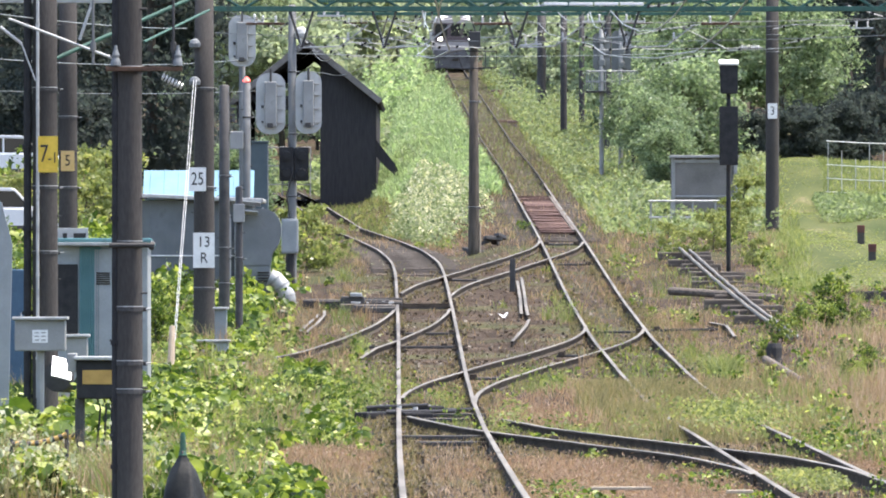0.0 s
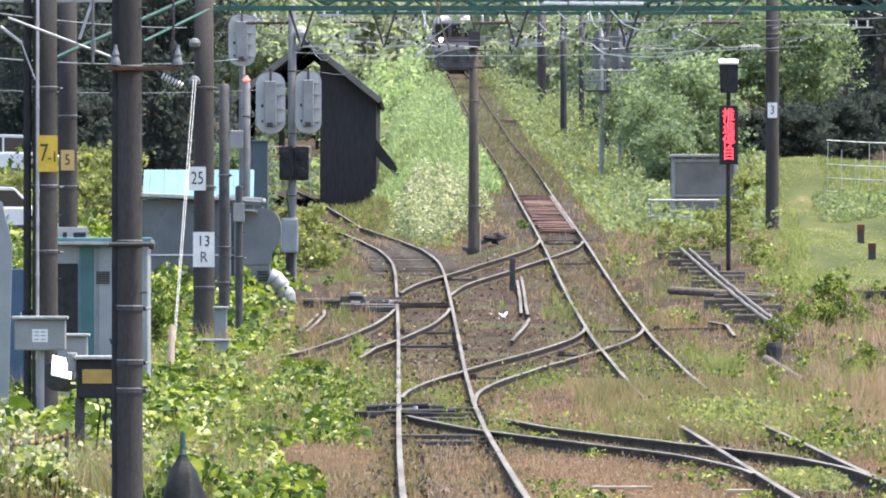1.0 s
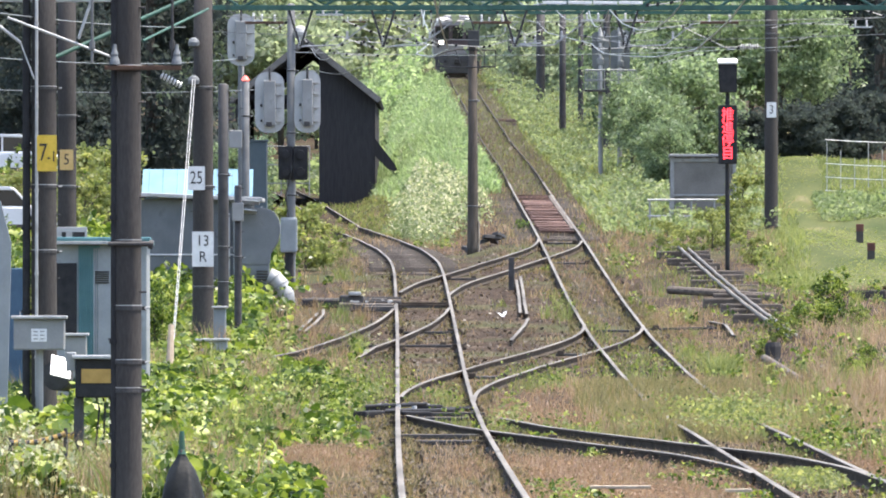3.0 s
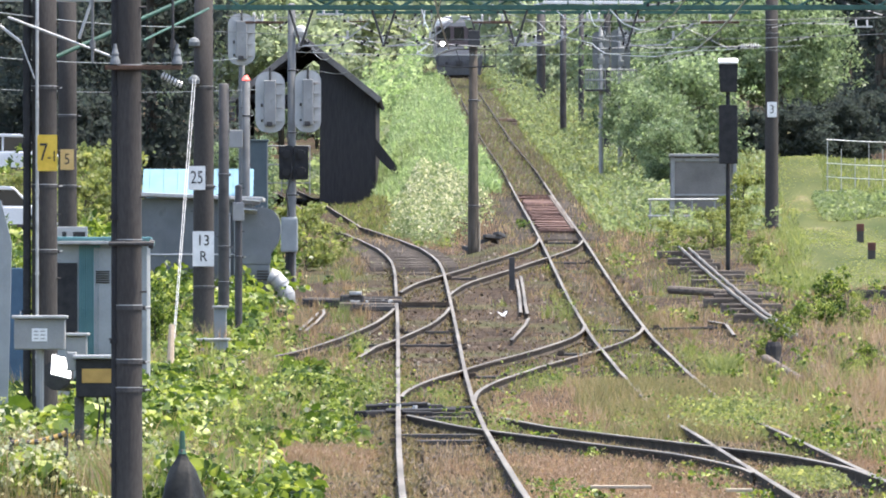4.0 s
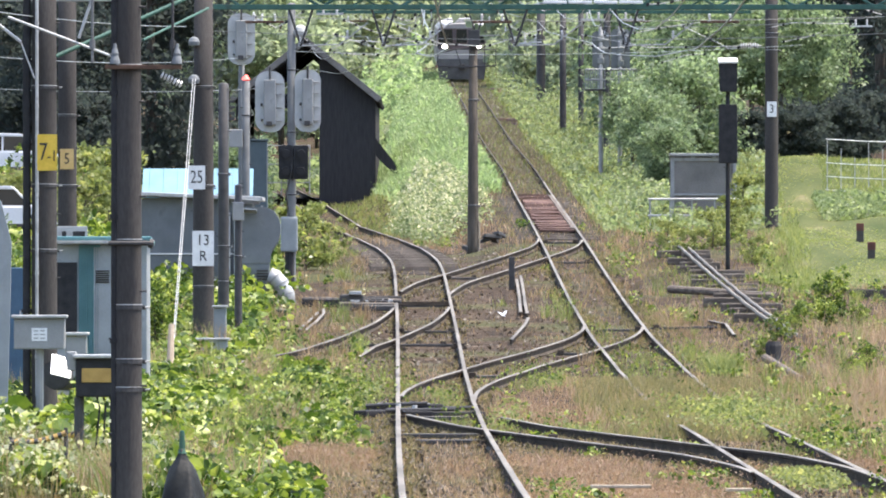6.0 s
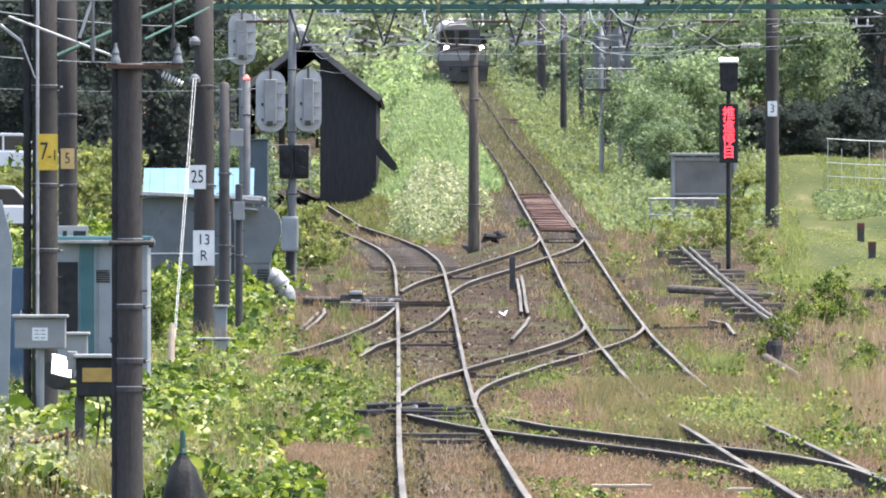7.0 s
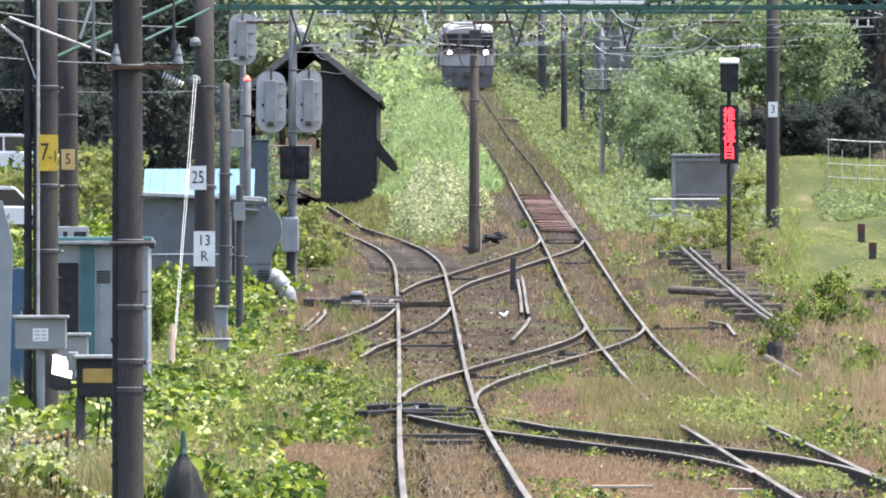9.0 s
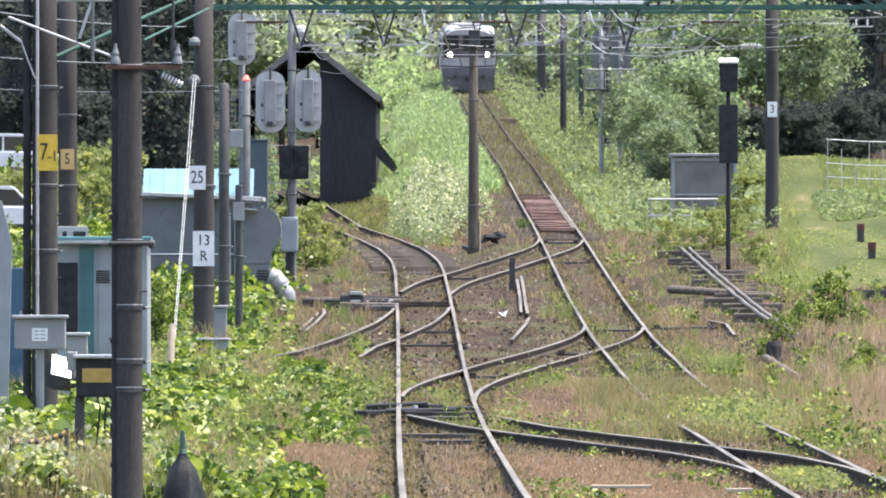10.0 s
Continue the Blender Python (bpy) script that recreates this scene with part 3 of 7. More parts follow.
gear = thing("point_lever", gz_at(-0.79, 157), "hand point lever with rods under the near switch", "point lever", "point gear")
o = Vector(gear.location)
for x0, x1, y, up, w in ((648, 700, 157.5, 0.1, 0.1), (655, 720, 155, 0.07, 0.14), (700, 860, 153, 0.08, 0.06), (700, 850, 150.5, 0.06, 0.12), (700, 870, 137.5, 0.07, 0.07), (735, 868, 135, 0.03, 0.16)):
    steel_bar(gear, "rod", Vector(gz_at((x0 - 784) * y / 18750, y, up)) - o, Vector(gz_at((x1 - 784) * y / 18750, y, up)) - o, w, 0.06, DARK_STEEL)
steel_bar(gear, "lever", (-0.3, 0.2, 0.05), (-0.02, 0.6, 0.2), 0.05, 0.05, RAIL_SIDE)
bm = bmesh.new()
lathe(bm, [(0.11, 0), (0.12, 0.05), (0.09, 0.12), (0.03, 0.15)], (-0.05, 0, 0.02), 14)
part("weight", bm, DARK_STEEL, gear, "round counterweight")
for x0, x1, y in ((612, 805, 197), (700, 800, 222), (700, 810, 205), (830, 900, 178.6), (985, 1070, 191.5), (1040, 1140, 206), (1150, 1270, 207), (960, 1050, 256), (790, 845, 243), (960, 1025, 275), (930, 985, 134.5)):
    t = thing("stretcher_rod", gz_at((x0 - 784) * y / 18750, y, 0.06), "dark steel stretcher rod lying between rails", "rod", "point gear")
    dz = float(ground_z((x1 - 784) * y / 18750, y)) - float(ground_z((x0 - 784) * y / 18750, y))
    steel_bar(t, "bar", (0, 0, 0), ((x1 - x0) * y / 18750, rng.uniform(-0.2, 0.2), dz), 0.07, 0.05, DARK_STEEL)
    for s in (0.1, 0.9):
        bm = bmesh.new()
        box(bm, ((x1 - x0) * y / 18750 * s, 0, 0.03), (0.12, 0.14, 0.1), 0.02)
        part("chair", bm, RAIL_SIDE, t)
for pts, up in (([(922, 485, 0), (927, 510, 0), (930, 535, 0), (934, 552, 0)], 0.12), ([(905, 598, 0), (918, 585, 0), (930, 572, 0), (936, 560, 0)], 0.12), ([(915, 490, 0), (920, 520, 0), (922, 548, 0)], 0.1),
                ([(540, 582, 0), (560, 566, 0), (574, 552, 0), (573, 545, 0)], 0.12), ([(530, 578, 0), (548, 562, 0), (563, 550, 0)], 0.1), ([(1255, 565, 0), (1285, 572, 0), (1300, 590, 0)], 0.1)):
    depth = [float(np.interp(-v, (-640, -600, -545, -500, -465), (184, 198, 217.5, 236, 252.6))) for u, v, w in pts]
    xs = [(u - 784) * d / 18750 for (u, v, w), d in zip(pts, depth)]
    t = thing("loose_rail", (0, 0, 0), "loose worn rail offcut lying in the yard", "rail offcut", "loose rails")
    rail(np.array(xs), np.array(depth), ground_z(xs, depth) + up, t, "offcut")
# cranks, slide plates and greased timbers about the near switch
crank = thing("switch_crank", gz_at(-0.72, 154, 0.0), "greasy black cranks and slide plates at the near switch", "point gear", "point gear")
for dx, dy, w, d, h, turn in ((-0.18, 1.5, 0.34, 0.5, 0.14, 20), (0.1, 0.4, 0.3, 0.6, 0.12, -15), (0.34, -1.2, 0.42, 0.5, 0.1, 8), (0.52, 1.8, 0.26, 0.4, 0.16, 35), (-0.3, -0.6, 0.22, 0.7, 0.1, -30)):
    bm = bmesh.new()
    box(bm, (dx, dy, h / 2 + 0.02), (w, d, h), 0.025, (0, 0, turn))
    part("slide_plate", bm, BLACK_STEEL, crank)
for a, b in (((-0.4, 1.2, 0.16), (0.5, 0.9, 0.2)), ((-0.1, -1.0, 0.12), (0.9, -1.3, 0.14)), ((0.2, 2.4, 0.1), (1.2, 2.2, 0.12)), ((-0.35, 2.8, 0.08), (0.3, 1.6, 0.2))):
    bm = bmesh.new()
    rod(bm, a, b, 0.028, seg=8)
    part("rod", bm, DARK_STEEL, crank)
for dx, dy in ((-0.2, 1.4), (0.32, -1.1), (0.5, 1.75), (0.08, 0.45)):
    bm = bmesh.new()
    rod(bm, (dx, dy, 0.1), (dx, dy, 0.2), 0.035, seg=8)
    part("pin", bm, PALE_PLATE, crank, "worn bright pin")
sheet = thing("litter_sheet", gz_at(1.2, 216, 0.03), "crumpled white scrap of sheet on bare soil", "litter")
bm = bmesh.new()
box(bm, (0, 0, 0.04), (0.1, 0.2, 0.012), 0.003, (20, 18, 30))
box(bm, (0.07, 0.14, 0.06), (0.08, 0.2, 0.012), 0.003, (25, -24, -20))
part("sheet", bm, WHITE_PAINT, sheet)
# rail chairs and bolted joints that stand out along the running rails
bm = bmesh.new()
box(bm, (0, 0, 0), (0.3, 0.24, 0.07), 0.015)
box(bm, (0.07, 0, 0.045), (0.07, 0.1, 0.07), 0.01)
box(bm, (-0.07, 0, 0.045), (0.07, 0.1, 0.07), 0.01)
first = None
for y in [96, 131, 134, 147, 151, 158, 163, 196, 206, 219, 223, 227, 244, 259]:
    for fx, parent in ((yard_x, yard_track), (main_x, main_track)):
        for s in (-1, 1):
            if first is None:
                first = ob = part("chair", bm, RAIL_SIDE, parent)
            else:
                ob = new("chair", first.data)
                ob.parent = parent
            x = float(fx(y)) + s * GAUGE
            yy = y + rng.uniform(-0.9, 0.9)
            ob.location = (x, yy, float(line_z(fx(yy), yy)) - 0.13)
            ob.rotation_euler = (0, 0, rng.uniform(-0.1, 0.1))
# lawn: its edge slants away from the line up to the garden
def lawn_x(y):
    return 7.9 + (np.asarray(y, float) - 235) * 0.026


lx, ly = np.meshgrid(np.linspace(0, 1, 30) ** 1.5, np.arange(233, 352, 2.0))
inner = np.clip(lx / 0.03, 0, 1)
lx = lawn_x(ly) + lx * 15 + (1 - inner) * 0.12 * np.sin(ly * 0.21)
lz = ground_z(lx, ly) + 0.05 * inner
cols = lx.shape[1]
quads = [(r * cols + c, r * cols + c + 1, (r + 1) * cols + c + 1, (r + 1) * cols + c) for r in range(lx.shape[0] - 1) for c in range(cols - 1)]
lm = bpy.data.meshes.new("lawn_turf")
lm.from_pydata(np.stack([lx, ly, lz], 2).reshape(-1, 3).tolist(), [], quads)
lm.materials.append(TURF)
lm.shade_smooth()
tagged(new("lawn_turf", lm), "pale green mown turf of a garden beside the line", "lawn", kind="structure")


# ---- poles ----
def pole(name, x, y, r0, r1, top, label, material=CONCRETE, bands=(), base=None, group="poles of the yard"):
    """A tapered round pole from the ground to the height top, with clamp bands at the heights given."""
    z0 = float(ground_z(x, y)) - 0.1 if base is None else base
    t = thing(name, (x, y, z0), label, "pole", group)
    bm = bmesh.new()
    lathe(bm, [(r0, 0), (r0 * 0.98 + r1 * 0.02, 0.3), ((r0 + r1) / 2, (top - z0) / 2), (r1, top - z0), (r1 * 0.6, top - z0 + 0.03)], seg=20)
    for f in bm.faces:
        f.smooth = True
    part("shaft", bm, material, t)
    for z in bands:
        k = (z - z0) / (top - z0)
        r = r0 + (r1 - r0) * k
        bm = bmesh.new()
        lathe(bm, [(r - 0.005, z - z0 - 0.018), (r + 0.009, z - z0 - 0.018), (r + 0.009, z - z0 + 0.018), (r - 0.005, z - z0 + 0.018)], seg=16)
        box(bm, (r + 0.015, 0, z - z0), (0.045, 0.04, 0.036), 0.006)
        part("band", bm, DARK_STEEL, t)
        bm = bmesh.new()
        lathe(bm, [(r - 0.004, z - z0 + 0.022), (r + 0.007, z - z0 + 0.022), (r + 0.007, z - z0 + 0.03), (r - 0.004, z - z0 + 0.03)], seg=16)
        part("wire_wrap", bm, GALVANISED, t, "bright wire wrap")
        bm = bmesh.new()
        rod(bm, (r + 0.03, -0.03, z - z0), (r + 0.075, -0.03, z - z0 + 0.004), 0.009, seg=6)
        part("band_bolt", bm, GALVANISED, t, "bright bolt end")
    if y < 300:
        z, i = z0 + 0.9, 0
        while z < min(top, z0 + 7.5):
            r = r0 + (r1 - r0) * (z - z0) / (top - z0)
            bm = bmesh.new()
            sgn = 1 if i % 2 else -1
            rod(bm, (sgn * (r - 0.02), -0.05, z - z0), (sgn * (r + 0.045), -0.06, z - z0), 0.009, seg=6)
            part("step_bolt", bm, DARK_STEEL, t)
            z, i = z + 0.42, i + 1
    return t, z0


def plate(parent, z, w, h, r, text, size, material, gap=0.0, shift=0.0, squeeze=0.8):
    """A number plate strapped to the front of a pole."""
    bm = bmesh.new()
    slab(bm, rounded(w, h, 0.012, 3), -r - 0.012, -r - 0.006)
    p = part("number_plate", bm, material, parent, "number plate with black lettering")
    p.location = (shift, 0, z)
    rows = text.split("|")
    for i, s in enumerate(rows):
        lettering(s, size, (0, -r - 0.014, (len(rows) - 1 - 2 * i) * gap / 2), p, INK, "numeral", squeeze)
    return p


def conduit(parent, dx, dy, z0, z1, r, material, name="conduit", label=""):
    bm = bmesh.new()
    rod(bm, (dx, dy, z0), (dx, dy, z1), r, seg=10)
    z = z0 + 0.5
    while z < z1:
        rod(bm, (dx, dy, z), (dx, dy, z + 0.04), r * 1.35, seg=10)
        z += 1.1
    return part(name, bm, material, parent, label)


# nearest pole, with a dark cable duct and steel crossarm
t, z0 = pole("catenary_pole", -2.79, 94, 0.128, 0.105, 8.0, "weathered brown concrete pole with cable duct and steel crossarm", bands=(2.31, 1.25, 1.00, 1.73, 3.86))
conduit(t, -0.115, -0.04, 0.1, 8.0, 0.035, BLACK_STEEL, label="black cable duct")
bm = bmesh.new()
box(bm, (0.14, -0.16, 3.86 - z0), (0.68, 0.06, 0.04), 0.006)
part("crossarm", bm, RUST_STEEL, t, "rusty steel crossarm")
bm = bmesh.new()
rod(bm, (-0.17, -0.12, 2.30 - z0), (0.2, -0.12, 2.30 - z0), 0.022)
rod(bm, (0.19, -0.12, 2.30 - z0), (0.23, -0.12, 2.29 - z0), 0.04)
part("clamp", bm, DARK_STEEL, t)
for k in range(7):
    bm = bmesh.new()
    lathe(bm, [(0.012, -0.01), (0.03, -0.006), (0.03, 0.006), (0.012, 0.01)], seg=12)
    d = part("insulator_disc", bm, PORCELAIN, t)
    d.location = (0.31 + k * 0.027, -0.16, 3.79 - z0 - k * 0.014)
    d.rotation_euler = (0, radians(115), 0)

for dx, top in ((-0.31, 0.62), (0.4, 0.62)):
    bm = bmesh.new()
    rod(bm, (dx, -0.16, 3.90 - z0), (dx, -0.16, 4.50 - z0), 0.013)
    rod(bm, (dx, -0.16, 4.02 - z0), (dx, -0.16, 4.1 - z0), 0.028)
    part("drop_rod", bm, DARK_STEEL if dx > 0 else MAST_PAINT, t)
for dx in (-0.11, 0.44):
    bm = bmesh.new()
    lathe(bm, [(0.048, 0), (0.044, 0.03), (0.03, 0.07), (0.034, 0.09), (0.018, 0.14), (0.012, 0.18)], (dx, -0.17, 3.89 - z0), 14)
    part("bell_insulator", bm, CLADDING, t, "grey bell insulator")
beam = thing("pale_beam", (-6.20, 141.0, 5.66), "pale steel beam between pole tops", "beam")
bm = bmesh.new()
box(bm, (0.978, 0, 0.023), (2.030, 0.12, 0.1), 0.01)
part("beam", bm, GALVANISED, beam)
locker = thing("blue_locker", (-7.07, 175, float(ground_z(-7.07, 175))), "dark blue metal locker beside the hut", "locker")
bm = bmesh.new()
box(bm, (0, 0.2, 1.95 / 2 + 0.1), (0.317, 0.4, 1.95), 0.02)
part("body", bm, BLUE_PAINT, locker)
bm = bmesh.new()
box(bm, (0.1, -0.02, 1.95 / 2 + 0.3), (0.02, 0.03, 0.12), 0.005)
part("handle", bm, GALVANISED, locker)

t, z0 = pole("catenary_pole", -5.26, 140, 0.175, 0.15, 9.0, "brown concrete pole with yellow plate and pipes", bands=(4.47, 3.17, 2.31))
p = plate(t, 3.61 - z0, 0.261, 0.478, 0.2, "7", 0.33, YELLOW_PLATE, 0, 0.045, 0.72)
p.children[0].location.x -= 0.05
lettering("-1", 0.2, (0.065, -0.214, -0.05), p, INK, "numeral", 0.8)
conduit(t, -0.23, -0.03, 0.1, 9.0, 0.055, BLACK_STEEL, label="black cable duct")
conduit(t, -0.09, -0.19, 0.6, 9.0, 0.022, GALVANISED, "pipe", "pale grey pipe")

t, z0 = pole("catenary_pole", -6.55, 185, 0.17, 0.15, 9.0, "brown concrete pole with small yellow number plate", bands=(4.75, 3.52))
plate(t, 3.99 - z0, 0.237, 0.355, 0.18, "5", 0.27, ORANGE_PLATE, squeeze=0.8)

t, z0 = pole("catenary_pole", -4.49, 199, 0.205, 0.17, 8.2, "stout concrete gantry pole with white number plates", bands=(5.49, 3.63, 1.74))
plate(t, 3.79 - z0, 0.318, 0.446, 0.21, "25", 0.34, WHITE_PAINT, 0, -0.12, 0.72)
plate(t, 2.46 - z0, 0.403, 0.658, 0.215, "13|R", 0.28, WHITE_PAINT, 0.3, 0, 0.9)
for zz in (6.34, 5.63):
    bm = bmesh.new()
    lathe(bm, [(0.03, -0.09), (0.1, -0.07), (0.11, 0), (0.08, 0.06), (0.03, 0.09)], (-0.17, -0.19, zz - z0), 14)
    part("insulator", bm, CLADDING, t, "grey porcelain insulator")

t, z0 = pole("steel_pole", -4.38, 212, 0.115, 0.1, 5.77, "slim dark steel pole", DARK_STEEL, (3.96, 2.52, 1.81))
t, z0 = pole("signal_cable_post", -3.95, 205, 0.075, 0.07, 3.68, "dark post with a grey junction box", DARK_STEEL, (2.31,))
bm = bmesh.new()
box(bm, (0, -0.1, 3.19 - z0), (0.22, 0.14, 0.36), 0.02)
part("junction_box", bm, GREY_PAINT, t, "grey junction box")
bm = bmesh.new()
box(bm, (0.05, 0, 0.78 - z0), (0.42, 0.3, 0.4), 0.02)
part("base_box", bm, BLACK_STEEL, t)

t, z0 = pole("warning_light_post", -4.36, 235, 0.09, 0.085, 6.23, "grey post with a small red lamp on top", MAST_PAINT, (5.48,))
bm = bmesh.new()
lathe(bm, [(0.085, 0), (0.085, 0.02), (0.05, 0.07), (0.02, 0.11)], (0, 0, 6.27 - z0), 14)
part("lamp", bm, RED_LAMP, t, "small red lamp")
bm = bmesh.new()
box(bm, (-0.22, -0.05, 4.97 - z0), (0.3, 0.2, 0.4), 0.02)
part("relay_box", bm, GREY_PAINT, t)
bm = bmesh.new()
for k in range(4):
    box(bm, (-0.42, 0, 5.79 - z0 - k * 0.13), (0.34, 0.08, 0.06), 0.01)
rod(bm, (-0.42, 0.03, 2), (-0.42, 0.03, 5.98 - z0), 0.045)
part("bracket", bm, DARK_STEEL, t)


# ---- signals seen from behind ----
def signal_back(parent, x, z, w, h):
    """Back of a colour light signal: oval sighting board, narrow housing, hinges and lugs."""
    bm = bmesh.new()
    slab(bm, rounded(w, h, w * 0.42, 8), -0.012, 0.012)
    b = part("sighting_board", bm, PALE_PLATE, parent, "pale grey oval sighting board")
    b.location = (x, 0, z)
    bm = bmesh.new()
    box(bm, (0, -0.09, -0.02), (w * 0.4, 0.16, h * 0.74), 0.02)
    part("housing", bm, GREY_PAINT, b, "grey lamp housing")
    for k in (-0.32, -0.1, 0.12, 0.3):
        bm = bmesh.new()
        box(bm, (w * 0.3, -0.03, h * k), (w * 0.22, 0.04, 0.03), 0.005)
        part("hinge", bm, GREY_PAINT, b)
    for c, s in (((-0.01, -0.19, -h * 0.36), (0.13, 0.06, 0.11)), ((-w * 0.28, -0.04, -h * 0.05), (0.05, 0.05, 0.07)), ((-w * 0.28, -0.04, -h * 0.3), (0.04, 0.05, 0.05))):
        bm = bmesh.new()
        box(bm, c, s, 0.01)
        part("latch", bm, DARK_STEEL, b)
    bm = bmesh.new()
    rod(bm, (0, -0.06, h * 0.34), (0, -0.06, h * 0.56), 0.025)
    part("hanger", bm, DARK_STEEL, b)
    return b


sy = 240
t, z0 = pole("signal_mast", -3.42, sy, 0.1, 0.09, 8.07, "grey steel mast with two signals seen from behind", MAST_PAINT, (6.58, 5.17, 3.76), group="signals")
signal_back(t, -0.486, 5.86 - z0, 0.666, 1.382).location.y = -0.14
signal_back(t, 0.371, 5.88 - z0, 0.589, 1.408).location.y = -0.14
for dx in (-10, 17):
    bm = bmesh.new()
    slab(bm, rounded(0.320, 0.768, 0.04), -0.2, -0.05)
    hd = part("shunt_signal", bm, BLACK_STEEL, t, "black shunting signal head")
    hd.location = (dx * 0.0128, 0, 4.49 - z0)
    for k in (-0.2, 0.2):
        bm = bmesh.new()
        rod(bm, (0, -0.21, k), (0, -0.31, k - 0.01), 0.1, 0.1, 12)
        part("hood", bm, BLACK_STEEL, hd)
bm = bmesh.new()
for k in range(3):
    rod(bm, (-0.55, 0.12, 4.87 - z0 - k * 0.42), (0.42, 0.12, 4.87 - z0 - k * 0.42), 0.014)
for k in range(4):
    rod(bm, (-0.55 + k * 0.32, 0.12, 4.87 - z0), (-0.55 + k * 0.32, 0.12, 3.76 - z0), 0.014)
part("ladder_cage", bm, GREY_PAINT, t)
bm = bmesh.new()
lathe(bm, [(0.05, -0.16), (0.13, -0.1), (0.16, 0), (0.13, 0.1), (0.05, 0.15)], (0.2, -0.05, 7.45 - z0), 16)
part("globe_lamp", bm, PALE_PLATE, t, "pale round lamp globe")
bm = bmesh.new()
box(bm, (-0.05, -0.12, 2.86 - z0), (0.384, 0.24, 0.794), 0.05)
part("control_box", bm, BLUE_GREY, t, "grey control box")
bm = bmesh.new()
rod(bm, (-0.05, -0.1, 0), (-0.05, -0.1, 2.48 - z0), 0.13, 0.1)
part("foot", bm, BLACK_STEEL, t)
bm = bmesh.new()
tube(bm, [(-0.1, -0.12, 5.10 - z0), (0.02, -0.2, 4.34 - z0), (-0.12, -0.18, 3.76 - z0), (-0.05, -0.14, 3.25 - z0)], 0.02)
part("cable", bm, DARK_WIRE, t)

t, z0 = pole("signal_mast", -4.97, 262, 0.08, 0.075, 8.18, "grey mast with one signal seen from behind", MAST_PAINT, group="signals")
signal_back(t, 0, 7.76 - z0, 0.671, 1.286).location.y = -0.12

# ---- sign with red characters and its small lamp head ----
sx, syy = 6.73, 250
t, z0 = pole("led_sign_post", sx, syy, 0.055, 0.05, 6.23, "black post with an illuminated sign and hooded head", BLACK_STEEL, group="signals")
led_sign = thing("led_sign", (sx, syy - 0.16, 5.26), "tall black sign box with red lit characters", "sign", "signals")
bm = bmesh.new()
box(bm, (0, 0, 0), (0.440, 0.16, 1.387), 0.02)
part("case", bm, BLACK_STEEL, led_sign)
bm = bmesh.new()
box(bm, (0, 0.12, 0.4), (0.12, 0.1, 0.1), 0.01)
box(bm, (0, 0.12, -0.4), (0.12, 0.1, 0.1), 0.01)
part("bracket", bm, BLACK_STEEL, led_sign)
characters = thing("characters", (0, 0, 0), "red lit characters", "")
characters.parent = led_sign
for k, ch in enumerate("\u63a8\u9032\u505c\u76ee"):
    lettering(ch, 0.33, (0, 0, 0.455 - 0.305 * k), characters, LED_RED, "character", 0.9)
head = thing("hooded_signal", (sx, syy - 0.1, 6.63), "black hooded signal head, its sunlit top painted white", "signal", "signals")
bm = bmesh.new()
slab(bm, [(-0.22, 0.36), (0.22, 0.36), (0.21, -0.38), (-0.19, -0.38)], -0.14, 0.14)
bmesh.ops.bevel(bm, geom=bm.edges[:], offset=0.02, segments=2, affect="EDGES")
part("case", bm, BLACK_STEEL, head)
# White paint on this slanted slab stands for sun on the top.
bm = bmesh.new()
box(bm, (0, -0.02, 0.36), (0.46, 0.34, 0.05), 0.012, (16, 0, 0))
part("hood", bm, WHITE_PAINT, head, "white hood standing for sun on the top")
bm = bmesh.new()
rod(bm, (0, 0.1, -0.37), (0, 0.1, -0.7), 0.05)
part("neck", bm, BLACK_STEEL, head)

t, z0 = pole("catenary_pole", 8.91, 287, 0.185, 0.165, 11.5, "tall brown concrete pole with a white number plate", bands=(7.99, 8.45))
plate(t, 6.40 - z0, 0.260, 0.413, 0.19, "3", 0.33, WHITE_PAINT)
# timber pole with a wire sign frame between the tracks
t, z0 = pole("timber_pole", 0.79, 274, 0.15, 0.105, 8.16, "dark tarred timber pole between the tracks", BARK, (3.71, 6.44))
conduit(t, 0.16, -0.06, 0.0, 0.95, 0.028, STAKE_WOOD, "guard_strip")
bm = bmesh.new()
wx0, wx1, wz0, wz1 = -0.906, 0.585, 7.33 - z0, 7.75 - z0
tube(bm, [(wx0, -0.14, wz0), (-0.2, -0.14, wz0 - 0.03), (wx1, -0.14, wz0), (wx1, -0.14, wz1), (wx1 - 0.3, -0.14, wz1), (-0.4, -0.14, wz1 + 0.02), (wx0, -0.14, wz1 - 0.1), (wx0 - 0.02, -0.14, wz0)], 0.022)
tube(bm, [(-0.3, -0.14, wz0), (-0.45, -0.14, wz1)], 0.015)
tube(bm, [(0.3, -0.14, wz0), (0.3, -0.14, wz1)], 0.012)
part("frame", bm, DARK_STEEL, t, "thin bent steel frame")
bm = bmesh.new()
box(bm, (0.02, -0.18, 8.05 - z0), (0.3, 0.2, 0.42), 0.02)
part("transformer_box", bm, DARK_STEEL, t)

# short stubs beside the crossover
stub = thing("track_stub_post", (1.54, 236, 1.6), "short dark timber post beside the crossover", "post")
bm = bmesh.new()
box(bm, (0, 0, 0.32), (0.13, 0.13, 0.85), 0.015)
part("post", bm, DARK_STEEL, stub)

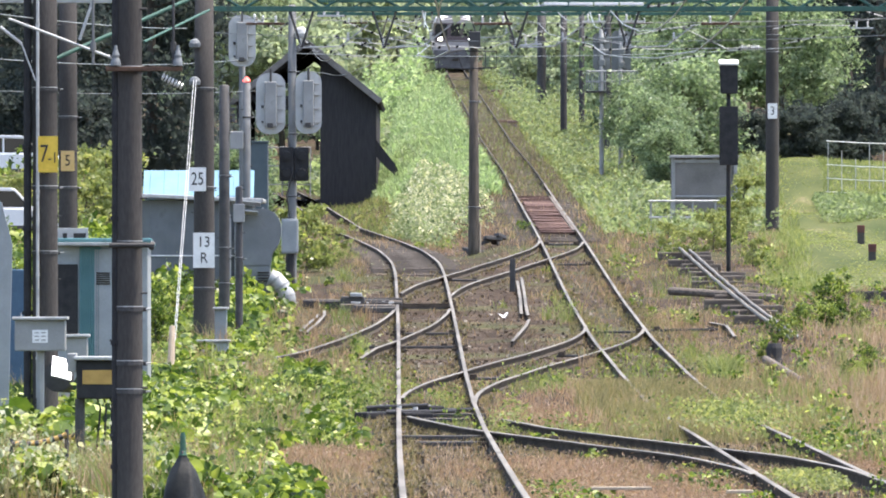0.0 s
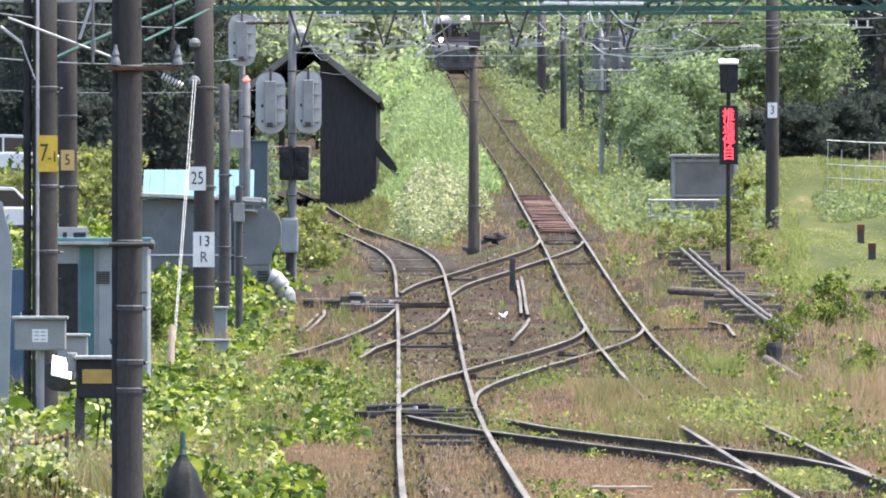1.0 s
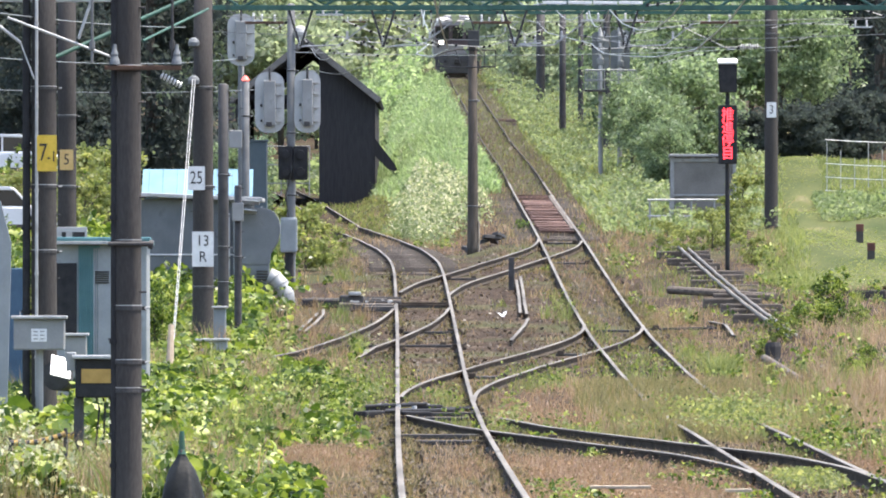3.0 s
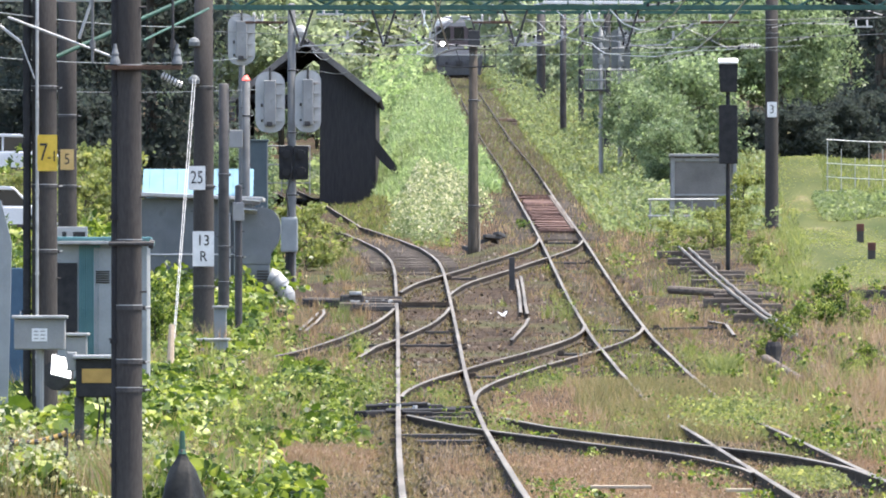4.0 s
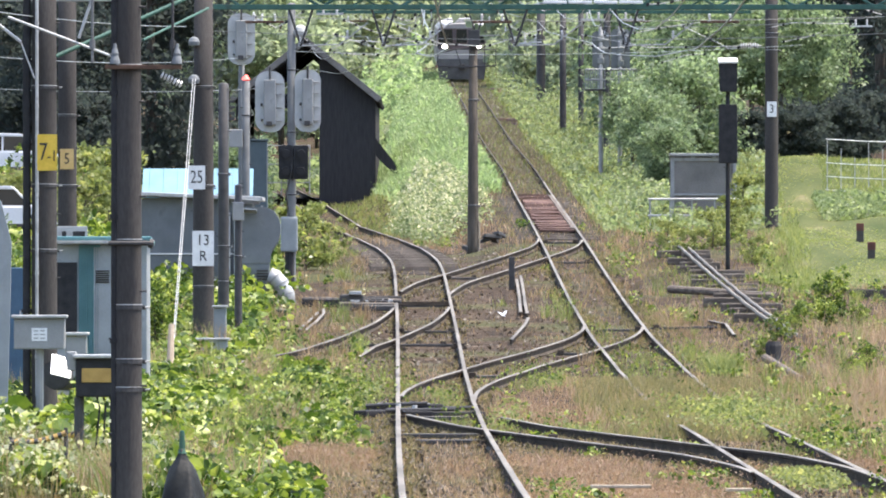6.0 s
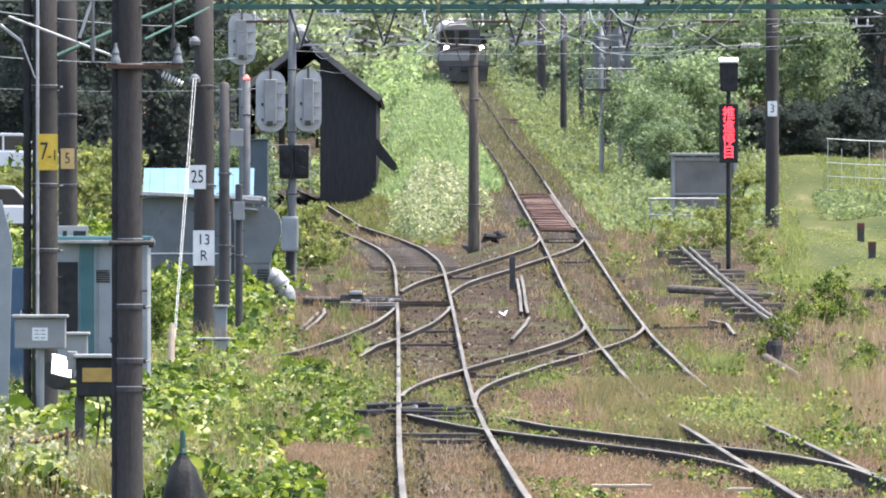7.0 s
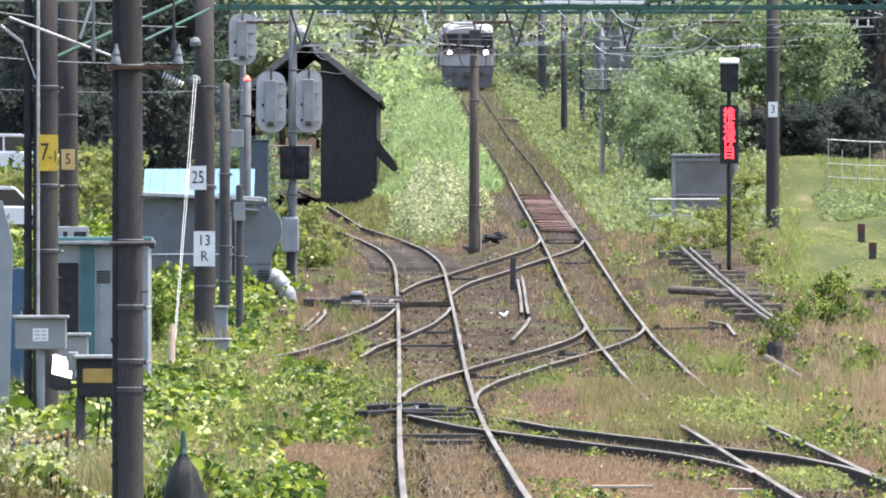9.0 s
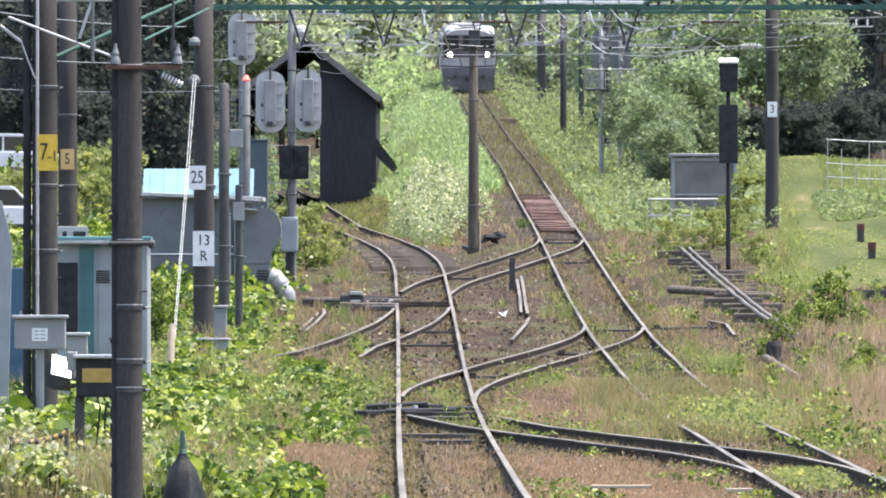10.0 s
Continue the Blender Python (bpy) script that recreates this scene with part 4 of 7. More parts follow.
# ---- buildings on the yard side ----
shed = thing("snow_shed", (-5.5, 426, side_z(426) - 0.13), "dark timber snow shed over the siding with a pitched roof", "shed", turn=0)
half, wall_h, peak_h, length = 2.75, 4.35, 6.55, 26
for sgn in (-1, 1):
    bm = bmesh.new()
    box(bm, (sgn * half, length / 2, wall_h / 2), (0.12, length, wall_h), 0.01)
    part("side_wall", bm, DARK_TIMBER, shed)
    bm = bmesh.new()
    k = atan2(peak_h - wall_h, half)
    ln = hypot(peak_h - wall_h, half) + 0.35
    box(bm, (sgn * (half / 2 + 0.1), length / 2 - 0.2, (wall_h + peak_h) / 2 - 0.02), (ln, length + 0.8, 0.14), 0.02, (0, sgn * degrees(k), 0))
    part("roof_slope", bm, ROOF_BOARD, shed, "weathered grey roof boards")
    for i in range(9):
        bm = bmesh.new()
        yy = i * length / 8
        box(bm, (sgn * (half - 0.14), yy, wall_h / 2), (0.16, 0.16, wall_h), 0.01)
        part("post", bm, DARK_TIMBER, shed)
for i in range(9):
    bm = bmesh.new()
    yy = i * length / 8
    box(bm, (0, yy, wall_h), (half * 2, 0.14, 0.18), 0.01)
    for sgn in (-1, 1):
        box(bm, (sgn * half * 0.5, yy, wall_h + (peak_h - wall_h) * 0.5 - 0.14), (hypot(half, peak_h - wall_h), 0.12, 0.14), 0.01, (0, sgn * degrees(k), 0))
    part("truss", bm, DARK_TIMBER, shed)
for sgn in (-1, 1):
    bm = bmesh.new()
    box(bm, (sgn * (half / 2 + 0.1), -0.62, (wall_h + peak_h) / 2 - 0.04), (ln, 0.06, 0.24), 0.01, (0, sgn * degrees(k), 0))
    part("bargeboard", bm, OLD_PANEL, shed, "weathered grey bargeboard")
bm = bmesh.new()
slab(bm, [(0.57, -0.1), (half - 0.02, -0.1), (half - 0.02, wall_h), (0.57, peak_h - 0.25 - 0.57 * (peak_h - wall_h) / half)], -0.03, 0.0)
part("front_lining", bm, DARK_TIMBER, shed)
for i in range(12):
    xa, xb = 0.55 + i * (half - 0.55) / 12, 0.55 + (i + 1) * (half - 0.55) / 12 - 0.003
    lift = rng.uniform(-0.003, 0.003)
    bm = bmesh.new()
    slab(bm, [(xa, -0.1), (xb, -0.1), (xb, peak_h - 0.1 - xb * (peak_h - wall_h) / half), (xa, peak_h - 0.1 - xa * (peak_h - wall_h) / half)], -0.1 + lift, -0.05 + lift)
    part("front_board", bm, DARK_TIMBER, shed)
bm = bmesh.new()
slab(bm, [(half, 2.75), (half, 2.05), (half + 1.05, 1.0), (half + 1.2, 1.2)], 0.1, 0.30000000000000004)
part("brace", bm, DARK_TIMBER, shed, "raking timber brace")
bm = bmesh.new()
slab(bm, [(half, 2.75), (half, 2.05), (half + 1.05, 1.0), (half + 1.2, 1.2)], 7.9, 8.1)
part("brace", bm, DARK_TIMBER, shed, "raking timber brace")

hut = thing("equipment_hut", (-5.32, 165, 0), "small teal metal hut with a grey louvred door", "hut")
hw, hz = 1.443, 2.47
bm = bmesh.new()
box(bm, (0, 0.9, hz / 2), (hw, 1.8, hz), 0.02)
part("wall", bm, BLUE_GREY, hut)
for k in range(9):
    bm = bmesh.new()
    box(bm, (-0.317 + k * 0.034, -0.02, hz / 2), (0.02, 0.05, hz - 0.06), 0.006)
    part("rib", bm, TEAL_PAINT, hut)
bm = bmesh.new()
box(bm, (-0.176, -0.005, hz / 2), (0.334, 0.03, hz - 0.04))
part("corrugated_panel", bm, TEAL_PAINT, hut, "teal corrugated wall panel")
# Thin black sheet on the wall stands in for the doorway's shade.
bm = bmesh.new()
box(bm, (-0.537, -0.012, 1.56), (0.334, 0.03, 1.232), 0.004)
part("opening", bm, BLACK_STEEL, hut, "flat black panel standing for the shaded doorway")
bm = bmesh.new()
box(bm, (0.044, -0.025, hz / 2), (0.317, 0.04, hz - 0.12), 0.008)
door = part("door", bm, BLUE_GREY, hut, "grey blue steel door")
for k in range(6):
    bm = bmesh.new()
    box(bm, (0.026, -0.055, 2.04 - k * 0.034), (0.211, 0.02, 0.016), 0.003, (25, 0, 0))
    part("louvre", bm, DARK_STEEL, door)
bm = bmesh.new()
box(bm, (0, 0.8, hz + 0.04), (hw + 0.14, 2.1, 0.07), 0.02, (-2, 0, 0))
part("roof", bm, TEAL_PAINT, hut, "teal roof with a pale edge")
bm = bmesh.new()
box(bm, (-0.220, -0.27, hz + 0.02), (0.968, 0.03, 0.05), 0.008)
part("gutter", bm, GALVANISED, hut, "pale metal gutter")
sign = thing("notice_board", (-6.02, 172, 2.52), "pale board with illegible dark marks above the hut", "sign")
bm = bmesh.new()
box(bm, (0, 0, 0.12), (0.514, 0.03, 0.257), 0.006)
part("board", bm, PALE_PLATE, sign)
for dx, w in ((-0.12, 0.07), (0.12, 0.2)):
    bm = bmesh.new()
    box(bm, (dx, -0.02, 0.12), (w, 0.012, 0.09), 0.004)
    part("mark", bm, INK, sign, "dark illegible mark")
bm = bmesh.new()
rod(bm, (0.2, 0.03, -1.9), (0.2, 0.03, 0.2), 0.02)
part("leg", bm, DARK_STEEL, sign)

gb = thing("relay_building", (-5.34, 228, 1.2), "flat grey metal building with pale roof edge", "building")
gz, gw = 3.59 - 1.2, 2.493
bm = bmesh.new()
box(bm, (0, 1.5, gz / 2), (gw, 3.0, gz), 0.02)
part("wall", bm, CLADDING, gb, "grey metal cladding")
bm = bmesh.new()
box(bm, (0.08, 1.4, gz + 0.05), (gw + 0.3, 3.5, 0.09), 0.02, (0, 2.4, 0))
part("roof", bm, GALVANISED, gb, "pale thin roof sheet")
bm = bmesh.new()
box(bm, (-0.1, -0.03, 2.40 - 1.2), (gw * 0.9, 0.03, 0.03), 0.006)
box(bm, (-0.1, -0.03, 1.84 - 1.2), (gw * 0.9, 0.03, 0.03), 0.006)
part("ledge", bm, WHITE_PAINT, gb, "white ledge strip")
for k in range(14):
    bm = bmesh.new()
    box(bm, (-gw / 2 + 0.1 + k * gw / 14, -0.008, gz / 2), (0.02, 0.016, gz - 0.1))
    part("seam", bm, CLADDING, gb)
for k in range(3):
    bm = bmesh.new()
    rod(bm, (gw / 2 - 0.5 + k * 0.14, -0.1, 0), (gw / 2 - 0.5 + k * 0.14, -0.1, gz - 0.3), 0.035)
    part("pipe", bm, PALE_PLATE, gb, "pale vertical pipe")

bb = thing("metal_roofed_store", (-6.06, 262, 2.3), "low store with a sunlit pale blue metal roof", "building")
bw, bz0, bz1 = 2.739, 3.89 - 2.3, 4.57 - 2.3
bm = bmesh.new()
box(bm, (0, 1.2, bz0 / 2), (bw - 0.1, 2.0, bz0), 0.02)
part("wall", bm, BLUE_GREY, bb)
for k in range(2):
    bm = bmesh.new()
    a, b = -bw / 2 + (0.0 if k == 0 else bw * 0.64), -bw / 2 + (bw * 0.635 if k == 0 else bw)
    vs = [bm.verts.new(p) for p in ((a, 0, bz0), (b, 0, bz0), (b, 1.3, bz1), (a, 1.3, bz1), (a, 0, bz0 - 0.05), (b, 0, bz0 - 0.05), (b, 1.3, bz1 - 0.05), (a, 1.3, bz1 - 0.05))]
    for q in ((0, 1, 2, 3), (7, 6, 5, 4), (4, 5, 1, 0), (6, 7, 3, 2), (5, 6, 2, 1), (7, 4, 0, 3)):
        bm.faces.new([vs[i] for i in q])
    for s in range(5):
        xx = a + (b - a) * (s + 0.5) / 5
        rod(bm, (xx, -0.01, bz0 + 0.005), (xx, 1.29, bz1 + 0.005), 0.012, seg=6)
    part("roof_sheet", bm, METAL_ROOF, bb, "pale blue ribbed roof sheet")

cont = thing("storage_locker", (-5.31, 300, 2.6), "tall dark slate blue metal locker", "locker")
bm = bmesh.new()
box(bm, (0, 0.5, 1.55), (0.704, 1.0, 3.1), 0.03)
part("body", bm, BLUE_SLATE, cont)
bm = bmesh.new()
box(bm, (0, 0.5, 3.13), (0.76, 1.1, 0.05), 0.01)
part("lid", bm, BLUE_SLATE, cont)
for zz in (0.5, 1.2):
    bm = bmesh.new()
    box(bm, (0.2, -0.02, zz), (0.06, 0.04, 0.14), 0.01)
    part("handle", bm, GALVANISED, cont)

fan = thing("ventilation_duct", (-3.78, 226, 1.3), "grey fan housing with a bright bent metal duct", "duct")
bm = bmesh.new()
slab(bm, [(-0.52, 0.88), (0.1, 0.88), (0.12, 1.12), (0.28, 1.36), (0.33, 1.6), (0.3, 1.84), (0.18, 2.02), (0.0, 2.1), (-0.52, 2.1)], 0.0, 0.7)
bmesh.ops.bevel(bm, geom=bm.edges[:], offset=0.02, segments=2, affect="EDGES")
part("housing", bm, CLADDING, fan, "grey round shouldered fan housing")
for zz, w in ((2.22, 0.62), (2.02, 0.5)):
    bm = bmesh.new()
    box(bm, (-0.42, -0.32, zz), (w, 0.5, 0.03), 0.008, (-8, 5, 0))
    part("rain_sheet", bm, GALVANISED, fan, "pale sloping rain sheet")
bm = bmesh.new()
box(bm, (-0.2, 0.3, 0.5), (0.58, 0.55, 0.76), 0.02)
part("motor_box", bm, CLADDING, fan)
for k in range(4):
    bm = bmesh.new()
    box(bm, (-0.06, 0.015, 0.74 - k * 0.06), (0.24, 0.02, 0.03), 0.004, (20, 0, 0))
    part("louvre", bm, DARK_STEEL, fan)
bm = bmesh.new()
tube(bm, [(0.08, -0.15, 1.94 - 1.3), (0.2, -0.15, 1.89 - 1.3), (0.34, -0.15, 1.74 - 1.3), (0.45, -0.15, 1.53 - 1.3), (0.49, -0.15, 1.25 - 1.3), (0.49, -0.15, 0.0)], 0.18, 16)
for f in bm.faces:
    f.smooth = True
part("elbow", bm, GALVANISED, fan, "bright metal elbow")
for a, b in (((0.19, -0.15, 0.6), (0.215, -0.15, 0.575)), ((0.325, -0.15, 0.46), (0.345, -0.15, 0.43)), ((0.44, -0.15, 0.25), (0.45, -0.15, 0.22)), ((0.487, -0.15, -0.04), (0.488, -0.15, -0.07))):
    bm = bmesh.new()
    rod(bm, a, b, 0.192, seg=18)
    part("duct_seam", bm, GREY_PAINT, fan)

# lineside cabinets
def cabinet(name, x, y, z0, z1, w, d, post_r, label, material, dx=0.0):
    t = thing(name, (x, y, float(ground_z(x, y))), label, "lineside cabinet", "lineside cabinets")
    g = float(ground_z(x, y))
    bm = bmesh.new()
    box(bm, (0, 0, (z0 + z1) / 2 - g), (w, d, z1 - z0), 0.02)
    body = part("body", bm, material, t)
    bm = bmesh.new()
    box(bm, (0, -0.02, z1 - g + 0.02), (w + 0.06, d + 0.1, 0.04), 0.012)
    part("lid", bm, GALVANISED, t, "bright sunlit lid")
    bm = bmesh.new()
    rod(bm, (dx, 0, -0.05), (dx, 0, z0 - g), post_r)
    part("post", bm, DARK_STEEL if material is not GREY_PAINT else GREY_PAINT, t)
    return t, body, g


t, body, g = cabinet("lineside_cabinet", -4.94, 130, 1.09, 1.47, 0.624, 0.3, 0.05, "grey steel cabinet on a post with a small notice", GREY_PAINT)
bm = bmesh.new()
box(bm, (0, -0.155, (1.27) - g), (0.19, 0.01, 0.16), 0.002)
n = part("notice", bm, WHITE_PAINT, body, "white notice with illegible bars")
for k in range(3):
    for s in (-0.04, 0.04):
        bm = bmesh.new()
        box(bm, (s, -0.163, (1.27) - g + 0.045 - k * 0.045), (0.055, 0.006, 0.014))
        part("bar", bm, GREY_CONCRETE, body)
t, body, g = cabinet("lineside_cabinet", -4.70, 136, 0.89, 1.22, 0.276, 0.25, 0.04, "small grey steel box with a bright lid", GREY_PAINT)
t, body, g = cabinet("telephone_box", -3.67, 112, 0.72, 1.13, 0.406, 0.3, 0.055, "dark box with a faded ochre band on a post", BLACK_STEEL, -0.17)
bm = bmesh.new()
box(bm, (0.03, -0.155, (0.95) - g), (0.335, 0.012, 0.149), 0.003)
part("ochre_band", bm, OCHRE_BAND, body, "faded ochre band")
bm = bmesh.new()
box(bm, (-0.25, 0, (1.10) - g), (0.1, 0.24, 0.2), 0.012)
part("side_lamp", bm, GREY_PAINT, t, "pale side box")
bm = bmesh.new()
for k in range(3):
    tube(bm, [(0.02 + k * 0.07, -0.06, 0.72 - g), (0.05 + k * 0.06, -0.08, 0.7), (0.0 + k * 0.08, -0.02, 0.2), (0.04 + k * 0.05, 0, -0.05)], 0.012)
part("cable", bm, BLACK_STEEL, t, "black cables")
t, body, g = cabinet("lineside_cabinet", -4.12, 190, 0.42, 0.80, 0.547, 0.4, 0.1, "pale blue grey track cabinet in weeds", BLUE_GREY)
t, body, g = cabinet("lineside_cabinet", -4.07, 194, 0.80, 1.37, 0.228, 0.25, 0.08, "narrow blue grey steel box", BLUE_GREY)
bag = thing("white_tank", (-4.95, 138, 0.50), "white enamel tank end glaring in the sun", "tank")
bm = bmesh.new()
rod(bm, (0.1, 0.2, 0.2), (-0.06, -0.5, 0.2), 0.22, 0.2, 18)
bmesh.ops.bevel(bm, geom=bm.edges[:], offset=0.02, segments=2, affect="EDGES")
part("body", bm, DARK_STEEL, bag)
bm = bmesh.new()
box(bm, (0.01, -0.75, 0.31), (0.27, 0.36, 0.02), 0.006, (46, 14, 12))
part("cover", bm, WHITE_GLARE, bag, "white sheet cover")

# striped guy guard, black hood and guy wires
guard = thing("guy_guard", (-4.24, 118, 0), "black and yellow striped guy wire guard", "guard")
bm = bmesh.new()
pts = [Vector((-4.68, 118.0, 0.11)), Vector((-4.33, 117.0, 0.20)), Vector((-3.98, 116.0, 0.26))]
for p in pts:
    p -= Vector((-4.24, 118, 0))
tube(bm, pts, 0.03, 8)
part("sleeve", bm, YELLOW_PLATE, guard)
for k in range(9):
    bm = bmesh.new()
    a, b = pts[0].lerp(pts[2], 0.05 + k * 0.105), pts[0].lerp(pts[2], 0.1 + k * 0.105)
    rod(bm, a + Vector((0, 0, 0.015)), b + Vector((0, 0, 0.015)), 0.034)
    part("stripe", bm, INK, guard)

hood = thing("covered_signal_lamp", (-2.26, 92, -0.13), "lamp under a tied black cover with a green tip", "covered lamp")
bm = bmesh.new()
lathe(bm, [(0.22, 0.0), (0.2, 0.1), (0.185, 0.2), (0.16, 0.3), (0.13, 0.4), (0.1, 0.48), (0.06, 0.54), (0.032, 0.6), (0.03, 0.64)], seg=36)
for v in bm.verts:
    a = atan2(v.co.y, v.co.x)
    v.co.x *= 1 + 0.13 * sin(a * 5 + v.co.z * 6)
    v.co.y *= 1 + 0.16 * cos(a * 4 - v.co.z * 9)
for f in bm.faces:
    f.smooth = True
part("cover", bm, TARP, hood)
bm = bmesh.new()
lathe(bm, [(0.04, 0.6), (0.028, 0.64), (0.024, 0.76), (0.018, 0.8)], seg=12)
part("tip", bm, GREEN_TIP, hood, "green plastic tip")
bm = bmesh.new()
lathe(bm, [(0.2, -0.3), (0.27, -0.28), (0.265, 0.02), (0.2, 0.03)], seg=18)
part("base", bm, PALE_PLATE, hood, "pale round base")

guy = thing("guy_wire", (-4.65, 180, 0.2), "white plastic sleeved guy wires tied to a wooden stake", "guy wire")
o = Vector((-4.65, 180, 0.2))
for dx in (-3, 3):
    bm = bmesh.new()
    rod(bm, Vector((-4.64, 198.0, 5.63)) + Vector((dx * 0.008, 0, 0)) - o, Vector((-4.59, 181.0, 0.88)) + Vector((dx * 0.004, 0, 0)) - o, 0.0065)
    part("wire", bm, PALE_PLATE, guy)
bm = bmesh.new()
rod(bm, Vector((-4.63, 180.0, 0.31)) - o, Vector((-4.61, 180.3, 1.13)) - o, 0.07, 0.05, 8)
part("stake", bm, STAKE_WOOD, guy, "pale wooden stake")

# ---- right hand verge ----
cab = thing("equipment_locker", (7.39, 300, float(ground_z(7.39, 300))), "weathered grey metal equipment locker with a lid", "locker")
gz = float(ground_z(7.39, 300))
cw, ch = 1.856, 5.27 - gz
bm = bmesh.new()
box(bm, (0, 0.5, ch / 2), (cw, 1.0, ch), 0.03)
part("body", bm, OLD_PANEL, cab)
bm = bmesh.new()
for sx2 in (-1, 1):
    box(bm, (sx2 * (cw / 2 - 0.05), -0.02, ch / 2), (0.1, 0.05, ch), 0.01)
box(bm, (0, -0.02, ch - 0.09), (cw - 0.2, 0.05, 0.1), 0.01)
box(bm, (0, -0.02, ch * 0.38), (cw - 0.2, 0.05, 0.06), 0.01)
part("frame", bm, GREY_PAINT, cab)
bm = bmesh.new()
box(bm, (0, 0.42, ch + 0.04), (cw + 0.08, 1.2, 0.08), 0.02)
part("lid", bm, GREY_PAINT, cab)
for i in range(2):
    bm = bmesh.new()
    for s in (-1, 1):
        box(bm, (s * 0.3, -0.05, ch - 0.02 + i * 0.02), (0.12, 0.03, 0.06), 0.006)
    part("clasp", bm, GALVANISED, cab)

rail_f = thing("pipe_railing", (6.87, 292, float(ground_z(6.87, 292))), "thin pale pipe railing before the locker", "railing")
gz = float(ground_z(6.87, 292))
for zz in (4.00, 3.55):
    bm = bmesh.new()
    rod(bm, (-1.215, 0, zz - gz), (1.277, 0, zz - gz), 0.03)
    part("rail_bar", bm, GALVANISED, rail_f)
for dx in (-74, -38, 0, 40, 78):
    bm = bmesh.new()
    rod(bm, (dx * 0.01557, 0.02, -0.1), (dx * 0.01557, 0.02, 4.00 - gz), 0.026)
    part("post", bm, GREY_PAINT, rail_f)

for px2, yy, h in ((10.56, 268, 0.5), (10.28, 254, 0.42), (9.18, 300, 0.4)):
    t = thing("boundary_post", (px2, yy, float(ground_z(px2, yy))), "short concrete boundary post with red brown top", "post", "boundary posts")
    bm = bmesh.new()
    box(bm, (0, 0, h / 2 - 0.05), (0.18, 0.18, h + 0.05), 0.02)
    part("shaft", bm, CONCRETE, t)
    bm = bmesh.new()
    box(bm, (0, 0, h - 0.07), (0.19, 0.19, 0.19), 0.012)
    part("cap", bm, RED_PAINT, t)

# point rodding on short sleepers
rods = thing("point_rodding", (0, 0, 0), "two worn operating rods running over old short sleepers", "point rodding")
for dx in (-0.07, 0.1):
    yy = np.arange(196, 266, 2.0)
    bm = bmesh.new()
    xx = np.interp(yy, (196, 215, 236, 263), (6.5, 6.28, 6.12, 5.97)) + dx * (1 + (yy - 230) * 0.004)
    tube(bm, [(a, b, float(main_z(b)) + 0.1 + 0.008 * sin(b * 0.9 + dx * 30)) for a, b in zip(xx, yy)], 0.038, 8)
    part("rod", bm, RAIL_HEAD, rods, "worn steel rod")
bm = bmesh.new()
box(bm, (0, 0, 0), (1.25, 0.26, 0.24), 0.03)
first = part("sleeper", bm, SLEEPER_WOOD, rods)
for i, yy in enumerate(np.arange(211, 266, 3.6)):
    ob = first if i == 0 else new("sleeper", first.data)
    ob.parent = rods
    ob.scale = (rng.uniform(0.55, 1.1), 1, rng.uniform(0.7, 1.0))
    xx = float(np.interp(yy, (196, 215, 236, 263), (6.5, 6.28, 6.12, 5.97))) + rng.uniform(-0.25, 0.25)
    ob.location = (xx, yy + rng.uniform(-0.8, 0.8), float(main_z(yy)) - 0.03)
    ob.rotation_euler = (0, rng.uniform(-0.03, 0.03), rng.uniform(-0.1, 0.1))

for a, b, r, lab in (((4.88, 228.0, 1.62), (7.12, 226.0, 1.5), 0.09, "long pale fallen timber across the rodding"), ((5.66, 186.0, 0.50), (6.04, 178.0, 0.22), 0.07, "weathered grey log lying in weeds"),
                     ((6.54, 184.0, 0.32), (6.94, 187.0, 0.39), 0.06, "short pale log end in weeds"), ((7.45, 186.0, 0.43), (7.90, 186.0, 0.53), 0.1, "pale boulder like log end")):
    t = thing("fallen_log", a, lab, "log", "fallen logs")
    bm = bmesh.new()
    rod(bm, (0, 0, 0.02), Vector(b) - Vector(a), r, r * 0.8, 10)
    part("log", bm, SLEEPER_WOOD, t)
edge = thing("concrete_kerb", (8.9, 222, float(ground_z(8.9, 222))), "low grey concrete retaining edge of the lawn", "kerb", kind="structure")
for k in range(5):
    bm = bmesh.new()
    box(bm, (0.1 + k * 1.02, 5 - 0.02 * k, 0.12), (1.0, 0.3, 0.6), 0.03)
    part("kerb_block", bm, CONCRETE, edge)
for a, b in (((1.41, 101.0, 0.00), (1.99, 101.5, -0.01)), ((2.66, 99.5, -0.00), (2.91, 99.0, -0.02))):
    t = thing("loose_plank", a, "bleached loose plank lying in russet grass", "plank", "loose planks")
    bm = bmesh.new()
    c = (Vector(b) - Vector(a)) / 2
    box(bm, (c.x, 0, 0.0), (c.x * 2, 0.16, 0.03), 0.006)
    part("board", bm, STAKE_WOOD, t)

# garden trellis
trel = thing("garden_trellis", (12.64, 322, float(ground_z(12.64, 322))), "thin white pipe trellis over vegetables", "trellis")
gz = float(ground_z(12.64, 322))
for zz in (250, 292, 316, 340):
    bm = bmesh.new()
    zw = 2.07 + (477 - zz) * 322 / 18750 - gz
    tube(bm, [(-1.0, 0, zw + 0.06), (0, 0, zw), (1.8, 0, zw - 0.06)], 0.014)
    part("cross_pipe", bm, WHITE_PAINT, trel)
for k in range(7):
    bm = bmesh.new()
    rod(bm, (-0.95 + k * 0.42, 0.05 * (k % 2), -0.1), (-0.95 + k * 0.42, 0.05 * (k % 2), 5.98 - gz - 0.25 * (k % 3)), 0.014)
    part("upright", bm, GALVANISED, trel)

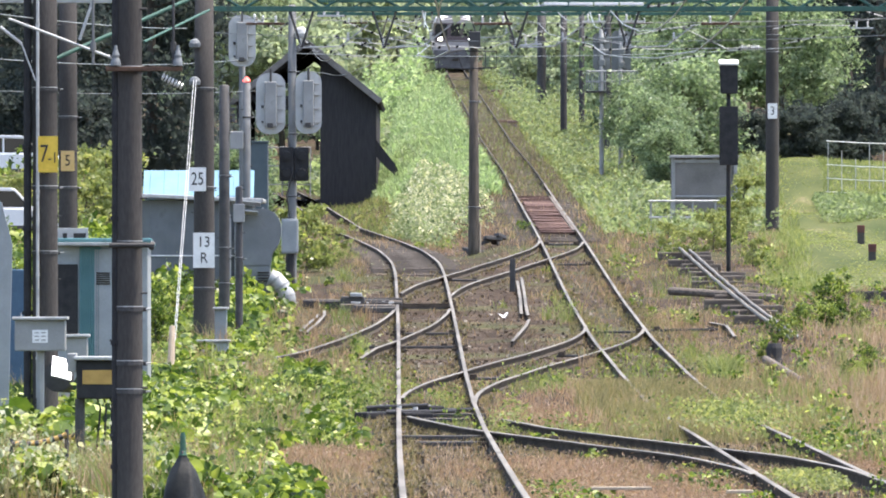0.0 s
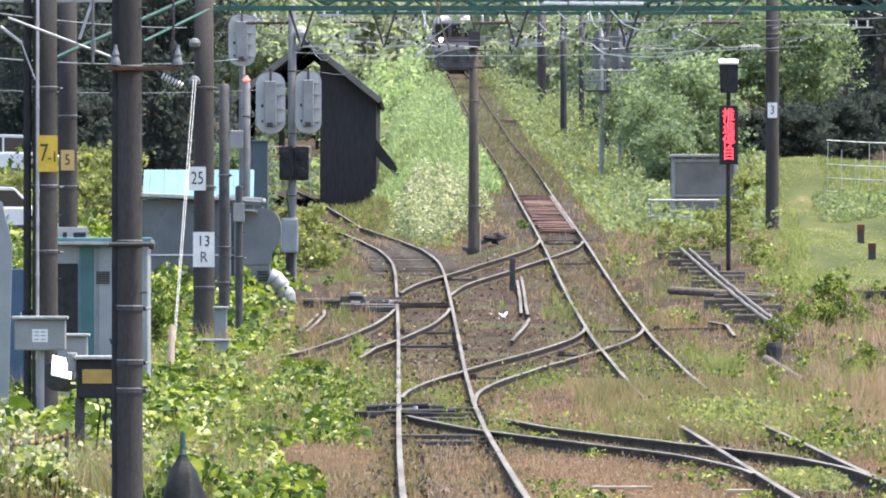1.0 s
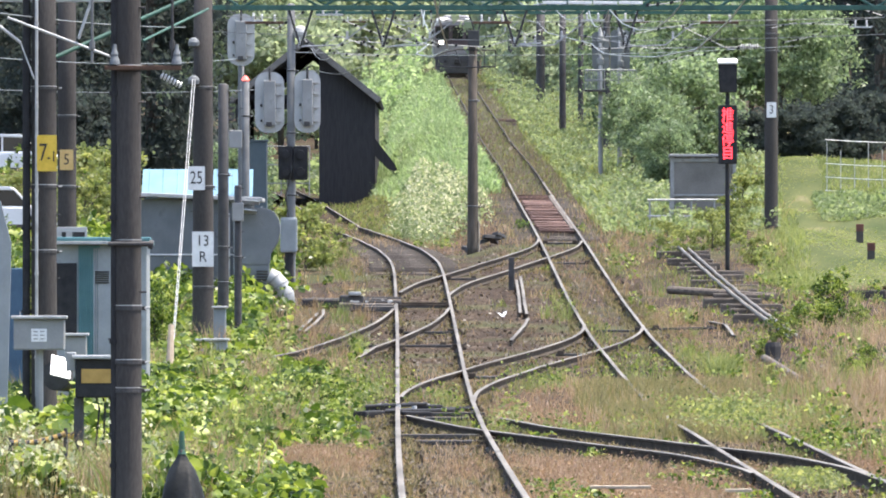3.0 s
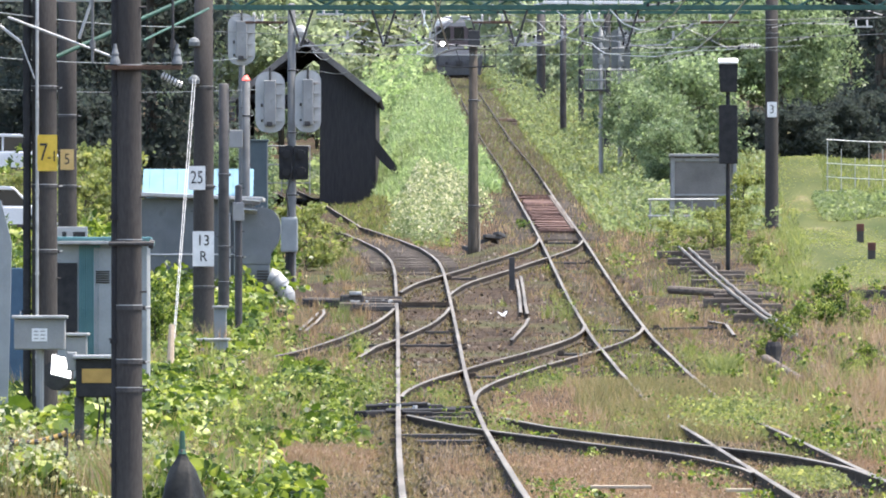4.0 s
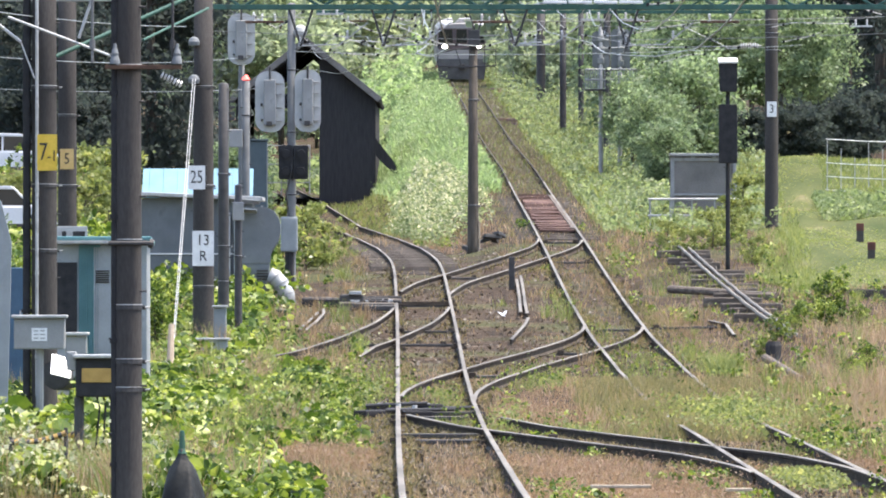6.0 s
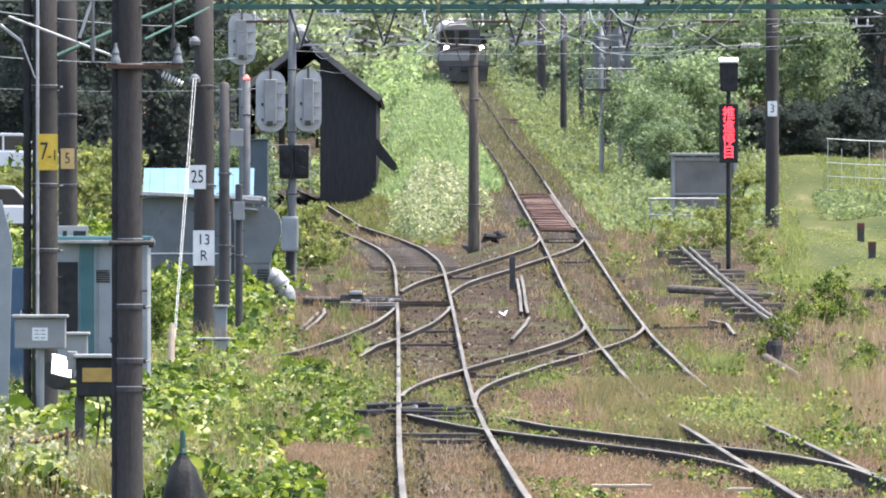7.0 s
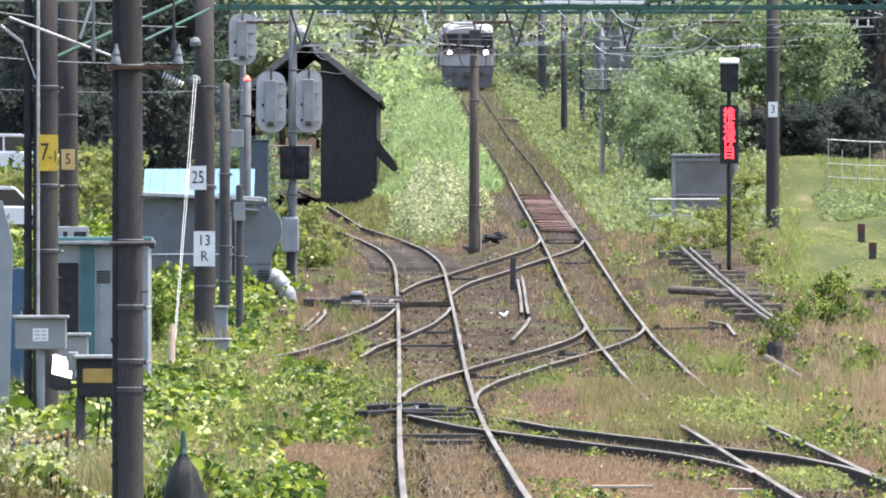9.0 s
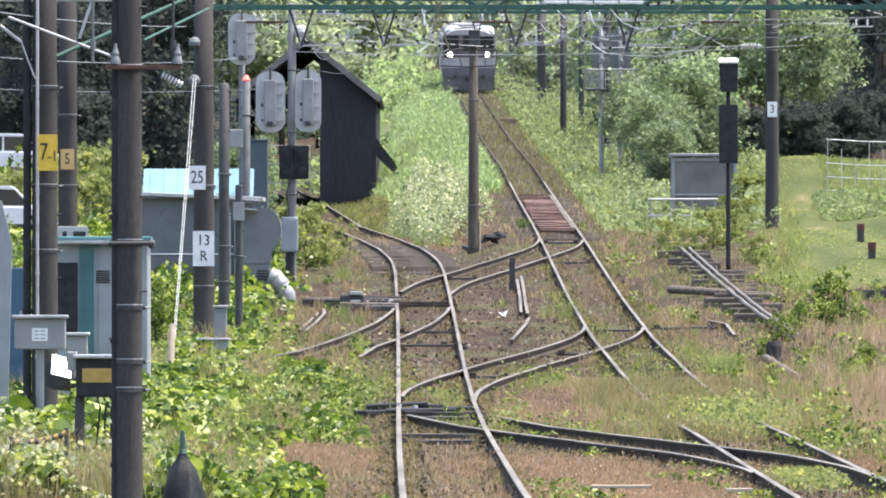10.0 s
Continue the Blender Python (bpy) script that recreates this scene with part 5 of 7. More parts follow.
# parked cars beyond the poles
def parked_car(x, y, label):
    """A small car seen from its side, nose to the right: body, greenhouse, pillars, bumper, wheels."""
    car = thing("parked_car", (x, y, float(ground_z(x, y)) + 0.02), label, "car", "parked cars")
    bm = bmesh.new()
    slab(bm, [(-3.4, 0.22), (0.05, 0.22), (0.1, 0.5), (0.02, 0.72), (-0.85, 0.84), (-3.35, 0.86), (-3.45, 0.6)], 0, 1.55)
    bmesh.ops.bevel(bm, geom=bm.edges[:], offset=0.06, segments=3, affect="EDGES")
    part("body", bm, CAR_WHITE, car)
    bm = bmesh.new()
    slab(bm, [(-3.2, 0.84), (-0.8, 0.84), (-1.35, 1.36), (-3.1, 1.38)], 0.1, 1.45)
    part("greenhouse", bm, WINDOW_GLASS, car, "dark side windows and windscreen")
    bm = bmesh.new()
    slab(bm, [(-3.2, 1.36), (-1.3, 1.33), (-1.42, 1.44), (-3.05, 1.47)], 0.06, 1.49)
    bmesh.ops.bevel(bm, geom=bm.edges[:], offset=0.025, segments=2, affect="EDGES")
    part("roof", bm, CAR_WHITE, car)
    for lo, hi in (((-0.8, 0.82), (-1.36, 1.4)), ((-2.05, 0.82), (-2.05, 1.4)), ((-3.2, 0.82), (-3.1, 1.4))):
        bm = bmesh.new()
        rod(bm, (lo[0], 0.09, lo[1]), (hi[0], 0.11, hi[1]), 0.035, seg=8)
        part("pillar", bm, CAR_WHITE, car)
    bm = bmesh.new()
    box(bm, (-1.7, -0.01, 0.24), (2.0, 0.05, 0.1), 0.02)
    part("sill", bm, DARK_STEEL, car)
    bm = bmesh.new()
    box(bm, (0.04, 0.2, 0.6), (0.08, 0.3, 0.12), 0.02)
    part("headlight", bm, GALVANISED, car)
    for dx in (-0.72, -2.75):
        bm = bmesh.new()
        rod(bm, (dx, -0.02, 0.28), (dx, 0.2, 0.28), 0.29, seg=20)
        w = part("wheel", bm, BLACK_STEEL, car)
        bm = bmesh.new()
        rod(bm, (dx, -0.035, 0.28), (dx, 0.0, 0.28), 0.17, seg=16)
        part("hubcap", bm, GALVANISED, w)
    return car


parked_car(-13.15, 366, "white car parked on the terrace under dark trees")
parked_car(-11.7, 322, "white car parked behind the yard poles")
end = thing("grey_panel", (-5.04, 120, 0), "grey steel panel end of a shelter", "panel")
bm = bmesh.new()
slab(bm, [(-0.6, -0.1), (0.1, -0.1), (0.16, 2.37), (0.04, 2.85), (-0.6, 3.01)], 0, 0.08)
part("sheet", bm, BLUE_GREY, end)

stump = thing("tree_stump", (5.81, 186, float(ground_z(5.81, 186))), "dark rotten tree stump wrapped in weeds", "stump")
bm = bmesh.new()
lathe(bm, [(0.2, -0.05), (0.15, 0.06), (0.12, 0.22), (0.125, 0.4), (0.1, 0.48)], seg=14)
for v in bm.verts:
    v.co.x *= 1 + 0.16 * sin(atan2(v.co.y, v.co.x) * 4 + v.co.z * 5)
part("trunk", bm, DARK_TIMBER, stump)

# dark scrap about the foot of the timber pole
for px2, yy, n in ((0.62, 275, 3), (1.32, 277, 4)):
    t = thing("scrap_heap", (px2, yy, float(ground_z(px2, yy))), "small heap of dark iron scrap by the timber pole", "scrap", "scrap heaps")
    for k in range(n):
        bm = bmesh.new()
        box(bm, (rng.uniform(-0.25, 0.25), rng.uniform(-0.8, 0.8), 0.08 + 0.05 * k), (rng.uniform(0.25, 0.5), 0.2, 0.1), 0.02, (rng.uniform(-15, 15), rng.uniform(-20, 20), rng.uniform(0, 90)))
        part("iron_piece", bm, DARK_STEEL, t)

# ---- train ----
train = thing("electric_train", (0.8, 690, 15), "pale electric train with lit headlights and dark windows", "train")
BODY = [(-1.38, 0.95), (-1.45, 1.1), (-1.45, 2.55), (-1.38, 3.0), (-1.15, 3.28), (-0.7, 3.42), (0, 3.48), (0.7, 3.42), (1.15, 3.28), (1.38, 3.0), (1.45, 2.55), (1.45, 1.1), (1.38, 0.95)]


def car_body(y0, y1, name):
    bm = bmesh.new()
    slab(bm, BODY, y0, y1)
    edges = [e for e in bm.edges if abs(e.verts[0].co.y - e.verts[1].co.y) < 1e-4 and abs(e.verts[0].co.y - y0) < 1e-4]
    bmesh.ops.bevel(bm, geom=edges, offset=0.14, segments=3, affect="EDGES")
    b = part(name, bm, TRAIN_PALE, train)
    b.data.materials.append(TRAIN_ROOF)
    for f in b.data.polygons:
        f.material_index = 1 if f.center.z > 3.02 and abs(f.normal.y) < 0.5 else 0
    return b


front = car_body(0, 19.5, "leading_car")
rear = car_body(20.1, 39.6, "second_car")
bm = bmesh.new()
slab(bm, [(-1.3, 0.12), (1.3, 0.12), (1.4, 1.05), (1.4, 1.3), (-1.4, 1.3), (-1.4, 1.05)], -0.06, 0.3)
bmesh.ops.bevel(bm, geom=bm.edges[:], offset=0.03, segments=2, affect="EDGES")
part("skirt", bm, TRAIN_SKIRT, front, "dark front skirt")
bm = bmesh.new()
box(bm, (0, 0, 2.0), (2.7, 0.05, 0.3), 0.02)
part("band", bm, TRAIN_BAND, front, "dull mauve band under the windows")
bm = bmesh.new()
slab(bm, [(-1.4, 2.16), (1.4, 2.16), (1.36, 2.7), (1.28, 3.06), (-1.28, 3.06), (-1.36, 2.7)], -0.028, 0.2)
part("cab_surround", bm, TRAIN_BAND, front, "dark mauve surround of the windscreens")
for x, w in ((-0.92, 0.8), (0, 0.62), (0.92, 0.8)):
    bm = bmesh.new()
    slab(bm, [(x - w / 2, 2.22), (x + w / 2, 2.22), (x + w / 2 - 0.02, 3.0), (x - w / 2 + 0.02, 3.0)], -0.04, 0.06)
    g = part("windscreen", bm, WINDOW_GLASS, front, "dark windscreen")
    for sx3 in (-1, 1):
        bm = bmesh.new()
        box(bm, (x + sx3 * (w / 2 + 0.02), -0.02, 2.61), (0.05, 0.06, 0.86), 0.01)
        part("window_pillar", bm, TRAIN_BAND, front)
    bm = bmesh.new()
    rod(bm, (x - 0.05, -0.05, 2.2), (x + 0.16, -0.06, 2.75), 0.014, seg=6)
    part("wiper", bm, DARK_STEEL, front)
for x in (-0.98, 0.98):
    bm = bmesh.new()
    rod(bm, (x, 0.02, 2.02), (x, -0.1, 2.02), 0.2, 0.18, 18)
    h = part("headlight", bm, DARK_STEEL, front)
    bm = bmesh.new()
    rod(bm, (x, -0.1, 2.02), (x, -0.12, 2.02), 0.12, 0.1, 18)
    part("lens", bm, HEADLIGHT, h, "glowing headlight lens")
    bm = bmesh.new()
    lathe(bm, [(0.5, -0.2), (0.5, 0.0), (0.44, 0.14), (0.24, 0.22)], (x * 0.88, 0.6, 3.3), 18)
    part("roof_cowl", bm, WHITE_PAINT, front, "white rounded roof cowl")
bm = bmesh.new()
box(bm, (0, -0.25, 0.85), (0.36, 0.5, 0.3), 0.04)
part("coupler", bm, DARK_STEEL, front)
for x in (-0.75, 0.75):
    bm = bmesh.new()
    rod(bm, (x, -0.25, 0.85), (x, 0, 0.85), 0.09)
    part("jumper_socket", bm, DARK_STEEL, front)
for k in range(3):
    bm = bmesh.new()
    box(bm, (0, 5 + k * 5.0, 3.5), (1.5, 2.6, 0.2), 0.05)
    part("roof_unit", bm, TRAIN_ROOF, front, "pale roof cooling unit")
bm = bmesh.new()
tube(bm, [(-0.7, 8, 3.7), (-0.5, 9, 4.3), (-0.6, 8, 4.9), (0.6, 8, 4.9), (0.5, 9, 4.3), (0.7, 8, 3.7)], 0.03)
part("pantograph", bm, DARK_STEEL, front)
for yy in (2.6, 5.0, 14.5, 16.9, 22.6, 25.0, 34.5, 36.9):
    bm = bmesh.new()
    for x in (-0.55, 0.55):
        rod(bm, (x - 0.06, yy, 0.43), (x + 0.06, yy, 0.43), 0.43, seg=20)
    rod(bm, (-0.55, yy, 0.43), (0.55, yy, 0.43), 0.08)
    part("wheelset", bm, DARK_STEEL, front if yy < 20 else rear)
for k in range(8):
    for s in (-1, 1):
        bm = bmesh.new()
        box(bm, (s * 1.452, 3.2 + k * 1.95, 2.35), (0.03, 1.2, 0.8), 0.01)
        part("side_window", bm, WINDOW_GLASS, front)


# ---- trees ----
def tree(name, height, spread, material, leaf, count, seed, label, trunk_r=0.16, low=0.2, group="trees", conical=False):
    """A tapered trunk, limbs, and a crown of leaf clumps with gaps."""
    r = np.random.default_rng(seed)
    t = thing(name, (0, 0, 0), label, "tree", group)
    bm = bmesh.new()
    rod(bm, (0, 0, -0.4), (0.1, 0, height * 0.55), trunk_r, trunk_r * 0.55, 9)
    rod(bm, (0.1, 0, height * 0.55), (0.0, 0.1, height * 0.92), trunk_r * 0.55, trunk_r * 0.15, 8)
    tips = []
    for k in range(16):
        a, f = r.uniform(0, 2 * pi), r.uniform(low, 0.85)
        reach = spread * (r.uniform(0.5, 1.0) * (1.15 - f if conical else 1.0 - 0.5 * abs(f - 0.5)))
        b = Vector((cos(a) * reach, sin(a) * reach, height * min(f + (0.02 if conical else 0.16), 0.97)))
        rod(bm, (0.05, 0, height * f), b, trunk_r * 0.3, trunk_r * 0.06, 6)
        tips += [b, Vector((0.05, 0, height * f)).lerp(b, 0.6)]
    tips.append(Vector((0, 0, height * 0.97)))
    part("trunk", bm, BARK, t)
    centres = []
    for k in range(count // 40):
        b = tips[r.integers(len(tips))]
        c = np.array(b) + r.normal(size=3) * spread * np.array((0.2, 0.2, 0.13 if conical else 0.17))
        centres.append(c + r.normal(size=(40, 3)) * spread * r.uniform(0.06, 0.16) * np.array((1, 1, 0.7)))
    c = np.concatenate(centres)
    c[:, 2] = np.maximum(c[:, 2], 0.1)
    stuff("crown", sprays(c, leaf * 1.12, 0.3), SPRAY_FACES, material, "", "", t)
    return t


def grove(base, spots):
    """Stand a tree and its copies at (x, y, turn, size)."""
    for i, (x, y, a, s) in enumerate(spots):
        m = pose(x, y, float(ground_z(x, y)), 0, 0, a)
        ob = base if i == 0 else copy_thing(base, m)
        ob.matrix_basis = m @ Matrix.Diagonal((s, s, s * (0.92 + 0.16 * (i % 3) / 2), 1))


mid_a = tree("broadleaf_tree", 7.0, 2.6, LEAF_MID, 0.11, 11500, 3, "leafy green roadside tree with dense sunlit crown", 0.14, 0.08)
mid_b = tree("broadleaf_tree", 5.5, 2.3, LEAF_MID, 0.105, 10500, 9, "bushy green tree with a low crown", 0.12, 0.05)
mid_c = tree("broadleaf_tree", 7.2, 2.5, LEAF_MID, 0.11, 10500, 17, "green tree whose sunlit crown overhangs deep shade", 0.14, 0.3)
grove(mid_a, [(8.2, 372, 0, 0.85), (9.78, 418, 220, 1.15), (7.93, 430, 300, 1.0)])
grove(mid_c, [(9.7, 353, 70, 0.75), (11.3, 352, 160, 0.72), (10.4, 358, 20, 0.85), (8.8, 361, 210, 0.9), (12.1, 356, 290, 0.66)])
grove(mid_b, [(7.72, 340, 110, 0.75), (6.55, 338, 20, 0.5), (6.3, 352, 80, 0.5), (7.1, 330, 200, 0.42), (8.5, 350, 200, 0.62), (7.97, 392, 10, 1.1), (7.92, 470, 90, 1.0), (-6.49, 330, 60, 0.5),])
# These conifers get their shade from the dark leaf colour.
dark_a = tree("conifer_tree", 15.0, 3.6, LEAF_DARK, 0.15, 12500, 5, "tall conifer with shade in its dark leaf colour", 0.25, 0.04, conical=True)
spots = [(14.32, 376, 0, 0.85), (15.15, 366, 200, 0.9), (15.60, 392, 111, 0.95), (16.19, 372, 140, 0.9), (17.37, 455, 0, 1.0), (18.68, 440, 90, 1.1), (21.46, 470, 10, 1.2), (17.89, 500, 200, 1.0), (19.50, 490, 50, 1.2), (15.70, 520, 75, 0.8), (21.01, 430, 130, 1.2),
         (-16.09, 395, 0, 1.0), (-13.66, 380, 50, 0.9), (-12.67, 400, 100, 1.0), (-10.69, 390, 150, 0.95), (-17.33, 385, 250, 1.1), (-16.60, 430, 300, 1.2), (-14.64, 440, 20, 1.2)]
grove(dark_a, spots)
far_a = tree("far_broadleaf_tree", 13.0, 5.2, LEAF_FAR, 0.35, 5600, 12, "broadleaf tree on the far slope, haze in its pale leaf colour", 0.25, 0.06)
r2 = np.random.default_rng(21)
spots = []
for row, y in enumerate((600, 650, 715, 790)):
    for k in range(9):
        px = -420 + k * 105 + r2.uniform(-30, 30)
        if row < 2 and 2 <= k <= 5:
            continue
        x = px * y / 18750 * (1.0 if row else 0.95)
        if abs(x - float(main_x(y))) < 4.6 and y < 760:
            x += 6.5 if x > main_x(y) else -6.5
        spots.append((x, y + r2.uniform(-15, 15), r2.uniform(0, 360), r2.uniform(0.75, 1.2)))
spots += [(4.02, 575, 30, 0.3), (4.97, 545, 130, 0.32), (6.25, 530, 230, 0.36), (7.65, 520, 300, 0.4), (3.62, 640, 10, 0.4), (4.83, 620, 77, 0.45), (-7.6, 640, 290, 0.5)]
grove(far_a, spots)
# Bushes whose dark leaf colour stands for shade beneath the crowns.
dark_bush = tree("shaded_bush", 2.4, 1.3, LEAF_DARK, 0.1, 5200, 44, "dark bush coloured as the shade under the trees", 0.05, 0.05, "shrubs")
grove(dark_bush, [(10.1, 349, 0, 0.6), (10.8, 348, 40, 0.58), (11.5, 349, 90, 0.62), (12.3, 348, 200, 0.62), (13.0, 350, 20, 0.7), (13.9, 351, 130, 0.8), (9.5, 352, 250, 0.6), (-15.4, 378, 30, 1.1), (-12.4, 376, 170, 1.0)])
shrub = tree("leafy_shrub", 1.5, 0.75, BROADLEAF, 0.06, 2000, 31, "leafy green shrub among weeds", 0.04, 0.05, "shrubs")
pale_shrub = tree("pale_shrub", 1.5, 0.75, FRESH, 0.06, 2200, 37, "pale green leafy shrub in the sun", 0.04, 0.05, "shrubs")
grove(pale_shrub, [(6.16, 262, 10, 0.55), (5.77, 270, 140, 0.5), (6.83, 268, 77, 0.6), (7.5, 276, 40, 0.6), (7.9, 284, 190, 0.7), (8.4, 296, 260, 0.8), (7.51, 258, 20, 0.5), (-10.0, 300, 40, 1.35), (-9.6, 306, 100, 1.6), (-9.25, 297, 220, 1.3), (-10.2, 312, 300, 1.7), (-9.75, 292, 170, 1.2), (-13.7, 344, 70, 1.0), (-14.1, 340, 10, 1.1), (-3.25, 250, 50, 0.95), (-2.85, 256, 150, 0.75)])
grove(shrub, [(5.72, 189, 80, 0.3), (6.25, 196, 0, 0.36), (6.75, 201, 60, 0.3), (7.35, 203, 120, 0.36), (8.1, 206, 200, 0.3), (7.78, 212, 33, 0.62), (6.9, 178, 20, 0.32), (7.3, 182, 220, 0.3),
              (-5.19, 195, 45, 0.7), (-5.30, 130, 240, 0.6), (-5.21, 192, 100, 0.6)])

# ---- overhead line ----
def wires(name, pts, r, label, material=WIRE):
    t = thing(name, pts[0], label, "overhead wire", "overhead wires")
    bm = bmesh.new()
    o = Vector(pts[0])
    tube(bm, [Vector(p) - o for p in pts], r, 6)
    part("strand", bm, material, t)
    return t


SPANS = (120, 160, 205, 240, 287, 330, 375, 420, 470, 520, 570, 630, 700)
for fx, fz, lab in ((main_x, main_z, "main line"), (yard_x, lambda v: line_z(yard_x(v), v), "yard track")):
    last = 700 if fx is main_x else 470
    pts, pts2 = [], []
    for a, b in zip(SPANS, SPANS[1:]):
        if b > last:
            break
        for k in range(5):
            y = a + (b - a) * k / 5
            stag = 0.2 * (1 if SPANS.index(a) % 2 else -1) * (1 - 2 * k / 5)
            pts.append((float(fx(y)) + stag, y, float(fz(y)) + 5.3))
            sag = 0.85 - 1.6 * (k / 5) * (1 - k / 5)
            pts2.append((float(fx(y)) + stag * 0.5, y, float(fz(y)) + 5.3 + sag))
    wires("contact_wire", pts, 0.011, "copper contact wire above the " + lab)
    wires("messenger_wire", pts2, 0.011, "messenger wire above the " + lab)
for a, b, sag in (((-6.51, 150.0, 5.09), (-4.17, 215.0, 6.35), 0.1), ((-5.57, 130.0, 5.24), (-4.60, 190.0, 6.42), 0.05), ((-9.62, 230.0, 5.98), (-2.99, 250.0, 6.40), 0.1), ((-4.42, 205.0, 6.68), (8.57, 205.0, 6.63), 0.15), ((-4.22, 206.0, 7.00), (8.61, 206.0, 6.98), 0.1), ((-3.38, 240.0, 7.00), (9.67, 285.0, 8.10), 0.15), ((2.36, 205.0, 6.79), (8.57, 205.0, 6.96), 0.1)):
    a, b = Vector(a), Vector(b)
    wires("feeder_wire", [a.lerp(b, k / 12) - Vector((0, 0, sag * 4 * (k / 12) * (1 - k / 12))) for k in range(13)], 0.0075, "thin feeder wire slung between poles", WIRE)


def insulator(parent, at, h=0.22, r=0.05):
    bm = bmesh.new()
    prof = []
    for k in range(4):
        prof += [(r * 0.5, h * k / 4), (r, h * (k + 0.35) / 4), (r * 0.5, h * (k + 0.7) / 4)]
    lathe(bm, prof + [(r * 0.3, h)], at, 10)
    part("insulator", bm, PORCELAIN, parent, "white porcelain insulator")


def gantry(y, x0, x1, z, label, depth=0.45, hang=()):
    """A lattice beam across the tracks, with hangers and insulators."""
    g = thing("catenary_gantry", (x0, y, z), label, "gantry", "gantries")
    w = x1 - x0
    for dz in (0, depth):
        bm = bmesh.new()
        box(bm, (w / 2, 0, dz), (w, 0.13, 0.1), 0.012)
        part("chord", bm, GREEN_STEEL, g)
    n = int(w / 0.75)
    for k in range(n):
        bm = bmesh.new()
        a, b = (k * w / n, 0, 0 if k % 2 else depth), ((k + 1) * w / n, 0, depth if k % 2 else 0)
        rod(bm, a, b, 0.026, seg=6)
        part("lattice", bm, GREEN_STEEL, g)
    for hx in hang:
        bm = bmesh.new()
        rod(bm, (hx - 0.24, 0, 0), (hx, 0, -0.75), 0.023, seg=8)
        rod(bm, (hx + 0.24, 0, 0), (hx, 0, -0.75), 0.023, seg=8)
        part("hanger", bm, DARK_STEEL, g)
        bm = bmesh.new()
        rod(bm, (hx - 0.05, 0, -0.75), (hx + 0.75, 0, -0.72), 0.014, seg=8)
        rod(bm, (hx + 0.75, 0, -0.72), (hx + 1.3, 0, -0.3), 0.013, seg=8)
        part("registration_arm", bm, GALVANISED, g)
        insulator(g, (hx - 0.02, 0, -0.72), 0.15, 0.032)
        insulator(g, (hx + 0.9, 0, -0.6), 0.15, 0.032)
    for k in range(0, int(w / 2.2), 2):
        insulator(g, (1.0 + k * 2.2, -0.1, -0.28), 0.15, 0.032)
        insulator(g, (1.4 + k * 2.2, -0.1, -0.28), 0.15, 0.032)
        bm = bmesh.new()
        box(bm, (1.2 + k * 2.2, -0.1, -0.29), (0.75, 0.05, 0.05), 0.008)
        part("insulator_bar", bm, RUST_STEEL, g)
    return g


gantry(205, -4.64, 9.91, 7.14, "green lattice catenary gantry over the tracks", hang=(1.9, 3.5, 6.05, 8.2))
t, z0 = pole("catenary_pole", 9.91, 205, 0.2, 0.17, 8.4, "concrete gantry pole beyond the lawn")
gantry(330, -3.94, 9.61, 10.08, "green lattice gantry farther up the climb", 0.4, hang=(2.0, 5.0, 9.0))
# White bar added for the bright line along the gantry's top flange.
trunking = thing("cable_trunking", (1.93, 204.7, 7.23), "white bar added as the bright line along the gantry", "cable trunking")
for k in range(4):
    bm = bmesh.new()
    box(bm, (0.24 + k * 0.49, 0, 0), (0.46, 0.07, 0.06), 0.01, (0, 0.6, 0))
    part("trunking_length", bm, WHITE_PAINT, trunking)
brace = thing("gantry_brace", (-5.11, 140.0, 4.88), "green tubular gantry brace", "brace")
bm = bmesh.new()
rod(bm, (0, 0, 0), Vector((-3.30, 141.0, 5.72)) - Vector((-5.11, 140.0, 4.88)), 0.028, seg=10)
rod(bm, Vector((-3.98, 141.0, 5.12)) - Vector((-5.11, 140.0, 4.88)), Vector((-3.16, 143.0, 5.59)) - Vector((-5.11, 140.0, 4.88)), 0.018, seg=10)
part("tube", bm, GREEN_STEEL, brace)
arm = thing("cantilever_arm", (-5.70, 139.0, 5.38), "pale steel cantilever arm on a pole", "cantilever")
o = Vector((-5.70, 139.0, 5.38))
bm = bmesh.new()
rod(bm, (0, 0, 0), Vector((-4.33, 139.0, 4.86)) - o, 0.018)
rod(bm, Vector((-4.77, 139.0, 5.10)) - o, Vector((-4.59, 139.0, 5.64)) - o, 0.02)
rod(bm, Vector((-5.81, 139.0, 5.27)) - o, Vector((-5.53, 139.0, 5.05)) - o, 0.022)
rod(bm, Vector((-5.53, 139.0, 5.05)) - o, Vector((-5.35, 139.0, 4.57)) - o, 0.01)
part("tube", bm, PALE_PLATE, arm)
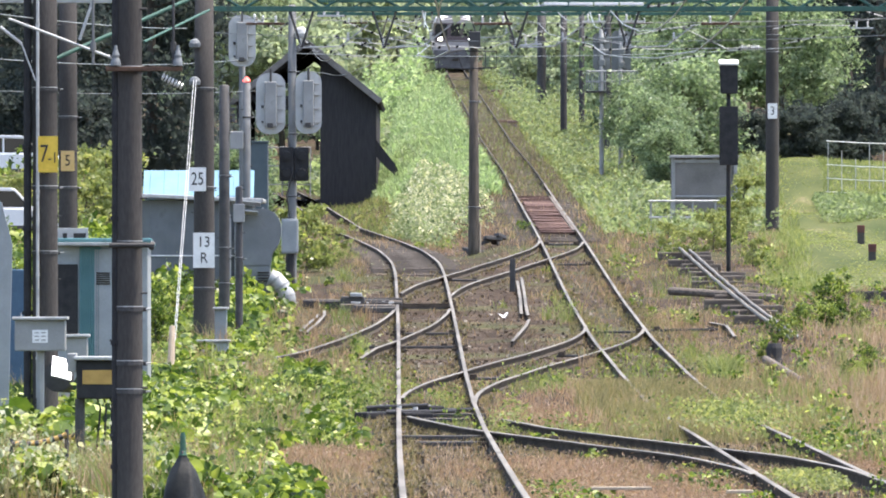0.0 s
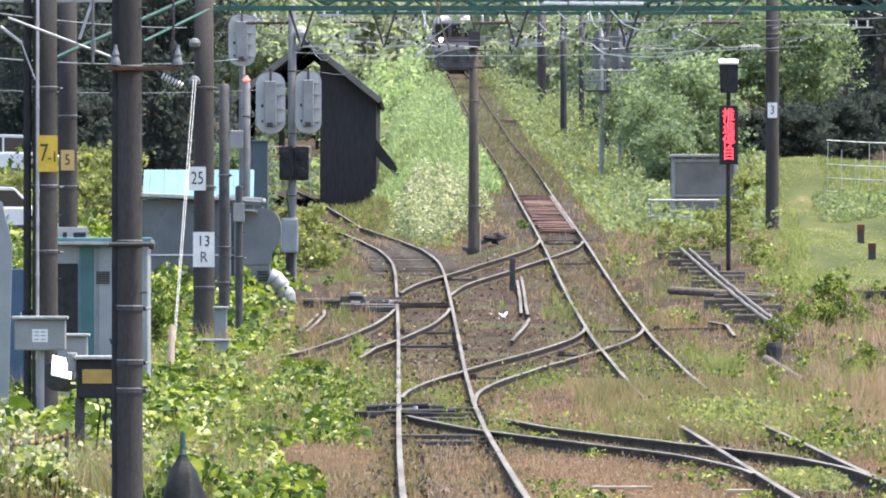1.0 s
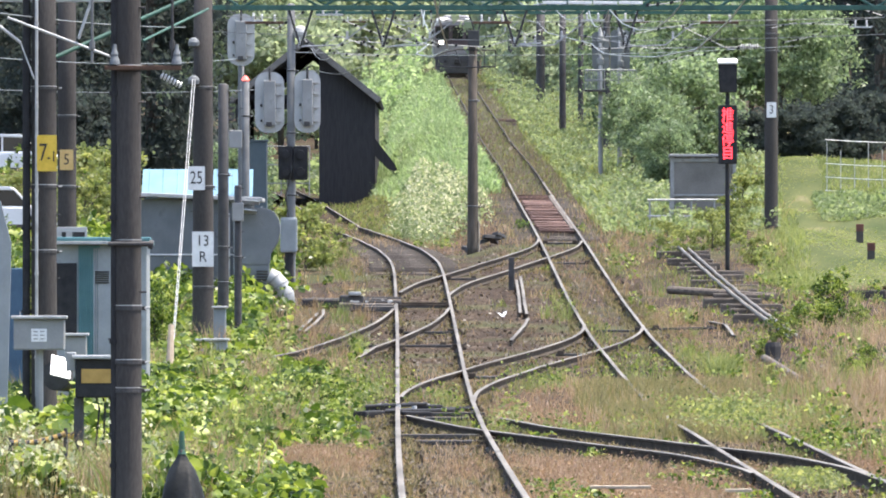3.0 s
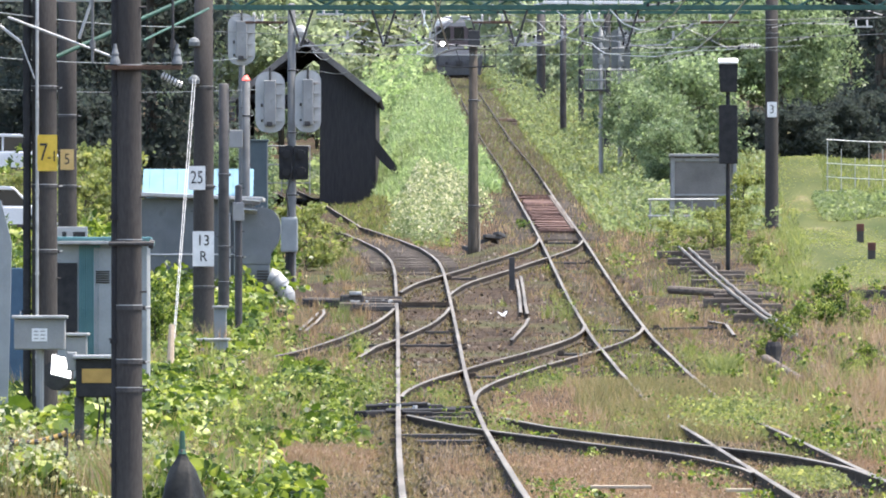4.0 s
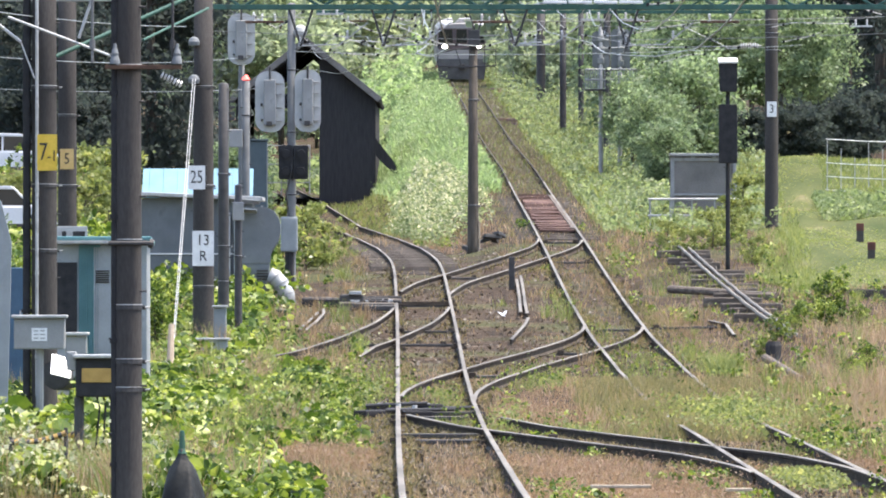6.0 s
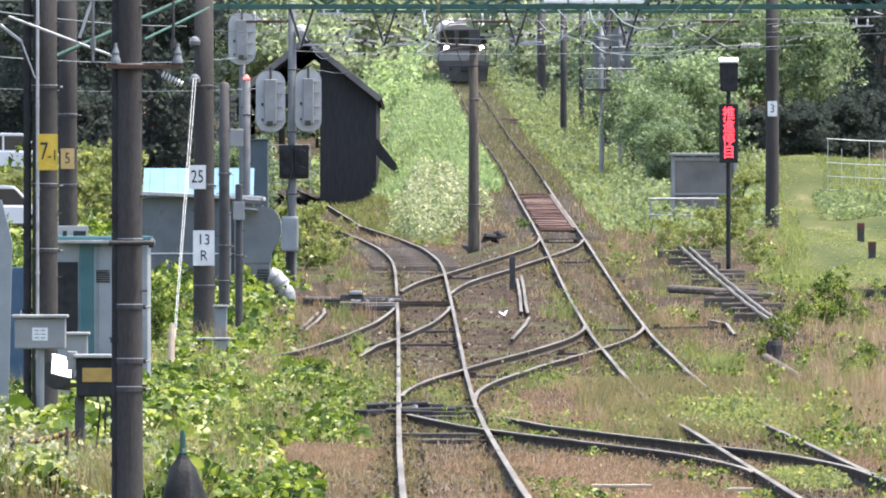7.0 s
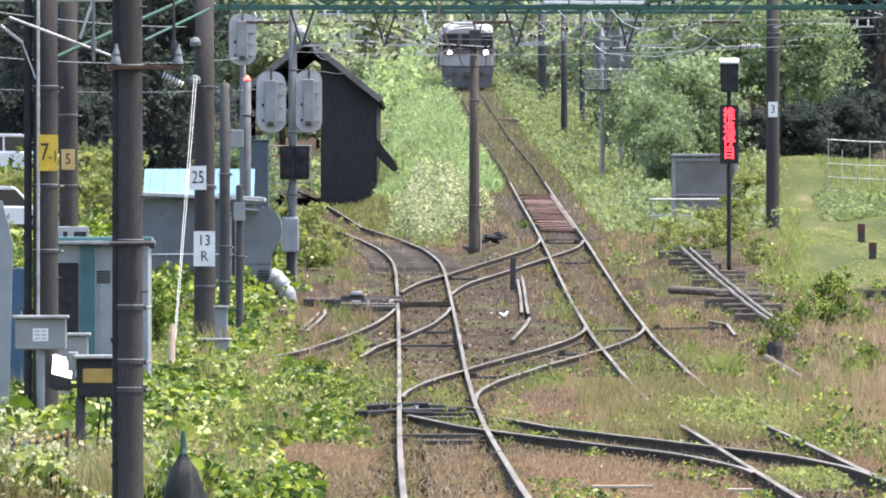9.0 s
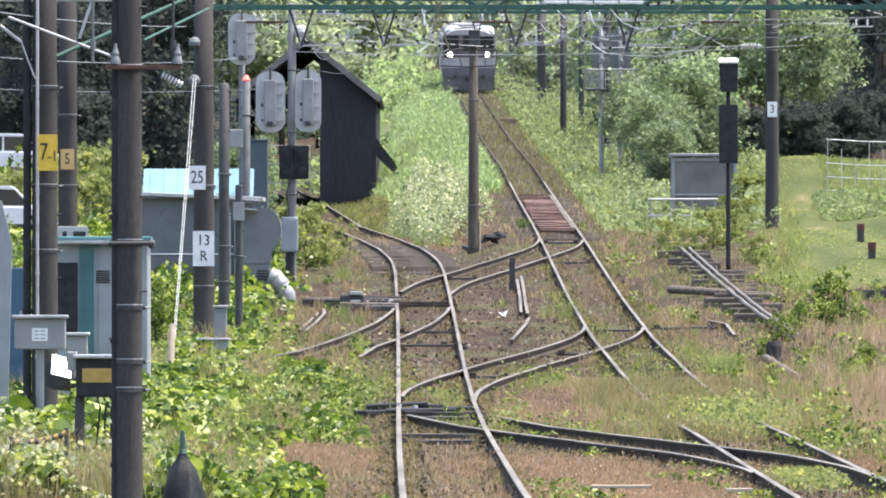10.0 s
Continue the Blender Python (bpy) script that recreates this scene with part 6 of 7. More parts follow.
for a, b, c, y in (((700, 45), (780, 78), (862, 83), 250), ((862, 83), (960, 52), (945, 66), 250), ((590, 60), (672, 88), (640, 72), 260), ((1030, 62), (1150, 85), (1335, 82), 262), ((1205, 45), (1290, 86), (1340, 83), 262), ((1170, 112), (1215, 98), (1250, 96), 300), ((1385, 75), (1430, 66), (1458, 56), 285), ((600, 62), (560, 90), (520, 48), 250), ((450, 30), (490, 50), (540, 20), 240),
                   ((608, 35), (645, 50), (682, 64), 258), ((682, 64), (720, 72), (780, 82), 258), ((583, 90), (622, 72), (690, 76), 256), ((590, 93), (630, 97), (672, 98), 259), ((700, 30), (722, 38), (745, 28), 251),
                   ((1120, 60), (1195, 46), (1262, 38), 264), ((1030, 76), (1062, 86), (1112, 84), 261), ((1362, 50), (1402, 41), (1512, 43), 284), ((1495, 6), (1530, 17), (1566, 28), 208), ((1145, 9), (1178, 6), (1212, 0), 204),
                   ((735, 24), (737, 60), (740, 96), 252), ((764, 18), (765, 48), (767, 76), 253), ((1100, 48), (1112, 66), (1118, 84), 263), ((880, 20), (905, 48), (940, 64), 249), ((985, 40), (1012, 58), (1035, 40), 260)):
    tube_thing = wires("registration_tube", [((p[0] - 784) * y / 18750, y, 2.07 + (477 - p[1]) * y / 18750) for p in (a, b, c)], 0.012, "pale bent steel registration tube", GALVANISED)
    tube_at = [Vector(((p[0] - 784) * y / 18750, 0, (477 - p[1]) * y / 18750)) for p in (a, b, c)]
    for seg, u in ((0, 0.06), (0, 0.62), (1, 0.35), (1, 0.95)):
        q = tube_at[seg].lerp(tube_at[seg + 1], u) - tube_at[0]
        bm = bmesh.new()
        box(bm, q, (0.055, 0.06, 0.075), 0.012, (0, 30 * seg + 20, 0))
        part("clamp", bm, BLACK_STEEL, tube_thing, "dark clamp")
for px, py, y in ((1040, 34, 262), (1060, 34, 262), (1108, 34, 262), (1127, 34, 262), (1515, 46, 285), (1535, 46, 285), (573, 24, 240), (597, 24, 240), (930, 76, 250), (948, 74, 250), (450, 35, 240), (465, 38, 240)):
    t = thing("insulator_post", ((px - 784) * y / 18750, y, 2.07 + (477 - py) * y / 18750), "white pin insulator on a feeder arm", "insulator", "pin insulators")
    insulator(t, (0, 0, 0), 0.17, 0.036)
    bm = bmesh.new()
    box(bm, (0, 0, -0.02), (0.3, 0.05, 0.045), 0.006)
    part("arm", bm, GALVANISED, t)
ribbed = thing("ribbed_insulator", (7.39, 262.0, 7.56), "white ribbed strain insulator on the registration tube", "insulator")
for k in range(8):
    bm = bmesh.new()
    lathe(bm, [(0.02, -0.014), (0.07, -0.008), (0.07, 0.008), (0.02, 0.014)], seg=12)
    disc = part("disc", bm, PORCELAIN, ribbed)
    disc.location, disc.rotation_euler = (k * 0.058, 0, 0.03), (0, radians(90), 0)
bm = bmesh.new()
rod(bm, (-0.08, 0, 0.03), (0.5, 0, 0.03), 0.022)
part("core", bm, GREY_PAINT, ribbed)
loop = thing("jumper_loop", (6.72, 262.0, 8.11), "thin dark jumper wire loop", "jumper wire")
bm = bmesh.new()
tube(bm, [(0.16 * sin(k * 0.5), 0, -0.2 + 0.22 * cos(k * 0.5)) for k in range(12)], 0.012)
part("wire", bm, DARK_WIRE, loop)
# far poles along the climb, with two signs seen from behind
for px, py, y, top, w in ((997, 175, 440, 20, 12), (1029, 165, 455, 24, 10), (958, 120, 520, 10, 16), (1075, 225, 390, -30, 13), (1232, 140, 420, 30, 16), (1172, 120, 440, 40, 13), (905, 90, 560, 30, 10), (970, 125, 540, 10, 12)):
    x = (px - 784) * y / 18750
    t, z0 = pole("far_pole", x, y, w * y / 37500, w * y / 40000, 2.07 + (477 - top) * y / 18750, "dark distant line pole on the climb", DARK_STEEL, (), None, "far poles")
    if px in (997, 958, 1075):
        over, mz = float(main_x(y)) - x, float(main_z(y)) - z0
        for a, b in (((0, mz + 6.5), (over - 0.4, mz + 6.2)), ((0, mz + 5.3), (over * 0.75, mz + 6.25)), ((over * 0.35, mz + 5.85), (over + 0.3, mz + 5.4))):
            bm = bmesh.new()
            rod(bm, (a[0], -0.1, a[1]), (b[0], -0.1, b[1]), 0.035, seg=8)
            part("cantilever_tube", bm, GALVANISED, t, "pale cantilever tube")
        insulator(t, (-0.35, -0.1, mz + 6.4), 0.35, 0.09)
        insulator(t, (-0.3, -0.1, mz + 5.35), 0.35, 0.09)
for px, y, w, top, low, cage, foot in ((1064, 352, 30, 56, 122, (1036, 1072), 1064), (1099, 354, 34, 52, 126, (1080, 1128), 1098)):
    k = y / 18750
    x = (foot - 784) * k
    t, z0 = pole("far_signal", x, y, 0.075, 0.07, 2.07 + (477 - 50) * k, "back of a grey signal with a caged ladder stage", GREY_PAINT, (), None, "signals")
    up = lambda py: 2.07 + (477 - py) * k - z0
    across = lambda px: (px - foot) * k
    bm = bmesh.new()
    slab(bm, [(a + across(px), b + (up(top) + up(low)) / 2) for a, b in rounded(w * k, up(top) - up(low), 0.14, 4)], 0.1, 0.16)
    plate_back = part("background_plate", bm, FAR_GREY, t, "dull grey signal back plate")
    for zz in np.linspace(up(low) + 0.25, up(top) - 0.25, 3):
        bm = bmesh.new()
        box(bm, (across(px), 0.02, zz), (0.24, 0.2, 0.24), 0.05)
        part("lamp_case", bm, FAR_GREY, plate_back)
    a, b = across(cage[0]), across(cage[1])
    bm = bmesh.new()
    box(bm, ((a + b) / 2, -0.1, up(160)), (b - a, 0.6, 0.06), 0.01)
    part("stage", bm, DARK_STEEL, t)
    for zz in (up(124), up(142)):
        bm = bmesh.new()
        rod(bm, (a, -0.38, zz), (b, -0.38, zz), 0.03, seg=6)
        part("cage_rail", bm, GREY_PAINT, t)
    for u in np.linspace(a + 0.02, b - 0.02, 9):
        bm = bmesh.new()
        rod(bm, (u, -0.38, up(160)), (u, -0.38, up(124)), 0.016, seg=6)
        part("cage_bar", bm, GREY_PAINT, t)

# old timbers and a bin dumped beside the climbing line
for k, (x0, yy, turn, n) in enumerate(((3.28, 464, 12, 2), (3.05, 474, -14, 1), (2.95, 566, 8, 2))):
    t = thing("timber_stack", (x0, yy, float(ground_z(x0, yy))), "small stack of reddish timbers beside the climbing track", "timber", "timber stacks")
    for i in range(n):
        bm = bmesh.new()
        box(bm, (rng.uniform(-0.1, 0.1), rng.uniform(-0.2, 0.2), 0.1 + 0.16 * i), (0.42 - 0.08 * i, 1.8, 0.12), 0.02, (0, 4 * i, turn + 9 * i))
        part("sleeper", bm, PINK_WOOD, t)

# twisted black and yellow rope strung between posts at the platform end
rope = thing("barrier_rope", (-4.20, 103.0, 0.39), "sagging black and yellow twisted rope on short stakes", "rope")
a0, a1 = Vector((-4.20, 103.0, 0.39)), Vector((-3.66, 103.0, 0.48))
for i in range(14):
    u0, u1 = i / 14, (i + 1) / 14
    p0, p1 = ((a1 - a0) * u - Vector((0, 0, 0.14 * u * (1 - u))) for u in (u0, u1))
    bm = bmesh.new()
    rod(bm, p0, p1, 0.027, seg=8)
    part("strand", bm, OCHRE_BAND if i % 2 else DARK_STEEL, rope)
for u in (0.0, 1.0):
    p0 = (a1 - a0) * u
    bm = bmesh.new()
    rod(bm, p0 + Vector((0, 0.03, 0.05)), (p0.x, p0.y + 0.03, float(ground_z(a0.x, 103)) - a0.z - 0.05), 0.02, seg=8)
    part("stake", bm, DARK_STEEL, rope)


# ---- weeds and grass ----
def field(n, x0, x1, y0, y1, keep, power=2.0):
    """Random spots, thicker towards the platform, where keep(x, y, random) holds."""
    u = rng.uniform(0, 1, n)
    y = (y0 ** (1 - power) + u * (y1 ** (1 - power) - y0 ** (1 - power))) ** (1 / (1 - power))
    x = rng.uniform(0, 1, n) * (np.interp(y, *x1) - np.interp(y, *x0)) + np.interp(y, *x0)
    ok = keep(x, y, rng.uniform(0, 1, n))
    return x[ok], y[ok], ground_z(x[ok], y[ok])


def clump(x, y, scale, seed):
    """A smooth random pattern from 0 to 1 over the ground."""
    k = np.random.default_rng(seed).uniform(0, 6.28, 8)
    y = y / 4
    s = np.sin(x / scale + k[0] + 1.3 * np.sin(y / scale / 3 + k[1])) + np.sin(y / scale / 2.6 + k[2] + 1.1 * np.sin(x / scale * 1.7 + k[3])) + np.sin((x * 1.9 + y * 0.5) / scale + k[4])
    return s / 6 + 0.5


def off_rails(x, y, m=0.75):
    return (np.abs(x - main_x(y)) > m) & (np.abs(x - yard_x(y)) > m)


def trampled(x, y):
    """The bare brown heart of the yard, between the junctions."""
    return (y > 186) & (y < 290) & (x > yard_x(y) - 1.2) & (x < yard_x(y) + 2.7 + 0.5 * np.sin(y * 0.4))


EDGE_L = ((80, 450, 700), (-4.3, -20.5, -31))
LAWN = lambda x, y: (x > lawn_x(y) - 0.1) & (y > 234) & (y < 352)
EDGE_R = ((80, 450, 700), (4.3, 20.5, 31))

# short mixed grass over all the yard
x, y, z = field(180000, EDGE_L, EDGE_R, 84, 430, lambda x, y, r: (r < np.where(trampled(x, y), 0.035, 0.85) * np.clip(clump(x, y, 1.1, 1) * 2.2 - 0.35, 0.15, 1)) & ~LAWN(x, y) & (off_rails(x, y) | (r < 0.2)))
stuff("meadow_grass", blades(x, y, z, np.interp(y, (90, 185, 300), (0.075, 0.12, 0.2)), np.interp(y, (90, 300), (0.011, 0.03)), 0.8), BLADE_FACES, GRASS, "uneven yellow green grass over the yard", "grass")
x, y, z = field(170000, EDGE_L, EDGE_R, 84, 430, lambda x, y, r: (r < np.where(trampled(x, y), 0.05, 0.8) * np.clip(clump(x, y, 1.3, 2) * 2.4 - 0.7, 0.05, 1)) & ~LAWN(x, y))
stuff("dry_grass", blades(x, y, z, np.interp(y, (90, 185, 300), (0.085, 0.14, 0.24)), np.interp(y, (90, 300), (0.008, 0.02)), 0.9), BLADE_FACES, STRAW, "thin dry straw coloured grass", "grass")


def near(x, y, spots):
    d = np.full(x.shape, 9.0)
    for cx, cy, rx, ry in spots:
        d = np.minimum(d, ((x - cx) / rx) ** 2 + ((y - cy) / ry) ** 2)
    return d


# russet patches of seeding sorrel
RED = ((3.0, 163, 0.7, 7), (2.6, 152, 0.9, 5), (5.3, 163, 1.3, 10), (4.4, 168, 0.8, 8), (-1.55, 127, 0.75, 8), (3.0, 113, 0.7, 8), (1.2, 116, 1.6, 10), (2.0, 104, 1.8, 11), (-1.05, 123, 0.45, 9), (1.35, 158, 1.0, 12), (1.7, 150, 0.9, 8), (1.75, 159, 0.7, 6), (1.8, 168, 0.8, 9), (3.75, 236, 0.6, 9), (4.6, 270, 1.0, 16), (4.3, 150, 1.4, 12), (5.0, 120, 0.9, 14), (6.0, 172, 1.2, 12), (0.6, 290, 1.4, 16), (4.8, 212, 1.0, 12))
x, y, z = field(480000, EDGE_L, EDGE_R, 84, 300, lambda x, y, r: (r > near(x, y, RED) + 0.2 - 0.45 * (clump(x, y, 0.5, 5) - 0.5)))
stuff("russet_grass", blades(x, y, z, np.interp(y, (90, 300), (0.1, 0.17)), np.interp(y, (90, 300), (0.008, 0.02)), 0.8), BLADE_FACES, RUSSET, "reddish brown seeding sorrel and dry grass", "grass")
c = np.stack([x, y, z + rng.uniform(0.02, 0.16, len(x))], 1)[::3]
stuff("sorrel_seeds", sprays(c, 0.014), SPRAY_FACES, RUSSET, "small reddish seed heads", "grass")
# bright fresh grass: bank between the tracks, lawn, strips beside the rails
RUN = np.arange(100, 680, 10.0)
BANK_L, BANK_R = (RUN, yard_x(RUN) + 2.6), (RUN, main_x(RUN) - 0.9)
VERGE_L, VERGE_R = (RUN, main_x(RUN) + 1.3), (RUN, main_x(RUN) + 9)
x, y, z = field(44000, BANK_L, BANK_R, 290, 660, lambda x, y, r: r < 1.8 * np.minimum(x - yard_x(y) - 2.6, main_x(y) - 0.9 - x) + 0.5 * clump(x, y, 0.6, 19) - 3.0 * ((y < 336) & (x > 0.2)), 1.5)
stuff("bank_grass", blades(x, y, z, 0.42, 0.06, 0.9), BLADE_FACES, BANK, "tall bright green grass on the bank", "grass")
x, y, z = field(34000, VERGE_L, VERGE_R, 290, 660, lambda x, y, r: (r < 0.9) & ~LAWN(x, y) & ~((x > lawn_x(y)) & (y < 352)), 1.5)
stuff("verge_grass", blades(x, y, z, 0.36, 0.05, 0.9), BLADE_FACES, FRESH, "tall mixed grass beside the climbing line", "grass")
x, y, z = field(30000, ((234, 350), (7.8, 10.8)), ((234, 350), (11, 15.5)), 234, 350, lambda x, y, r: r < 1.5 * clump(x * 0.4, y * 2.2, 1.0, 81) - 0.25, 1.5)
stuff("lawn", blades(x, y, z + 0.065, 0.035, 0.05, 2.5), BLADE_FACES, FRESH, "mown yellow green lawn with dry streaks", "lawn")
x, y, z = field(24000, ((300, 352), (7.6, 8.4)), ((300, 352), (13.5, 16)), 300, 352, lambda x, y, r: (r < 0.35 + 0.65 * clump(x, y, 0.9, 83)) & ((x < lawn_x(y) + 0.15) | (x > lawn_x(y) + 1.4)), 1.2)
stuff("garden_grass", blades(x, y, z + 0.03, 0.17, 0.035, 1.0), BLADE_FACES, FRESH, "rough grass round the vegetable plot", "grass")
FRESH_SPOTS = ((4.15, 150, 0.8, 6), (4.7, 176, 0.35, 5), (3.7, 157, 0.9, 17), (4.0, 142, 0.5, 8), (4.9, 128, 1.1, 8), (2.6, 145, 1.6, 5), (3.4, 186, 1.0, 16), (1.6, 178, 0.7, 10), (2.5, 222, 0.5, 12), (3.0, 205, 0.4, 9), (-1.3, 168, 1.1, 18), (0.9, 143, 0.8, 4), (4.6, 100, 0.6, 6), (4.7, 190, 1.0, 10), (0.1, 165, 0.35, 9), (5.4, 238, 0.8, 14), (0.3, 148, 0.5, 4))
x, y, z = field(260000, EDGE_L, EDGE_R, 84, 300, lambda x, y, r: (r > near(x, y, FRESH_SPOTS) + 0.1 - 0.9 * (clump(x, y, 0.4, 6) - 0.5)))
stuff("fresh_grass", blades(x, y, z, np.interp(y, (90, 140, 300), (0.09, 0.14, 0.22)), 0.017, 0.7), BLADE_FACES, FRESH, "bright yellow green grass tufts between rails", "grass")
c = np.stack([x, y, z + rng.uniform(0.03, 0.28, len(x))], 1)[::3]
stuff("low_weeds", leaves(c, 0.03, 0.4), LEAF_FACES, BROADLEAF, "low leafy weeds between the rails", "weeds")
GREEN = ((-1.7, 186, 0.4, 4), (4.0, 150, 0.85, 7), (3.7, 108, 0.4, 6), (2.3, 142, 0.8, 4), (0.85, 145, 0.4, 4), (5.0, 186, 0.8, 9), (2.0, 178, 0.5, 6), (5.0, 153, 0.5, 6), (-0.75, 172, 0.5, 7), (0.05, 168, 0.3, 5), (3.5, 146, 0.7, 4), (2.9, 158, 0.5, 4))
# weeds grown over the far rails
STRIP_L, STRIP_R = (RUN, main_x(RUN) - 1.6), (RUN, main_x(RUN) + 1.6)
x, y, z = field(8000, STRIP_L, STRIP_R, 328, 640, lambda x, y, r: (r < np.interp(y, (328, 360, 640), (0.15, 0.6, 0.85))), 1.4)
stuff("track_grass", blades(x, y, z, np.interp(y, (340, 380), (0.13, 0.2)), 0.04, 0.8), BLADE_FACES, FRESH, "thin grass growing over the climbing track", "grass")
x, y, z = field(26000, STRIP_L, STRIP_R, 328, 640, lambda x, y, r: (r < np.interp(y, (328, 360, 640), (0.25, 0.6, 0.85))), 1.4)
stuff("track_straw", blades(x, y, z, np.interp(y, (340, 380), (0.13, 0.19)), 0.04, 0.9), BLADE_FACES, OLD_STRAW, "dead straw on the climbing track", "grass")
x, y, z = field(56000, STRIP_L, STRIP_R, 136, 178, lambda x, y, r: r < (0.15 + 0.85 * clump(x, y, 0.5, 33)) * np.clip((1.3 + 0.6 * clump(x, y, 0.3, 36) - np.abs(x - main_x(y))) / 0.5, 0, 1) * np.clip(near(x, y, GREEN), 0.2, 1), 1.2)
stuff("rail_weeds", blades(x, y, z, np.interp(y, (136, 142, 168, 178), (0.14, 0.3, 0.3, 0.12)) * np.where(near(x, y, ((4.2, 145, 0.7, 8),)) < 1, 0.45, 1), 0.014, 0.7), BLADE_FACES, MEADOW, "grass hiding a stretch of the main line", "grass")
x, y, z = field(12000, STRIP_L, STRIP_R, 140, 176, lambda x, y, r: r < 1.6 * clump(x, y, 0.4, 35) - 0.35, 1.2)
stuff("rail_straw", blades(x, y, z, 0.26, 0.012, 0.8), BLADE_FACES, STRAW, "dry stalks between the overgrown rails", "grass")
x, y, z = field(7000, (RUN, yard_x(RUN) + 0.75), (RUN, yard_x(RUN) + 3.0), 322, 428, lambda x, y, r: r < 0.3 + 0.8 * (x - yard_x(y) - 0.75) / 2.2, 1.2)
stuff("shed_foot_grass", blades(x, y, z, 0.2, 0.045, 0.9), BLADE_FACES, FRESH, "rough grass before the snow shed", "grass")
# a bright leafy patch over the hidden rails and one tall tuft
n = 6000
x, y = rng.normal(4.05, 0.42, n), rng.normal(146, 4, n)
stuff("bright_patch", sprays(np.stack([x, y, ground_z(x, y) + rng.uniform(0.02, 0.36, n) * (0.4 + clump(x, y, 0.3, 111))], 1), 0.034, 0.6), SPRAY_FACES, FRESH, "bright yellow green weeds over the buried rails", "weeds")
n = 420
x, y = rng.normal(4.75, 0.12, n), rng.normal(181, 0.6, n)
stuff("tall_tuft", blades(x, y, ground_z(x, y), 0.42, 0.016, 0.9), BLADE_FACES, FRESH, "single tall bright grass tuft", "grass")
# straw meadow at the right edge
x, y, z = field(20000, ((100, 200), (4.9, 6.6)), ((100, 200), (5.6, 10)), 100, 200, lambda x, y, r: (r < 0.3 + 0.7 * clump(x, y, 0.8, 12)), 1.6)
stuff("straw_meadow", blades(x, y, z, 0.42, 0.014, 0.7), BLADE_FACES, STRAW, "pale seeding hay at the edge of the yard", "grass")

# grass and grit lodged against the rails
px, py = [], []
for xx, yy in RAIL_LINES:
    if yy[0] > 255:
        continue
    n = int((min(yy[-1], 262) - max(yy[0], 92)) * 95)
    y = rng.uniform(max(yy[0], 92), min(yy[-1], 262) + 0.01, n)
    px.append(np.interp(y, yy, xx) + rng.choice((-1, 1), n) * (0.05 + np.abs(rng.normal(0, 0.11, n))))
    py.append(y)
x, y = np.concatenate(px), np.concatenate(py)
ok = rng.uniform(0, 1, len(x)) < np.clip(2.2 * clump(x, y, 0.35, 63) - 0.55, 0.04, 1) * np.where(trampled(x, y), 0.2, 1)
x, y = x[ok], y[ok]
stuff("rail_edge_grass", blades(x, y, ground_z(x, y), 0.12, np.interp(y, (90, 260), (0.01, 0.022)), 0.9), BLADE_FACES, GRASS, "short grass lodged along the rails", "grass")
c = np.stack([x, y, ground_z(x, y) + 0.03], 1)[::2]
stuff("rail_edge_grit", leaves(c + rng.normal(size=c.shape) * (0.06, 0.2, 0.01), 0.04, 0.5, 1.1), LEAF_FACES, STONE, "grit and chips along the rails", "stones")

YELLOW = ((2.85, 208, 0.5, 9), (4.2, 214, 0.7, 12), (3.3, 199, 0.35, 5), (5.6, 150, 1.4, 12), (6.2, 172, 1.2, 12))
x, y, z = field(190000, EDGE_L, EDGE_R, 130, 240, lambda x, y, r: r > near(x, y, YELLOW) + 0.15 - 0.5 * (clump(x, y, 0.4, 87) - 0.5))
stuff("yellow_grass", blades(x, y, z, np.interp(y, (150, 190, 230), (0.3, 0.16, 0.18)), 0.016, 0.8), BLADE_FACES, MEADOW, "soft yellow green grass patches by the line", "grass")

# broad leaved weeds along the platform side
def herb_mass(name, n, keep, height, leaf, label, material=BROADLEAF, y0=97, y1=260, up=0.5, edges=(EDGE_L, EDGE_R)):
    x, y, z = field(n, *edges, y0, y1, keep)
    h = height(x, y) * np.interp(y, (110, 150, 172, 205, 235), (1, 0.65, 0.25, 0.3, 1)) * (0.1 + 1.25 * clump(x, y, 0.4, 17) ** 1.5) * rng.uniform(0.1, 1.0, len(x)) ** 0.7
    h = h * np.where(x < -2.6, np.interp(y, (97, 110, 117), (0.3, 0.45, 1)), 1)
    h = h * np.where(near(x, y, ((-4.0, 180, 0.6, 9),)) < 1, 0.3, 1)
    c = np.stack([x, y, z + h], 1)
    if np.mean(leaf(y)) < 0.07 or np.mean(y) > 240:
        stuff(name, sprays(c, leaf(y) * 1.1, up), SPRAY_FACES, material, label, "weeds")
    elif np.mean(leaf(y)) > 0.115:
        stuff(name, round_leaves(c, leaf(y), up), ROUND_FACES, material, label, "weeds")
    else:
        stuff(name, leaves(c, leaf(y), up), LEAF_FACES, material, label, "weeds")


